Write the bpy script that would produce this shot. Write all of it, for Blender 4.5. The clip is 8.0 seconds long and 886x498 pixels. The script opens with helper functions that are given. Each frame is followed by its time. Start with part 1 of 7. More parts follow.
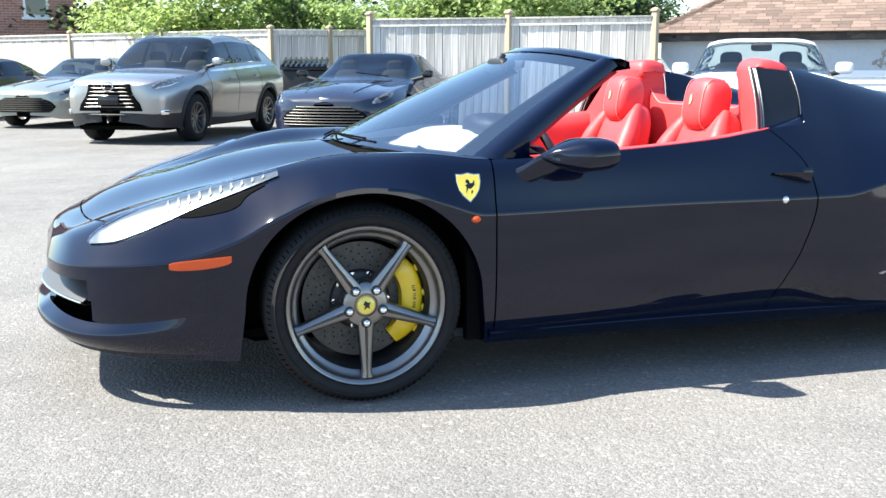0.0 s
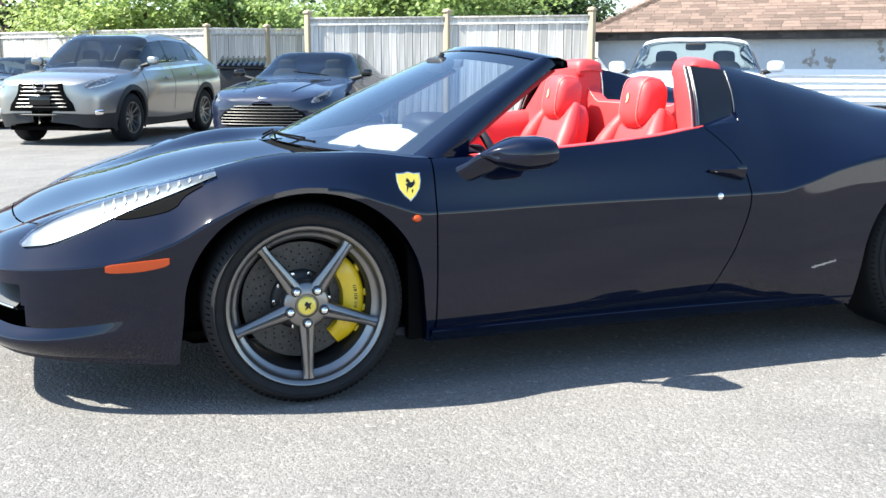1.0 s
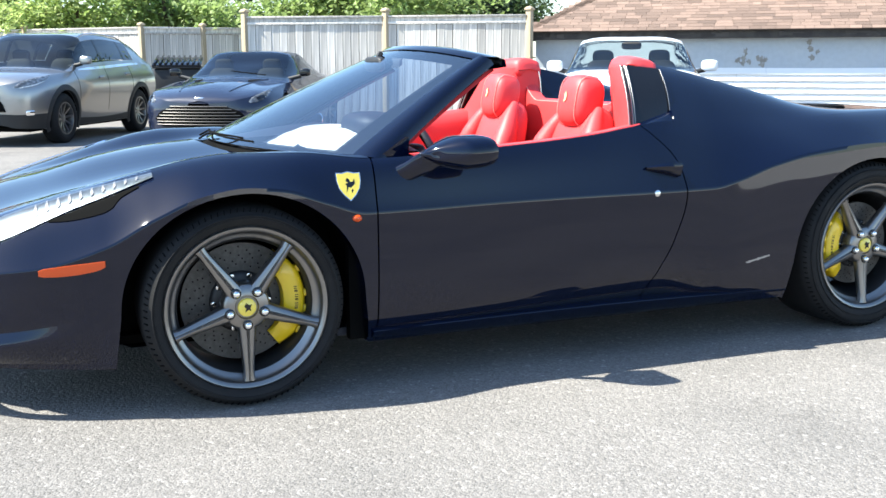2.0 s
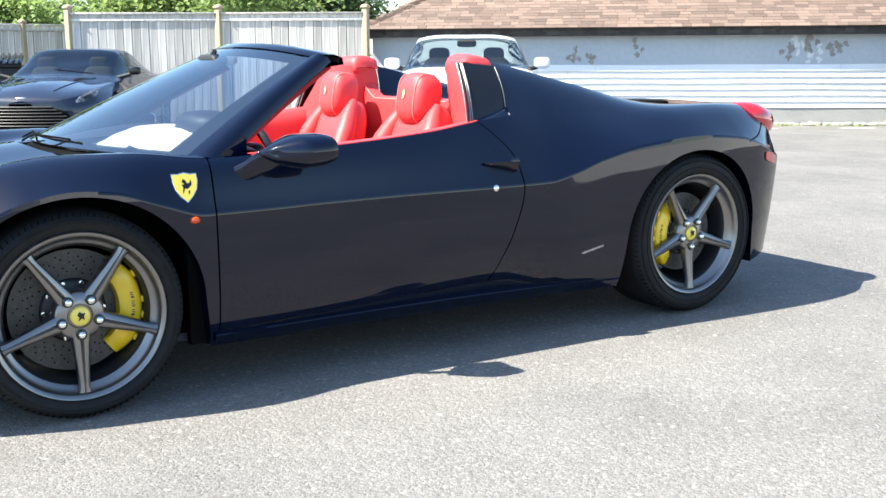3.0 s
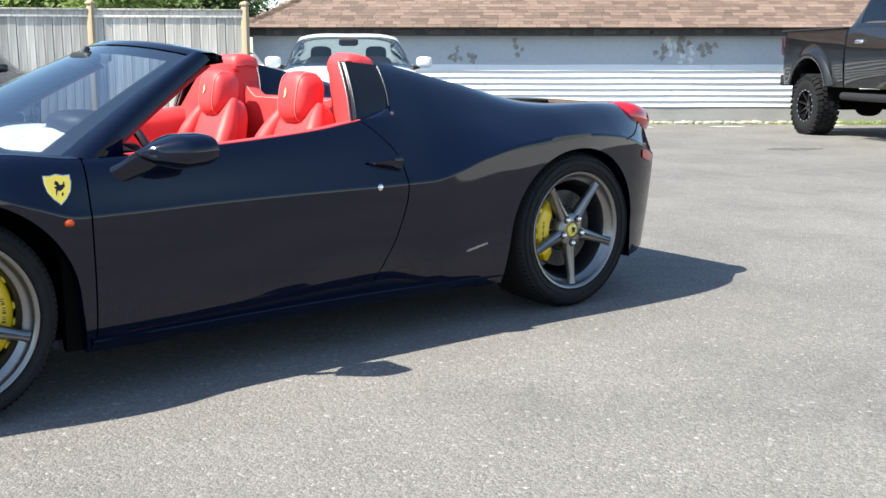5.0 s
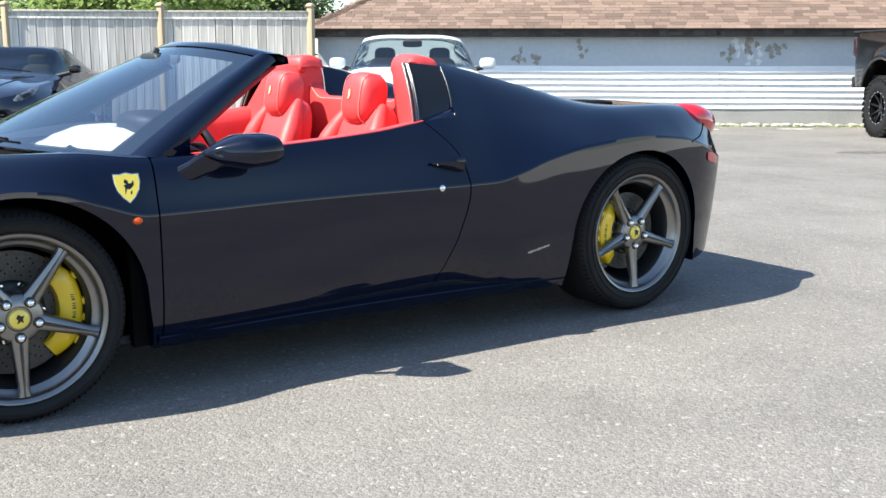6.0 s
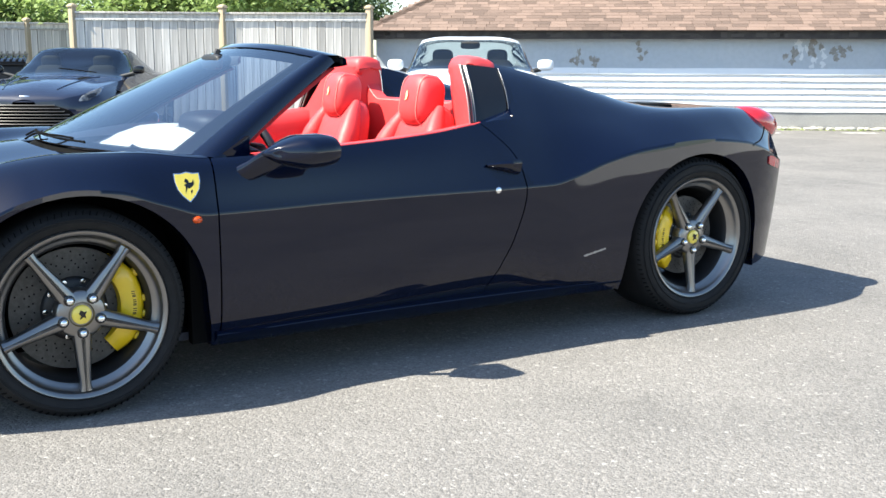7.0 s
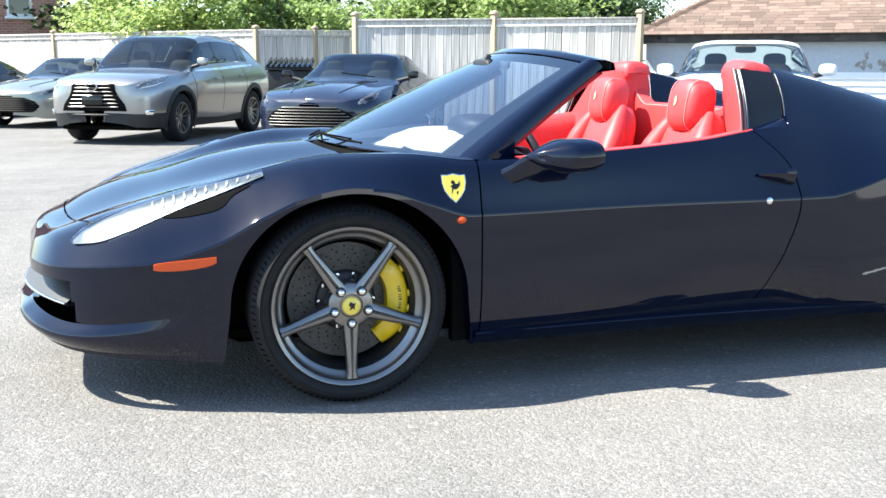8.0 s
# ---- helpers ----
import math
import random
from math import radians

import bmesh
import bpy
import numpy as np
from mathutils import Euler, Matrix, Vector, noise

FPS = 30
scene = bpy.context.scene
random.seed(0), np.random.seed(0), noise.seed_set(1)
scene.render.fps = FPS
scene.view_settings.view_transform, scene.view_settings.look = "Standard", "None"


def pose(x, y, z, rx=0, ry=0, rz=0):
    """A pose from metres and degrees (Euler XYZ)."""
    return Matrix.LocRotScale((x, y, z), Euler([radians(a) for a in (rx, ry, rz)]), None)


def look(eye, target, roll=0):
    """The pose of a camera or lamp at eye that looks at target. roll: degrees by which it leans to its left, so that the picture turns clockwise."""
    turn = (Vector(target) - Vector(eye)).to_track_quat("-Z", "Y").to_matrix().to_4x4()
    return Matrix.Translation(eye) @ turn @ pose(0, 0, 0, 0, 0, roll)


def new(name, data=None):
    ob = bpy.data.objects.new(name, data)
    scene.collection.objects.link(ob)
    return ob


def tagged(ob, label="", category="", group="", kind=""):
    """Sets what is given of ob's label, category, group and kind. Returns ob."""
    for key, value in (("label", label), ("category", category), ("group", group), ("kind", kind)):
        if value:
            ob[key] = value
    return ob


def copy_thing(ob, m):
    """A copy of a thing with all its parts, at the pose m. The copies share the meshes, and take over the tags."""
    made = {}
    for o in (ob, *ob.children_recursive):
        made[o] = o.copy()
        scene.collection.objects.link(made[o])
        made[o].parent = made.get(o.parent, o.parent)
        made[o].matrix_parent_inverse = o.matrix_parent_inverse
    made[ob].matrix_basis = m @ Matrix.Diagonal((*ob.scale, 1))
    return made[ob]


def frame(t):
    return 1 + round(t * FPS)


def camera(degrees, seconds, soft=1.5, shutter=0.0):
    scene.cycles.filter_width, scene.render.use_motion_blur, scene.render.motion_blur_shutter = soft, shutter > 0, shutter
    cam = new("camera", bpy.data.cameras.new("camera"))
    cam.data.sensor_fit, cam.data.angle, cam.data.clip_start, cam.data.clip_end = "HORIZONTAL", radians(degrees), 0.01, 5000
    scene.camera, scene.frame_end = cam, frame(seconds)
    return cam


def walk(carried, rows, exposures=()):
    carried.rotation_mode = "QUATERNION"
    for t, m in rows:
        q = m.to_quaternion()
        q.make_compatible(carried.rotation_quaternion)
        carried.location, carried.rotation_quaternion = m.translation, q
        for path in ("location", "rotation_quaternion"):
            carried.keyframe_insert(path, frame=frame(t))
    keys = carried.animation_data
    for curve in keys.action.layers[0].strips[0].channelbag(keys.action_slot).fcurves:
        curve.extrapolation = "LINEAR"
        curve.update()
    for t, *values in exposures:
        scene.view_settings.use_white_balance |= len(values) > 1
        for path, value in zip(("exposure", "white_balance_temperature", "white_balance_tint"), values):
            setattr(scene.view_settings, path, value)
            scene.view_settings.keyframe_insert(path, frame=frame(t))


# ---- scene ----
cam = camera(47.06, 8.0)

# the hand-held camera stands in one spot and pans: seconds, yaw, pitch, roll
EYE = (-2.007, -4.141, 1.117)
PAN = [
    (0.0, -16.40, -10.15, 0.05),
    (0.5, -17.78, -10.16, 0.16),
    (1.0, -19.78, -10.21, 0.08),
    (1.2, -20.27, -10.20, 0.03),
    (2.3, -25.32, -10.32, 0.19),
    (2.5, -27.21, -10.36, 0.18),
    (2.6, -28.23, -10.37, 0.18),
    (2.8, -30.15, -10.37, 0.21),
    (3.0, -32.16, -10.42, 0.27),
    (3.1, -33.17, -10.43, 0.25),
    (3.3, -35.16, -10.48, 0.22),
    (3.4, -36.17, -10.51, 0.21),
    (3.5, -36.77, -10.51, 0.22),
    (4.0, -38.83, -10.51, 0.00),
    (5.3, -38.48, -10.45, -0.05),
    (5.5, -36.99, -10.44, -0.03),
    (5.7, -35.98, -10.47, -0.05),
    (5.9, -35.30, -10.42, -0.04),
    (6.0, -35.16, -10.42, -0.05),
    (6.5, -34.22, -10.40, -0.07),
    (7.0, -31.97, -10.33, -0.19),
    (7.2, -29.81, -10.28, -0.13),
    (7.3, -28.08, -10.28, -0.10),
    (7.5, -24.42, -10.19, -0.02),
    (7.6, -22.51, -10.15, -0.05),
    (7.7, -21.13, -10.15, -0.07),
    (8.0, -17.20, -10.11, -0.12),
]
walk(cam, [(t, pose(*EYE, 90 + pitch, roll, yaw)) for t, yaw, pitch, roll in PAN],
     exposures=[(t, e, 6450 if t < 3 or t > 7.2 else 6680, 4) for t, e in ((0, 1.64), (1.2, 1.64), (2.5, 1.64), (3.5, 1.52), (4.0, 1.28), (5.5, 1.15), (5.9, 1.26), (6.5, 1.33), (7.0, 1.46), (7.5, 1.58), (8.0, 1.69))])

# ---------------------------------------------------------------- light
world = bpy.data.worlds.new("sky")
scene.world = world
world.use_nodes = True
SUN_WAY = Vector((-0.76, 0.22, 1.0)).normalized()      # towards the sun
sky = world.node_tree.nodes.new("ShaderNodeTexSky")
sky.sky_type, sky.sun_disc = "NISHITA", False
sky.air_density, sky.dust_density, sky.ozone_density = 1.0, 0.6, 3.2
sky.sun_elevation, sky.sun_rotation = math.asin(SUN_WAY.z), math.atan2(SUN_WAY.x, SUN_WAY.y)
background = world.node_tree.nodes["Background"]
world.node_tree.links.new(sky.outputs["Color"], background.inputs["Color"])
background.inputs["Strength"].default_value = 0.125
sun = new("sun", bpy.data.lights.new("sun", "SUN"))
sun.data.energy, sun.data.angle, sun.data.color = 5.0, radians(0.55), (1.0, 0.94, 0.86)
sun.matrix_world = look(SUN_WAY * 40, (0, 0, 0))

# ---------------------------------------------------------------- helpers
def link(tree, a, out, b, name):
    tree.links.new(a.outputs[out], b.inputs[name])


def material(name, colour, rough=0.6, metal=0.0, spots=(), bump=(), vary=0.0, coat=0.0, spec=0.5, island=False):
    """A principled material. spots: (noise scale, strength, second colour) mottles; bump: (noise scale, height in metres);
    vary: brightness change from piece to piece."""
    m = bpy.data.materials.new(name)
    m.use_nodes = True
    t = m.node_tree
    b = t.nodes["Principled BSDF"]
    b.inputs["Roughness"].default_value, b.inputs["Metallic"].default_value = rough, metal
    b.inputs["Coat Weight"].default_value, b.inputs["Coat Roughness"].default_value = coat, 0.03
    b.inputs["Specular IOR Level"].default_value = spec
    b.inputs["Base Color"].default_value = (*colour, 1)
    place = t.nodes.new("ShaderNodeTexCoord")
    last = None
    for scale, strength, second in spots:
        n = t.nodes.new("ShaderNodeTexNoise")
        sc = scale if isinstance(scale, (tuple, list)) else (scale, scale, scale)
        mp = t.nodes.new("ShaderNodeMapping")
        mp.inputs["Scale"].default_value = sc
        link(t, place, "Object", mp, "Vector")
        link(t, mp, "Vector", n, "Vector")
        n.inputs["Scale"].default_value, n.inputs["Detail"].default_value = 1.0, 6
        ramp = t.nodes.new("ShaderNodeMapRange")
        ramp.inputs["From Min"].default_value, ramp.inputs["From Max"].default_value = 0.42, 0.62
        ramp.inputs["To Max"].default_value = strength
        link(t, n, "Fac", ramp, "Value")
        mix = t.nodes.new("ShaderNodeMix")
        mix.data_type = "RGBA"
        link(t, ramp, "Result", mix, "Factor")
        if last:
            t.links.new(last, mix.inputs["A"])
        else:
            mix.inputs["A"].default_value = (*colour, 1)
        mix.inputs["B"].default_value = (*second, 1)
        last = mix.outputs["Result"]
    if vary:
        if island:
            info = t.nodes.new("ShaderNodeNewGeometry")
            pick = info.outputs["Random Per Island"]
        else:
            info = t.nodes.new("ShaderNodeObjectInfo")
            pick = info.outputs["Random"]
        r = t.nodes.new("ShaderNodeMapRange")
        r.inputs["To Min"].default_value, r.inputs["To Max"].default_value = 1 - vary, 1 + vary
        t.links.new(pick, r.inputs["Value"])
        hue = t.nodes.new("ShaderNodeHueSaturation")
        link(t, r, "Result", hue, "Value")
        if last:
            t.links.new(last, hue.inputs["Color"])
        else:
            hue.inputs["Color"].default_value = (*colour, 1)
        last = hue.outputs["Color"]
    if last:
        t.links.new(last, b.inputs["Base Color"])
    before = None
    for scale, height in bump:
        n = t.nodes.new("ShaderNodeTexNoise")
        mp = t.nodes.new("ShaderNodeMapping")
        sc = scale if isinstance(scale, (tuple, list)) else (scale, scale, scale)
        mp.inputs["Scale"].default_value = sc
        link(t, place, "Object", mp, "Vector")
        link(t, mp, "Vector", n, "Vector")
        n.inputs["Scale"].default_value, n.inputs["Detail"].default_value = 1.0, 4
        bp = t.nodes.new("ShaderNodeBump")
        bp.inputs["Distance"].default_value, bp.inputs["Strength"].default_value = height, 1.0
        link(t, n, "Fac", bp, "Height")
        if before:
            link(t, before, "Normal", bp, "Normal")
        before = bp
    if before:
        link(t, before, "Normal", b, "Normal")
    return m


def thing(name, m=None, label="", category="", group="", kind=""):
    """An Empty at a thing's base, which its parts hang under."""
    ob = new(name)
    ob.empty_display_size = 0.1
    if m is not None:
        ob.matrix_world = m
    return tagged(ob, label, category, group, kind)


def mesh_of(name, bm, mat, smooth=True):
    me = bpy.data.meshes.new(name)
    bm.normal_update()
    bm.to_mesh(me)
    bm.free()
    for mt in (mat if isinstance(mat, (list, tuple)) else (mat,)):
        me.materials.append(mt)
    if smooth:
        me.polygons.foreach_set("use_smooth", [True] * len(me.polygons))
        me.set_sharp_from_angle(angle=radians(52))
    return me


def part(name, bm, mat, parent=None, label="", m=None, smooth=True):
    """Links a bmesh (or a mesh that others share) as one mesh object under a thing or a part."""
    ob = new(name, mesh_of(name, bm, mat, smooth) if isinstance(bm, bmesh.types.BMesh) else bm)
    if parent is not None:
        ob.parent = parent
    if m is not None:
        ob.matrix_basis = m
    return tagged(ob, label)


def add_box(bm, lo, hi, bevel=0.0, m=None):
    r = bmesh.ops.create_cube(bm, size=1)
    c, s = (Vector(lo) + Vector(hi)) / 2, Vector(hi) - Vector(lo)
    bmesh.ops.scale(bm, vec=s, verts=r["verts"])
    bmesh.ops.translate(bm, vec=c, verts=r["verts"])
    vs = r["verts"]
    if bevel:
        es = list({e for v in vs for e in v.link_edges})
        q = bmesh.ops.bevel(bm, geom=es, offset=bevel, segments=2, profile=0.5, affect="EDGES")
        vs = list({v for f in q["faces"] for v in f.verts} | {v for v in vs if v.is_valid})
    if m is not None:
        bmesh.ops.transform(bm, matrix=m, verts=vs)
    return vs


def box(lo, hi, bevel=0.0, m=None):
    bm = bmesh.new()
    add_box(bm, lo, hi, bevel, m)
    return bm


def add_tube(bm, pts, radius, sides=8, closed=False, caps=True):
    """A tube along points; radius: a number or one per point."""
    pts = [Vector(p) for p in pts]
    n = len(pts)
    rings = []
    up = None
    for i, p in enumerate(pts):
        a, b = pts[(i - 1) % n] if closed or i else p, pts[(i + 1) % n] if closed or i < n - 1 else p
        way = (b - a).normalized()
        if up is None:
            up = way.orthogonal().normalized()
        side = way.cross(up).normalized()
        up = side.cross(way).normalized()
        r = radius[i] if isinstance(radius, (list, tuple)) else radius
        rings.append([bm.verts.new(p + r * (math.cos(k * math.tau / sides) * up + math.sin(k * math.tau / sides) * side)) for k in range(sides)])
    for i in range(n if closed else n - 1):
        a, b = rings[i], rings[(i + 1) % n]
        for k in range(sides):
            bm.faces.new((a[k], a[(k + 1) % sides], b[(k + 1) % sides], b[k]))
    if caps and not closed:
        bm.faces.new(rings[0][::-1])
        bm.faces.new(rings[-1])
    return rings


def add_prism(bm, outline, depth, m=None, bevel=0.0):
    """A flat outline in x, y thickened along +z by depth."""
    lo = [bm.verts.new((x, y, 0)) for x, y in outline]
    hi = [bm.verts.new((x, y, depth)) for x, y in outline]
    k = len(lo)
    fs = [bm.faces.new(lo[::-1]), bm.faces.new(hi)]
    for i in range(k):
        fs.append(bm.faces.new((lo[i], lo[(i + 1) % k], hi[(i + 1) % k], hi[i])))
    bmesh.ops.recalc_face_normals(bm, faces=fs)
    vs = lo + hi
    if bevel:
        es = list(fs[1].edges)
        q = bmesh.ops.bevel(bm, geom=es, offset=bevel, segments=2, profile=0.5, affect="EDGES")
        vs = list({v for f in q["faces"] for v in f.verts} | {v for v in vs if v.is_valid})
    if m is not None:
        bmesh.ops.transform(bm, matrix=m, verts=vs)
    return vs


def add_lathe(bm, profile, segments=48, closed=False, m=None):
    """Turns a profile of (radius, offset) round the y axis."""
    rings = []
    for r, o in profile:
        if r < 1e-6:
            rings.append([bm.verts.new((0, o, 0))])
        else:
            rings.append([bm.verts.new((r * math.cos(k * math.tau / segments), o, r * math.sin(k * math.tau / segments))) for k in range(segments)])
    pairs = list(zip(rings, rings[1:])) + ([(rings[-1], rings[0])] if closed else [])
    fs = []
    for a, b in pairs:
        for k in range(segments):
            q = (k + 1) % segments
            if len(a) == 1 and len(b) > 1:
                fs.append(bm.faces.new((a[0], b[q], b[k])))
            elif len(b) == 1 and len(a) > 1:
                fs.append(bm.faces.new((a[k], a[q], b[0])))
            elif len(a) > 1:
                fs.append(bm.faces.new((a[k], a[q], b[q], b[k])))
    vs = [v for r in rings for v in r]
    if m is not None:
        bmesh.ops.transform(bm, matrix=m, verts=vs)
    return vs


def curve_at(keys):
    """A smooth function through (x, value) keys that overshoots nowhere (monotone cubic)."""
    xs, ys = [k[0] for k in keys], [k[1] for k in keys]
    n = len(xs)
    d = [(ys[i + 1] - ys[i]) / (xs[i + 1] - xs[i]) for i in range(n - 1)]
    m = [d[0]] + [0.0 if d[i - 1] * d[i] <= 0 else 2 * d[i - 1] * d[i] / (d[i - 1] + d[i]) for i in range(1, n - 1)] + [d[-1]]

    def f(x):
        if x <= xs[0]:
            return ys[0]
        if x >= xs[-1]:
            return ys[-1]
        i = max(k for k in range(n - 1) if xs[k] <= x)
        h = xs[i + 1] - xs[i]
        s = (x - xs[i]) / h
        return ((1 + 2 * s) * (1 - s) ** 2 * ys[i] + s * (1 - s) ** 2 * h * m[i]
                + s * s * (3 - 2 * s) * ys[i + 1] + s * s * (s - 1) * h * m[i + 1])
    return f


def spline(pts, steps=8, closed=False):
    """A smooth (Catmull-Rom) line through a few points."""
    pts = [Vector(p) for p in pts]
    n = len(pts)
    out = []
    for i in range(n if closed else n - 1):
        p0 = pts[(i - 1) % n] if closed or i else pts[0]
        p1, p2 = pts[i], pts[(i + 1) % n]
        p3 = pts[(i + 2) % n] if closed or i < n - 2 else pts[-1]
        for k in range(steps):
            s = k / steps
            out.append(0.5 * (2 * p1 + (p2 - p0) * s + (2 * p0 - 5 * p1 + 4 * p2 - p3) * s * s + (3 * p1 - p0 - 3 * p2 + p3) * s ** 3))
    if not closed:
        out.append(pts[-1])
    return out


def add_grid(bm, rows, flip=False, wrap=False):
    """Quads over rows of points."""
    vs = [[bm.verts.new(p) for p in r] for r in rows]
    for a, b in zip(vs, vs[1:]):
        k = len(a)
        for i in range(k if wrap else k - 1):
            q = (a[i], a[(i + 1) % k], b[(i + 1) % k], b[i])
            try:
                bm.faces.new(q[::-1] if flip else q)
            except ValueError:
                pass
    return vs

# ---------------------------------------------------------------- materials
def asphalt_material():
    """Worn asphalt: broad stains, then stones told apart one by one, a few of them pale, with the binder sunk between them."""
    m = material("asphalt", (0.164, 0.155, 0.147), 0.9, spots=[(0.3, 0.6, (0.209, 0.197, 0.184)), (1.1, 0.6, (0.122, 0.117, 0.112)), (4.5, 0.4, (0.2, 0.188, 0.176))], spec=0.3)
    t = m.node_tree
    b = t.nodes["Principled BSDF"]
    last = b.inputs["Base Color"].links[0].from_socket
    place = t.nodes.new("ShaderNodeTexCoord")
    before = None
    for scale, low, high, deep in ((75, 0.88, 1.12, 0.0026), (170, 0.77, 1.23, 0.0022)):
        cells = t.nodes.new("ShaderNodeTexVoronoi")
        cells.inputs["Scale"].default_value = scale
        link(t, place, "Object", cells, "Vector")
        split = t.nodes.new("ShaderNodeSeparateColor")
        link(t, cells, "Color", split, "Color")
        tone = t.nodes.new("ShaderNodeMapRange")
        tone.inputs["To Min"].default_value, tone.inputs["To Max"].default_value = low, high
        link(t, split, "Red", tone, "Value")
        hue = t.nodes.new("ShaderNodeHueSaturation")
        t.links.new(last, hue.inputs["Color"])
        link(t, tone, "Result", hue, "Value")
        last = hue.outputs["Color"]
        rare = t.nodes.new("ShaderNodeMapRange")
        rare.inputs["From Min"].default_value, rare.inputs["From Max"].default_value, rare.inputs["To Max"].default_value = 0.975, 0.988, 0.22
        link(t, split, "Green", rare, "Value")
        mix = t.nodes.new("ShaderNodeMix")
        mix.data_type = "RGBA"
        link(t, rare, "Result", mix, "Factor")
        t.links.new(last, mix.inputs["A"])
        mix.inputs["B"].default_value = (0.62, 0.60, 0.56, 1)
        last = mix.outputs["Result"]
        bp = t.nodes.new("ShaderNodeBump")
        bp.invert = True
        bp.inputs["Distance"].default_value, bp.inputs["Strength"].default_value = deep, 1.0
        link(t, cells, "Distance", bp, "Height")
        if before:
            link(t, before, "Normal", bp, "Normal")
        before = bp
    t.links.new(last, b.inputs["Base Color"])
    link(t, before, "Normal", b, "Normal")
    return m


asphalt = asphalt_material()
navy_paint = material("navy_paint", (0.0006, 0.0024, 0.0125), 0.6, coat=1.0, spec=0.0)
navy_paint.node_tree.nodes["Principled BSDF"].inputs["Coat IOR"].default_value = 1.47
black_paint = material("black_paint", (0.004, 0.004, 0.005), 0.5, coat=1.0, spec=0.15)
black_plastic = material("black_plastic", (0.012, 0.012, 0.013), 0.55, bump=[(300, 0.0006)])
matt_black = material("matt_black", (0.005, 0.005, 0.005), 0.9, spec=0.05)
gloss_black = material("gloss_black", (0.006, 0.006, 0.007), 0.08)
rubber = material("rubber", (0.010, 0.010, 0.0108), 0.75, spots=[(25, 0.4, (0.018, 0.0175, 0.017))], bump=[(220, 0.0006)], spec=0.25)
gunmetal = material("gunmetal", (0.225, 0.218, 0.212), 0.29, 0.92, spots=[(40, 0.2, (0.26, 0.255, 0.25))])
silver_metal = material("silver_metal", (0.7, 0.7, 0.7), 0.2, 1.0)
chrome = material("chrome", (0.85, 0.85, 0.86), 0.06, 1.0)
brake_iron = material("brake_iron", (0.055, 0.053, 0.05), 0.5, 0.5, spots=[(60, 0.5, (0.09, 0.087, 0.084))])
brake_hat = material("brake_hat", (0.03, 0.03, 0.032), 0.45, 0.5)
yellow_paint = material("yellow_paint", (0.75, 0.5, 0.01), 0.35, coat=0.6)
badge_yellow = material("badge_yellow", (0.78, 0.60, 0.07), 0.3, coat=1.0)
red_leather = material("red_leather", (0.67, 0.052, 0.055), 0.5, spots=[(8, 0.25, (0.70, 0.04, 0.045))], bump=[(420, 0.0005), (6, 0.004)])
red_trim = material("red_trim", (0.55, 0.03, 0.03), 0.55, bump=[(420, 0.0005)])
pale_stitch = material("pale_stitch", (0.78, 0.3, 0.26), 0.7)
dash_leather = material("dash_leather", (0.016, 0.02, 0.035), 0.55, bump=[(380, 0.0006)])
paper = material("paper", (0.8, 0.79, 0.74), 0.8, bump=[(9, 0.004)])
amber_lens = material("amber_lens", (0.60, 0.065, 0.003), 0.3, coat=0.25)
red_lens = material("red_lens", (0.5, 0.012, 0.02), 0.12, coat=1.0)
lamp_silver = material("lamp_silver", (0.16, 0.19, 0.22), 0.28, 0.7, spots=[(30, 0.6, (0.06, 0.08, 0.10))])
led_white = material("led_white", (0.42, 0.44, 0.47), 0.25, 0.6)


def glass_material(name, tint, rough=0.0, clear=0.9, ior=1.6):
    """A thin pane: mostly clear, tinted, with a mirror-like sheen."""
    m = bpy.data.materials.new(name)
    m.use_nodes = True
    t = m.node_tree
    t.nodes.remove(t.nodes["Principled BSDF"])
    see, gloss, mix, fres = [t.nodes.new("ShaderNode" + k) for k in ("BsdfTransparent", "BsdfGlossy", "MixShader", "Fresnel")]
    see.inputs["Color"].default_value = (*[c * clear for c in tint], 1)
    gloss.inputs["Roughness"].default_value = rough
    gloss.inputs["Color"].default_value = (0.92, 0.96, 1.0, 1)
    fres.inputs["IOR"].default_value = ior
    link(t, fres, "Fac", mix, "Fac")
    t.links.new(see.outputs[0], mix.inputs[1])
    t.links.new(gloss.outputs[0], mix.inputs[2])
    t.links.new(mix.outputs[0], t.nodes["Material Output"].inputs["Surface"])
    return m


screen_glass = glass_material("screen_glass", (0.46, 0.56, 0.66), ior=2.7)
lamp_glass = glass_material("lamp_glass", (0.97, 0.98, 1.0))
dark_glass = glass_material("dark_glass", (0.05, 0.06, 0.07))
stucco = material("stucco", (0.42, 0.46, 0.50), 0.85, spots=[(1.3, 0.35, (0.50, 0.52, 0.53)), (14, 0.3, (0.36, 0.39, 0.42))], bump=[(90, 0.002)])
concrete = material("concrete", (0.33, 0.325, 0.31), 0.9, spots=[(2.0, 0.5, (0.26, 0.255, 0.25)), (30, 0.4, (0.38, 0.37, 0.35))], bump=[(60, 0.004)])
peel_dark = material("peel_dark", (0.24, 0.225, 0.20), 0.9, spots=[(20, 0.6, (0.36, 0.35, 0.33))])
peel_pale = material("peel_pale", (0.62, 0.64, 0.65), 0.85)
tar_trim = material("tar_trim", (0.035, 0.030, 0.028), 0.8, spots=[(6, 0.5, (0.08, 0.07, 0.06))], bump=[(25, 0.004)])
shingle_base = material("shingle_base", (0.14, 0.095, 0.075), 0.95, bump=[(120, 0.003)])
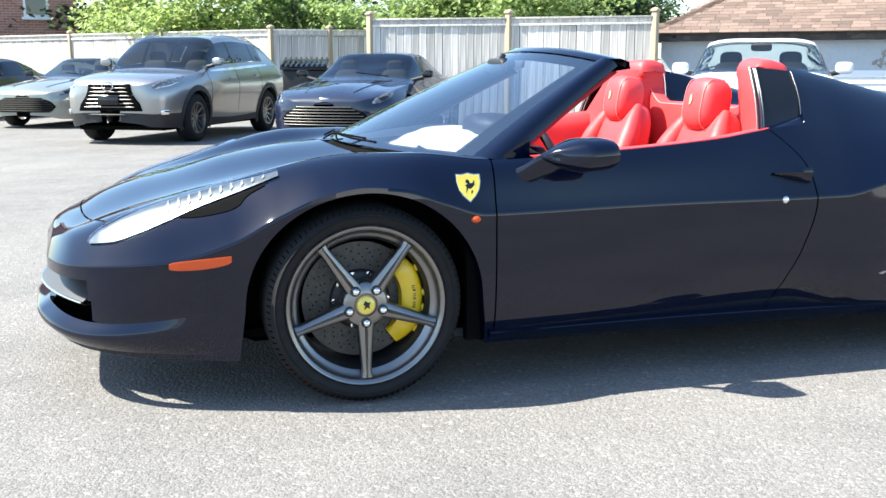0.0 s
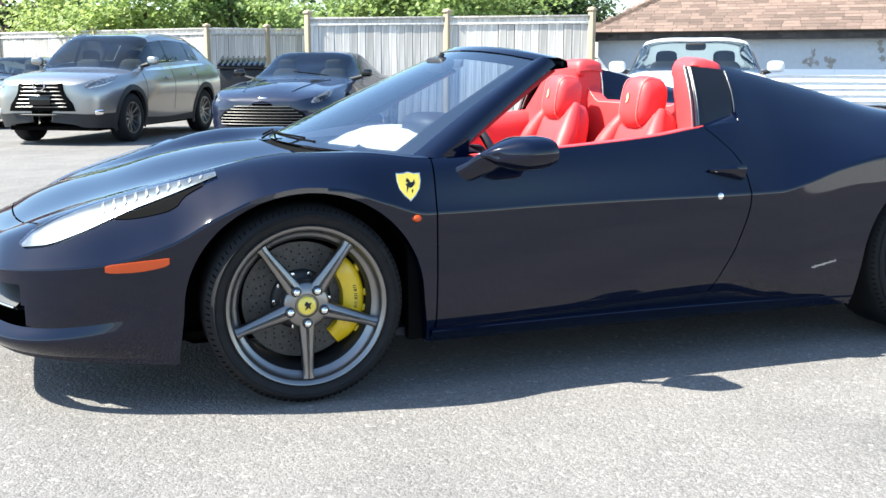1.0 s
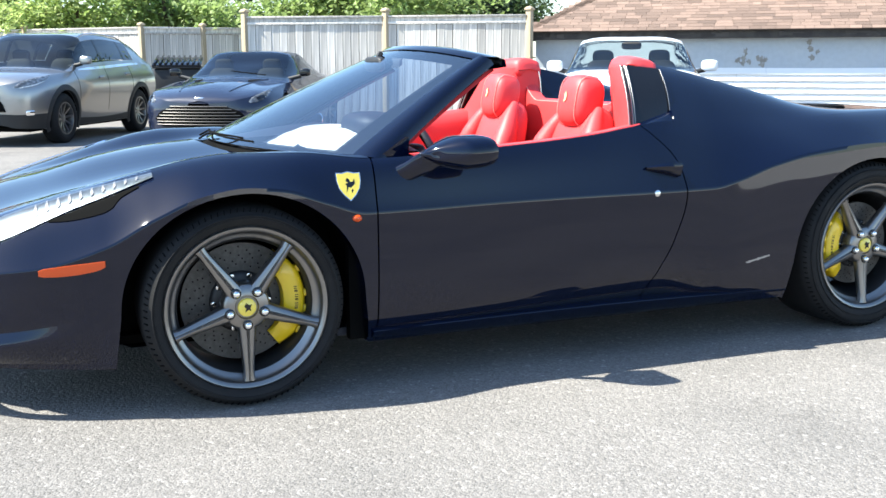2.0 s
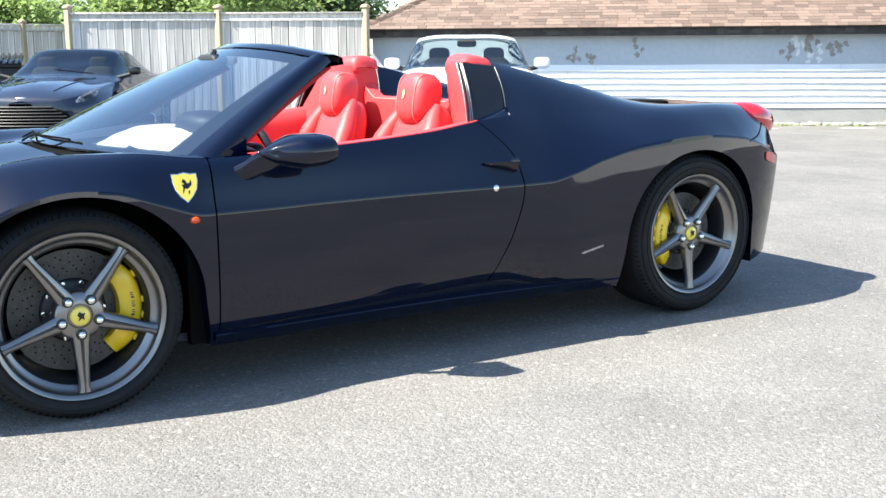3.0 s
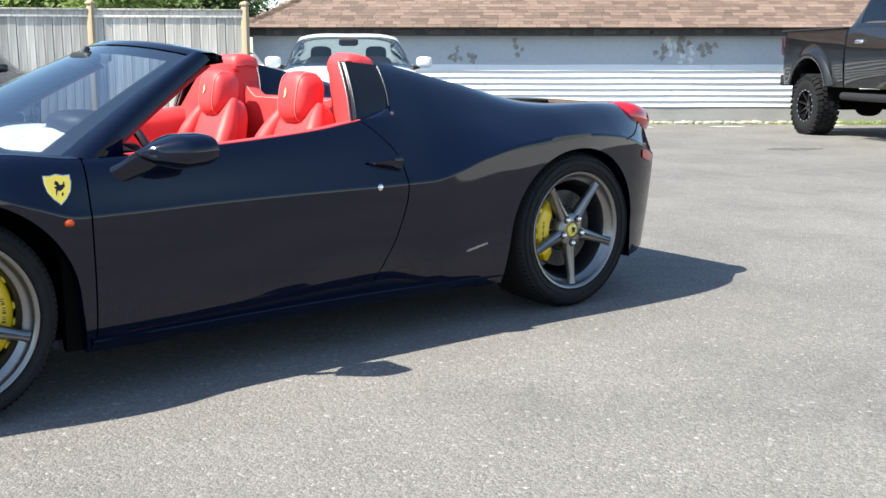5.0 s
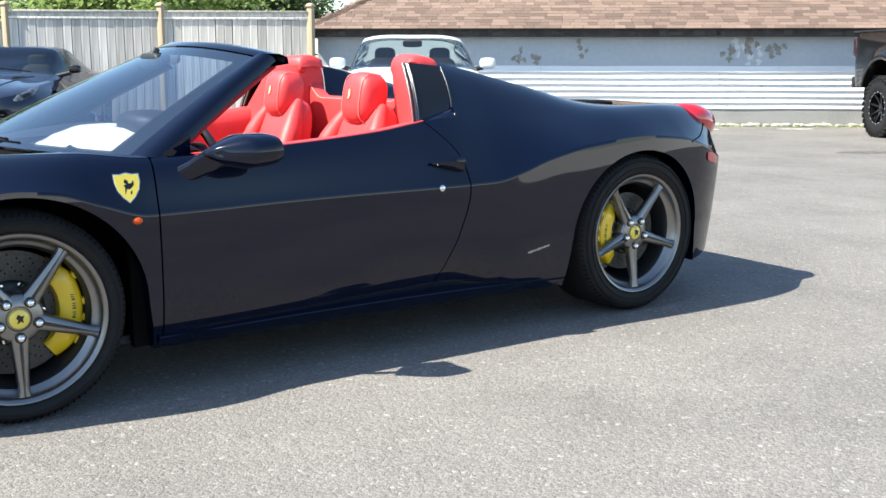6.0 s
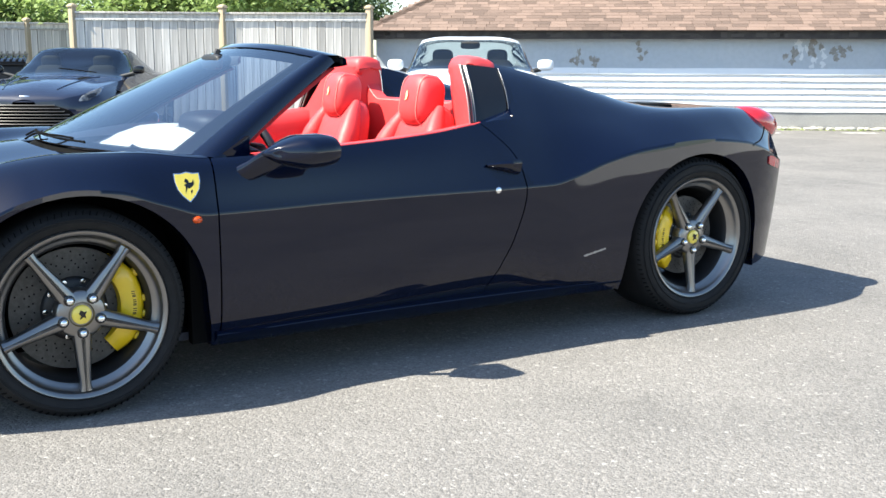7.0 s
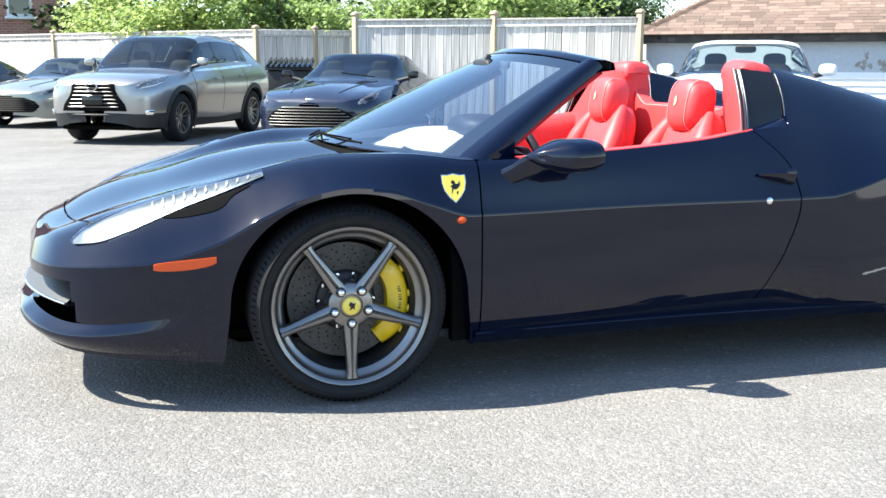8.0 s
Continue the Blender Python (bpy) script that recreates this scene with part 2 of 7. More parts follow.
shingle = material("shingle", (0.175, 0.120, 0.094), 0.95, spots=[(160, 0.6, (0.115, 0.080, 0.064)), (2.2, 0.4, (0.225, 0.155, 0.120))], bump=[(260, 0.002)], vary=0.32)
shingle_rest = material("shingle_rest", (0.175, 0.120, 0.094), 0.95, spots=[(160, 0.6, (0.115, 0.080, 0.064)), (2.2, 0.4, (0.225, 0.155, 0.120))], bump=[(260, 0.002)], vary=0.32, island=True)
grey_wood = material("grey_wood", (0.67, 0.62, 0.56), 0.85, spots=[((26, 26, 1.3), 0.75, (0.36, 0.33, 0.295)), ((4, 4, 0.8), 0.35, (0.56, 0.52, 0.46))], bump=[((60, 60, 3), 0.002)], vary=0.26)
post_wood = material("post_wood", (0.42, 0.335, 0.225), 0.8, spots=[((30, 30, 1.5), 0.5, (0.34, 0.26, 0.16))], bump=[((60, 60, 3), 0.002)])
white_paint = material("white_paint", (0.78, 0.78, 0.76), 0.5, spots=[(5, 0.2, (0.7, 0.7, 0.68))])
siding_white = material("siding_white", (0.80, 0.80, 0.79), 0.55, spots=[(3, 0.3, (0.72, 0.72, 0.70))], vary=0.04)
window_glass = material("window_glass", (0.02, 0.025, 0.03), 0.04, spec=1.0)
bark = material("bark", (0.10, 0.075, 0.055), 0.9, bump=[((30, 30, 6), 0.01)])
leaf_light = material("leaf_light", (0.36, 0.45, 0.15), 0.55, vary=0.35, island=True)
leaf_green = material("leaf_green", (0.25, 0.34, 0.11), 0.55, vary=0.4, island=True)
leaf_dark = material("leaf_dark", (0.05, 0.085, 0.03), 0.6, vary=0.4, island=True)
for lf in (leaf_light, leaf_green, leaf_dark):
    nt = lf.node_tree
    pb = nt.nodes["Principled BSDF"]
    tr, mx = nt.nodes.new("ShaderNodeBsdfTranslucent"), nt.nodes.new("ShaderNodeMixShader")
    mx.inputs["Fac"].default_value = 0.5
    nt.links.new(pb.inputs["Base Color"].links[0].from_socket, tr.inputs["Color"])
    nt.links.new(pb.outputs[0], mx.inputs[1])
    nt.links.new(tr.outputs[0], mx.inputs[2])
    nt.links.new(mx.outputs[0], nt.nodes["Material Output"].inputs["Surface"])


def brick_material(name):
    m = material(name, (0.30, 0.12, 0.08), 0.9)
    t = m.node_tree
    b, tc, mp = t.nodes.new("ShaderNodeTexBrick"), t.nodes.new("ShaderNodeTexCoord"), t.nodes.new("ShaderNodeMapping")
    mp.inputs["Rotation"].default_value = (radians(90), 0, 0)
    b.inputs["Color1"].default_value, b.inputs["Color2"].default_value, b.inputs["Mortar"].default_value = (0.30, 0.115, 0.075, 1), (0.40, 0.19, 0.13, 1), (0.42, 0.38, 0.34, 1)
    b.inputs["Scale"].default_value, b.inputs["Brick Width"].default_value, b.inputs["Row Height"].default_value, b.inputs["Mortar Size"].default_value = 1.0, 0.215, 0.075, 0.006
    link(t, tc, "Object", mp, "Vector")
    link(t, mp, "Vector", b, "Vector")
    link(t, b, "Color", t.nodes["Principled BSDF"], "Base Color")
    return m


brick = brick_material("brick")
pale_rubble = material("pale_rubble", (0.46, 0.44, 0.39), 0.9, spots=[(8, 0.7, (0.22, 0.2, 0.16))], bump=[(50, 0.004)])
silver_paint = material("silver_paint", (0.33, 0.322, 0.312), 0.34, 0.9, coat=1.0)
sage_paint = material("sage_paint", (0.25, 0.26, 0.23), 0.32, 0.5, coat=1.0)
blue_paint = material("blue_paint", (0.004, 0.009, 0.030), 0.5, 0.1, coat=1.0, spec=0.2)
pearl_paint = material("pearl_paint", (0.72, 0.73, 0.74), 0.35, coat=1.0)
dark_seat = material("dark_seat", (0.03, 0.028, 0.026), 0.7)
tinted = glass_material("tinted", (0.24, 0.30, 0.33), ior=1.5)
lamp_dark = material("lamp_dark", (0.09, 0.095, 0.1), 0.12, 0.3, coat=1.0, spots=[(22, 0.6, (0.4, 0.42, 0.45))])
dull_alloy = material("dull_alloy", (0.36, 0.36, 0.37), 0.3, 0.9)
unseen_wall_pale = material("unseen_wall_pale", (0.80, 0.79, 0.77), 0.8, spots=[(0.6, 0.4, (0.70, 0.69, 0.67)), (4, 0.3, (0.84, 0.83, 0.82))], bump=[(30, 0.004)])
crest_thread = material("crest_thread", (0.8, 0.55, 0.3), 0.8)
smoked_red = material("smoked_red", (0.03, 0.004, 0.005), 0.15, coat=1.0)
worn_white = material("worn_white", (0.62, 0.61, 0.58), 0.85, spots=[(14, 0.7, (0.34, 0.33, 0.31))])

# ---------------------------------------------------------------- setting: lot, fence, low building
WALL = Vector((6.92, 12.45, 0))                     # the building's corner
ALONG, OUT = Vector((0.778, -0.628, 0)).normalized(), Vector((-0.628, -0.778, 0)).normalized()
wall_m = Matrix((( ALONG.x, -OUT.x, 0, WALL.x), (ALONG.y, -OUT.y, 0, WALL.y), (0, 0, 1, 0), (0, 0, 0, 1)))   # x along the wall, y into the building

bm = bmesh.new()
add_grid(bm, [[(x, y, 0) for x in (-900, -60, -12, 0, 12, 30, 60, 900)] for y in (-900, -60, -12, 0, 12, 30, 60, 900)])
ground = part("ground", bm, asphalt, smooth=False)
tagged(ground, "sun-bleached grey asphalt lot, worn and coarse", "ground", kind="structure")

# ---------------------------------------------------------------- car shells
def make_surface(guides, creases=()):
    """A half shell from guide lines along x: (half width keys, height keys) for each line from the sill up to the centre line.
    The surface gives (x, half width, height) at x and v, which counts the lines. creases: {line: sharpness} where it bends."""
    creases = dict(creases)
    lines = [(curve_at(w), curve_at(z)) for w, z in guides]
    n = len(lines)

    def at(x, v):
        p = [Vector((w(x), z(x))) for w, z in lines]
        p = [2 * p[0] - p[1]] + p + [Vector((-p[-2].x, p[-2].y))]
        i = min(int(v), n - 2)
        s = v - i
        p0, p1, p2, p3 = p[i:i + 4]
        d0, d1, d2 = [max((b - a).length, 1e-4) for a, b in ((p0, p1), (p1, p2), (p2, p3))]
        m1 = d1 * ((p1 - p0) / d0 - (p2 - p0) / (d0 + d1) + (p2 - p1) / d1)
        m2 = d1 * ((p2 - p1) / d1 - (p3 - p1) / (d1 + d2) + (p3 - p2) / d2)
        m1, m2 = m1.lerp(p2 - p1, creases.get(i, 0)), m2.lerp(p2 - p1, creases.get(i + 1, 0))
        q = ((1 + 2 * s) * (1 - s) ** 2 * p1 + s * (1 - s) ** 2 * m1 + s * s * (3 - 2 * s) * p2 + s * s * (s - 1) * m2)
        return Vector((x, max(q.x, 0.0), q.y))
    return at


def arch_edge(arch, z):
    """Half the width of a wheel opening at height z: (centre x, centre z, radius, widening below the centre)."""
    cx, cz, r, grow = arch[:4]
    wide = arch[4] if len(arch) > 4 else 1.0
    if z >= cz + r:
        return 0.0
    return wide * (math.sqrt(r * r - (z - cz) ** 2) if z > cz else r + grow * (cz - z))


def shell_panel(surf, xs, vs, side, arches=(), flange=0.018, skip=None, lip=0.06):
    """A panel of a car's shell as a bmesh: stations xs (numbers, or functions of a point), lines vs, on one side (-1 or 1),
    or over both with side 0; wheel openings are cut out and all borders turn inwards."""
    bm = bmesh.new()
    cols = list(vs)
    if side == 0:
        cols = [(v, 1) for v in vs] + [(v, -1) for v in reversed(vs) if v != vs[-1] or surf(0, v).y > 1e-4]
    else:
        cols = [(v, side) for v in vs]
    grid, inside = [], []
    for x in xs:
        row, flags = [], []
        for v, sg in cols:
            if callable(x):
                q = x(Vector((0, 0.5, 0.6)))
                for _ in range(4):
                    q = x(surf(q, v))
            else:
                q = x
            p = surf(q, v)
            hit = None
            for a in arches:
                if v < 3.4 and abs(p.x - a[0]) < arch_edge(a, p.z):
                    hit = a
            row.append([p.x, sg * p.y, p.z])
            flags.append(hit)
        grid.append(row)
        inside.append(flags)
    ni, nj = len(grid), len(cols)
    rim = set()
    for i in range(ni):
        for j in range(nj):
            a = inside[i][j]
            if a is None:
                continue
            near = [inside[k][l] for k in (i - 1, i, i + 1) for l in (j - 1, j, j + 1) if 0 <= k < ni and 0 <= l < nj]
            if any(q is None for q in near):
                x, y, z = grid[i][j]
                lo, hi = 1.0, 3.0
                for _ in range(24):
                    mid = (lo + hi) / 2
                    if abs((x - a[0]) * mid) < arch_edge(a, a[1] + (z - a[1]) * mid):
                        lo = mid
                    else:
                        hi = mid
                x, z = a[0] + (x - a[0]) * lo, a[1] + (z - a[1]) * lo
                y = math.copysign(surf(x, on_surface(surf, x, z)).y, y)
                grid[i][j] = [x, y, z]
                rim.add((i, j))
    vs_ = {}
    for i in range(ni):
        for j in range(nj):
            if inside[i][j] is None or (i, j) in rim:
                vs_[i, j] = bm.verts.new(grid[i][j])
    for i in range(ni - 1):
        for j in range(nj - 1):
            ids = [(i, j), (i + 1, j), (i + 1, j + 1), (i, j + 1)]
            if all(inside[a][b] is not None for a, b in ids) or any(k not in vs_ for k in ids):
                continue
            if skip:
                c = sum((Vector(grid[a][b]) for a, b in ids), Vector()) / 4
                if skip(c, (cols[j][0] + cols[j + 1][0]) / 2):
                    continue
            q = [vs_[k] for k in ids]
            q = [v for k, v in enumerate(q) if (v.co - q[k - 1].co).length > 1e-5]
            if len(q) > 2:
                bm.faces.new(q)
    bmesh.ops.delete(bm, geom=[v for v in bm.verts if not v.link_faces], context="VERTS")
    bm.normal_update()
    score = sum(f.normal.y * f.calc_center_median().y * f.calc_area() + 0.4 * f.normal.z * f.calc_area() for f in bm.faces)
    if score < 0:
        bmesh.ops.reverse_faces(bm, faces=bm.faces[:])
        bm.normal_update()
    if flange:
        normals = {v: v.normal.copy() for v in bm.verts}
        border = [e for e in bm.edges if len(e.link_faces) == 1 and not all(abs(v.co.y) < 1e-4 for v in e.verts)]
        # what faces the flange grows from keeps its own normals, so that the edge stays crisp
        new_of = {}
        for e in border:
            a, b = e.verts
            for v in (a, b):
                if v not in new_of:
                    on_arch = any(abs(abs(v.co.x - q[0]) - arch_edge(q, v.co.z)) < 0.004 and v.co.z < q[1] + q[2] + 0.004 for q in arches)
                    step = Vector((0, -math.copysign(lip, v.co.y), 0)) if on_arch else -flange * normals[v]
                    new_of[v] = bm.verts.new(v.co + step)
            f = e.link_faces[0]
            k = [l for l in f.loops if l.edge == e][0]
            a, b = k.vert, k.link_loop_next.vert
            try:
                bm.faces.new((b, a, new_of[a], new_of[b]))
            except ValueError:
                pass
    return bm


def stations(a, b, n, ease=0.0):
    """n + 1 places from a to b; ease > 0 packs them towards a, < 0 towards b."""
    out = []
    for i in range(n + 1):
        s = i / n
        s = s ** (1 + ease) if ease >= 0 else 1 - (1 - s) ** (1 - ease)
        out.append(a + (b - a) * s)
    return out


def on_surface(surf, x, z, lo=0.0, hi=3.0):
    """The v at which the shell reaches height z at station x."""
    for _ in range(30):
        mid = (lo + hi) / 2
        if surf(x, mid).z < z:
            lo = mid
        else:
            hi = mid
    return lo


def side_point(surf, x, z, side=-1, out=0.0, hi=3.0):
    v = on_surface(surf, x, z, 0.0, hi)
    p = surf(x, v)
    dx, dv = surf(x + 0.005, v) - surf(x - 0.005, v), surf(x, min(v + 0.02, 5)) - surf(x, max(v - 0.02, 0))
    n = dv.cross(dx).normalized()
    if n.y < 0:
        n = -n
    p = p + out * n
    return Vector((p.x, side * p.y, p.z)), Vector((n.x, side * n.y, n.z))


def add_super(bm, centre, radii, e1=0.6, e2=0.6, m=None, nu=24, nv=14):
    """A rounded block (superellipsoid): e near 1 is round, near 0.2 boxy."""
    def pw(c, e):
        return math.copysign(abs(c) ** e, c)
    rows = []
    for j in range(nv + 1):
        a = -math.pi / 2 + math.pi * j / nv
        rows.append([(radii[0] * pw(math.cos(a), e1) * pw(math.cos(b), e2), radii[1] * pw(math.cos(a), e1) * pw(math.sin(b), e2), radii[2] * pw(math.sin(a), e1))
                     for b in [math.tau * i / nu for i in range(nu)]])
    vs = [v for r in add_grid(bm, rows[1:-1], wrap=True) for v in r]
    top, bottom = bm.verts.new(rows[-1][0]), bm.verts.new(rows[0][0])
    for i in range(nu):
        bm.faces.new((vs[-nu + i], vs[-nu + (i + 1) % nu], top))
        bm.faces.new((vs[(i + 1) % nu], vs[i], bottom))
    vs += [top, bottom]
    bmesh.ops.transform(bm, matrix=Matrix.Translation(centre) @ (m or Matrix()), verts=vs)
    return vs


def strip(surf, keys, side, out=0.003, nx=24, nv=6, flange=0.012):
    """A thin piece that lies on a shell: keys (x, lower v, upper v)."""
    lo, hi = curve_at([(k[0], k[1]) for k in keys]), curve_at([(k[0], k[2]) for k in keys])
    bm = bmesh.new()
    rows = []
    for x in stations(keys[0][0], keys[-1][0], nx):
        row = []
        for k in range(nv + 1):
            v = lo(x) + (hi(x) - lo(x)) * k / nv
            p = surf(x, v)
            n = (surf(x, v + 0.02) - surf(x, v - 0.02)).cross(surf(x + 0.005, v) - surf(x - 0.005, v)).normalized()
            if n.y < 0:
                n = -n
            p = p + n * out
            row.append((p.x, side * p.y, p.z))
        rows.append(row)
    add_grid(bm, rows, flip=side > 0)
    bm.normal_update()
    if sum(f.normal.y * side + 0.5 * f.normal.z for f in bm.faces) < 0:
        bmesh.ops.reverse_faces(bm, faces=bm.faces[:])
        bm.normal_update()
    if flange:
        border = [e for e in bm.edges if len(e.link_faces) == 1]
        r = bmesh.ops.extrude_edge_only(bm, edges=border)
        for v in [g for g in r["geom"] if isinstance(g, bmesh.types.BMVert)]:
            v.co.y -= math.copysign(flange, v.co.y)
    return bm

# ---------------------------------------------------------------- the dark blue sports car (front towards -x)
SPORT = [
    ([(-2.375, 0.04), (-2.35, 0.34), (-2.25, 0.56), (-2.1, 0.70), (-1.9, 0.80), (-1.7, 0.87), (-1.3, 0.90), (-0.95, 0.872), (-0.3, 0.865), (0.3, 0.862), (0.5, 0.89), (0.9, 0.93), (1.3, 0.93), (1.7, 0.90), (1.95, 0.80), (2.08, 0.62), (2.125, 0.1)],
     [(-2.375, 0.24), (-2.33, 0.20), (-2.2, 0.175), (-1.7, 0.165), (0.9, 0.175), (1.7, 0.18), (1.95, 0.20), (2.03, 0.30), (2.09, 0.43), (2.125, 0.53)]),
    ([(-2.375, 0.05), (-2.35, 0.37), (-2.25, 0.60), (-2.1, 0.735), (-1.9, 0.825), (-1.7, 0.885), (-1.325, 0.93), (-0.95, 0.912), (-0.3, 0.922), (0.3, 0.936), (0.9, 0.945), (1.325, 0.955), (1.7, 0.92), (1.95, 0.83), (2.08, 0.65), (2.125, 0.1)],
     [(-2.375, 0.34), (-2.2, 0.31), (-1.7, 0.33), (-1.1, 0.30), (-0.9, 0.255), (-0.3, 0.28), (0.1, 0.312), (0.3, 0.325), (0.45, 0.30), (0.62, 0.235), (0.9, 0.225), (1.3, 0.3), (1.7, 0.38), (1.95, 0.40), (2.08, 0.50), (2.125, 0.56)]),
    ([(-2.375, 0.05), (-2.35, 0.38), (-2.25, 0.62), (-2.07, 0.765), (-1.94, 0.825), (-1.75, 0.882), (-1.325, 0.947), (-0.9, 0.925), (-0.3, 0.935), (0.25, 0.945), (0.7, 0.955), (1.325, 0.968), (1.7, 0.935), (1.95, 0.855), (2.08, 0.68), (2.125, 0.1)],
     [(-2.375, 0.46), (-2.25, 0.47), (-2.07, 0.485), (-1.94, 0.50), (-1.75, 0.56), (-1.6, 0.645), (-1.45, 0.712), (-1.325, 0.733), (-1.2, 0.722), (-1.05, 0.672), (-0.9, 0.628), (-0.7, 0.630), (-0.45, 0.636), (-0.1, 0.640), (0.25, 0.641), (0.5, 0.646), (0.63, 0.675), (0.78, 0.725), (1.0, 0.77), (1.325, 0.795), (1.6, 0.775), (1.8, 0.725), (1.95, 0.67), (2.125, 0.60)]),
    ([(-2.375, 0.04), (-2.34, 0.28), (-2.25, 0.50), (-2.05, 0.63), (-1.8, 0.69), (-1.58, 0.725), (-1.325, 0.76), (-1.1, 0.80), (-0.875, 0.855), (-0.39, 0.87), (0.0, 0.86), (0.21, 0.835), (0.35, 0.82), (0.6, 0.795), (0.9, 0.78), (1.32, 0.765), (1.6, 0.745), (2.0, 0.665), (2.1, 0.56), (2.125, 0.1)],
     [(-2.375, 0.485), (-2.34, 0.512), (-2.25, 0.552), (-2.05, 0.634), (-1.8, 0.716), (-1.58, 0.784), (-1.45, 0.815), (-1.325, 0.829), (-1.1, 0.826), (-0.875, 0.804), (-0.39, 0.828), (0.0, 0.858), (0.21, 0.885), (0.35, 0.90), (0.6, 0.885), (0.9, 0.885), (1.32, 0.91), (1.6, 0.915), (2.0, 0.888), (2.1, 0.81), (2.125, 0.66)]),
    ([(-2.375, 0.02), (-2.34, 0.18), (-2.25, 0.36), (-2.05, 0.45), (-1.8, 0.49), (-1.58, 0.52), (-1.3, 0.56), (-1.1, 0.62), (-0.875, 0.70), (0.3, 0.58), (0.48, 0.60), (0.876, 0.60), (1.358, 0.59), (1.6, 0.56), (2.0, 0.48), (2.1, 0.38), (2.125, 0.05)],
     [(-2.375, 0.490), (-2.34, 0.524), (-2.25, 0.570), (-2.05, 0.645), (-1.8, 0.704), (-1.58, 0.749), (-1.3, 0.785), (-1.1, 0.802), (-0.875, 0.805), (0.3, 1.14), (0.48, 1.11), (0.876, 1.022), (1.358, 0.925), (1.6, 0.912), (2.0, 0.90), (2.1, 0.83), (2.125, 0.68)]),
    ([(-2.375, 0.0), (2.125, 0.0)],
     [(-2.375, 0.50), (-2.34, 0.555), (-2.25, 0.603), (-2.17, 0.645), (-2.05, 0.687), (-1.9, 0.721), (-1.69, 0.778), (-1.465, 0.815), (-1.35, 0.826), (-1.2, 0.838), (-0.875, 0.86), (0.3, 0.93), (0.9, 0.915), (1.358, 0.90), (2.0, 0.905), (2.1, 0.84), (2.125, 0.69)]),
]
sport = make_surface(SPORT, {1: 0.55, 2: 0.82})
ARCHES = ((-1.316, 0.342, 0.374, 0.12, 1.065), (1.325, 0.350, 0.383, 0.15, 1.075))
DOOR_FRONT = -0.871
DOOR_REAR = curve_at([(0.10, 0.16), (0.26, 0.225), (0.327, 0.258), (0.45, 0.325), (0.63, 0.378), (0.72, 0.372), (0.774, 0.347), (0.84, 0.285), (0.9, 0.215)])   # x of the cut at each height

sports_car = thing("sports_car", pose(0, 0, 0), "dark navy blue two-seat convertible with red leather, roof down", "car")


def door_rear(p, gap=0.0):
    return DOOR_REAR(p.z) + gap


def between(a, b, n):
    """Stations from one line to another; each line a number or a function of a point."""
    fa = a if callable(a) else (lambda p: a)
    fb = b if callable(b) else (lambda p: b)
    return [(lambda p, s=i / n: fa(p) + (fb(p) - fa(p)) * s) for i in range(n + 1)]


def cowl(p):
    y = min(abs(p.y), 0.845)
    return -1.265 + 0.39 * (y / 0.845) ** 2.2 - 0.06 * max(0.0, 1 - y / 0.42) ** 0.7


GAP = 0.0028
V_SIDE = [k / 11 for k in range(17)] + [1.5 + k / 40 for k in range(1, 29)] + [2.2 + 0.8 * k / 9 for k in range(1, 10)]           # sill to shoulder
V_SIDE[-1] = 3.0
nose_open = lambda c, v: c.x < -2.17 and 0.235 < c.z < 0.425 and abs(c.y) < 0.66
def hood_front(p, gap=0.0):
    return -2.245 + 0.12 * (min(abs(p.y), 0.6) / 0.6) ** 2.4 + gap


part("front_bumper", shell_panel(sport, stations(-2.3745, -2.30, 12, 1.0) + between(-2.30, lambda p: min(-2.139, hood_front(p, -GAP)) if p.y < 0.6 else -2.14, 14)[1:], V_SIDE + [3 + k / 6 for k in range(1, 13)], 0, flange=0, skip=nose_open), navy_paint, sports_car)
for sd in (-1, 1):
    part("front_fender", shell_panel(sport, stations(-2.14, DOOR_FRONT - GAP, 110), V_SIDE, sd, ARCHES), navy_paint, sports_car)
    part("door", shell_panel(sport, between(DOOR_FRONT + GAP, lambda p: door_rear(p, -GAP), 60), V_SIDE, sd, flange=0.03), navy_paint, sports_car)
    part("rear_quarter", shell_panel(sport, between(lambda p: door_rear(p, GAP), 0.93, 26) + stations(0.93, 1.75, 70)[1:] + stations(1.75, 2.1245, 30, -0.6)[1:], V_SIDE, sd, ARCHES), navy_paint, sports_car)
    part("buttress", shell_panel(sport, between(lambda p: 0.415 + 0.03 * (p.z - 1.0) / 0.2, 1.5, 50) + stations(1.5, 2.1245, 24, -0.6)[1:], [3 + k / 12 for k in range(13)], sd), navy_paint, sports_car)
part("hood", shell_panel(sport, between(lambda p: hood_front(p, GAP), cowl, 50), [3.03] + [3 + k / 8 for k in range(1, 17)], 0), navy_paint, sports_car)
bm = bmesh.new()
rows = []
for x in stations(0.44, 1.6, 44) + stations(1.6, 2.1245, 20, -0.6)[1:]:
    c, z5 = sport(x, 4.0), sport(x, 5.0).z
    half = [c + Vector((0, 0, -0.002)), Vector((x, c.y * 0.94, c.z + 0.002)), Vector((x, c.y * 0.86, c.z * 0.65 + z5 * 0.35)), Vector((x, c.y * 0.80, c.z * 0.25 + z5 * 0.75)), Vector((x, c.y * 0.72, z5 + 0.002)), Vector((x, c.y * 0.4, z5 + 0.006)), Vector((x, 0, z5 + 0.008))]
    rows.append(half + [Vector((q.x, -q.y, q.z)) for q in half[-2::-1]])
add_grid(bm, rows, flip=True)
part("rear_deck", bm, navy_paint, sports_car)
part("deck_slot", box((1.34, -0.46, 0.902), (1.62, 0.46, 0.925), 0.008), matt_black, sports_car)

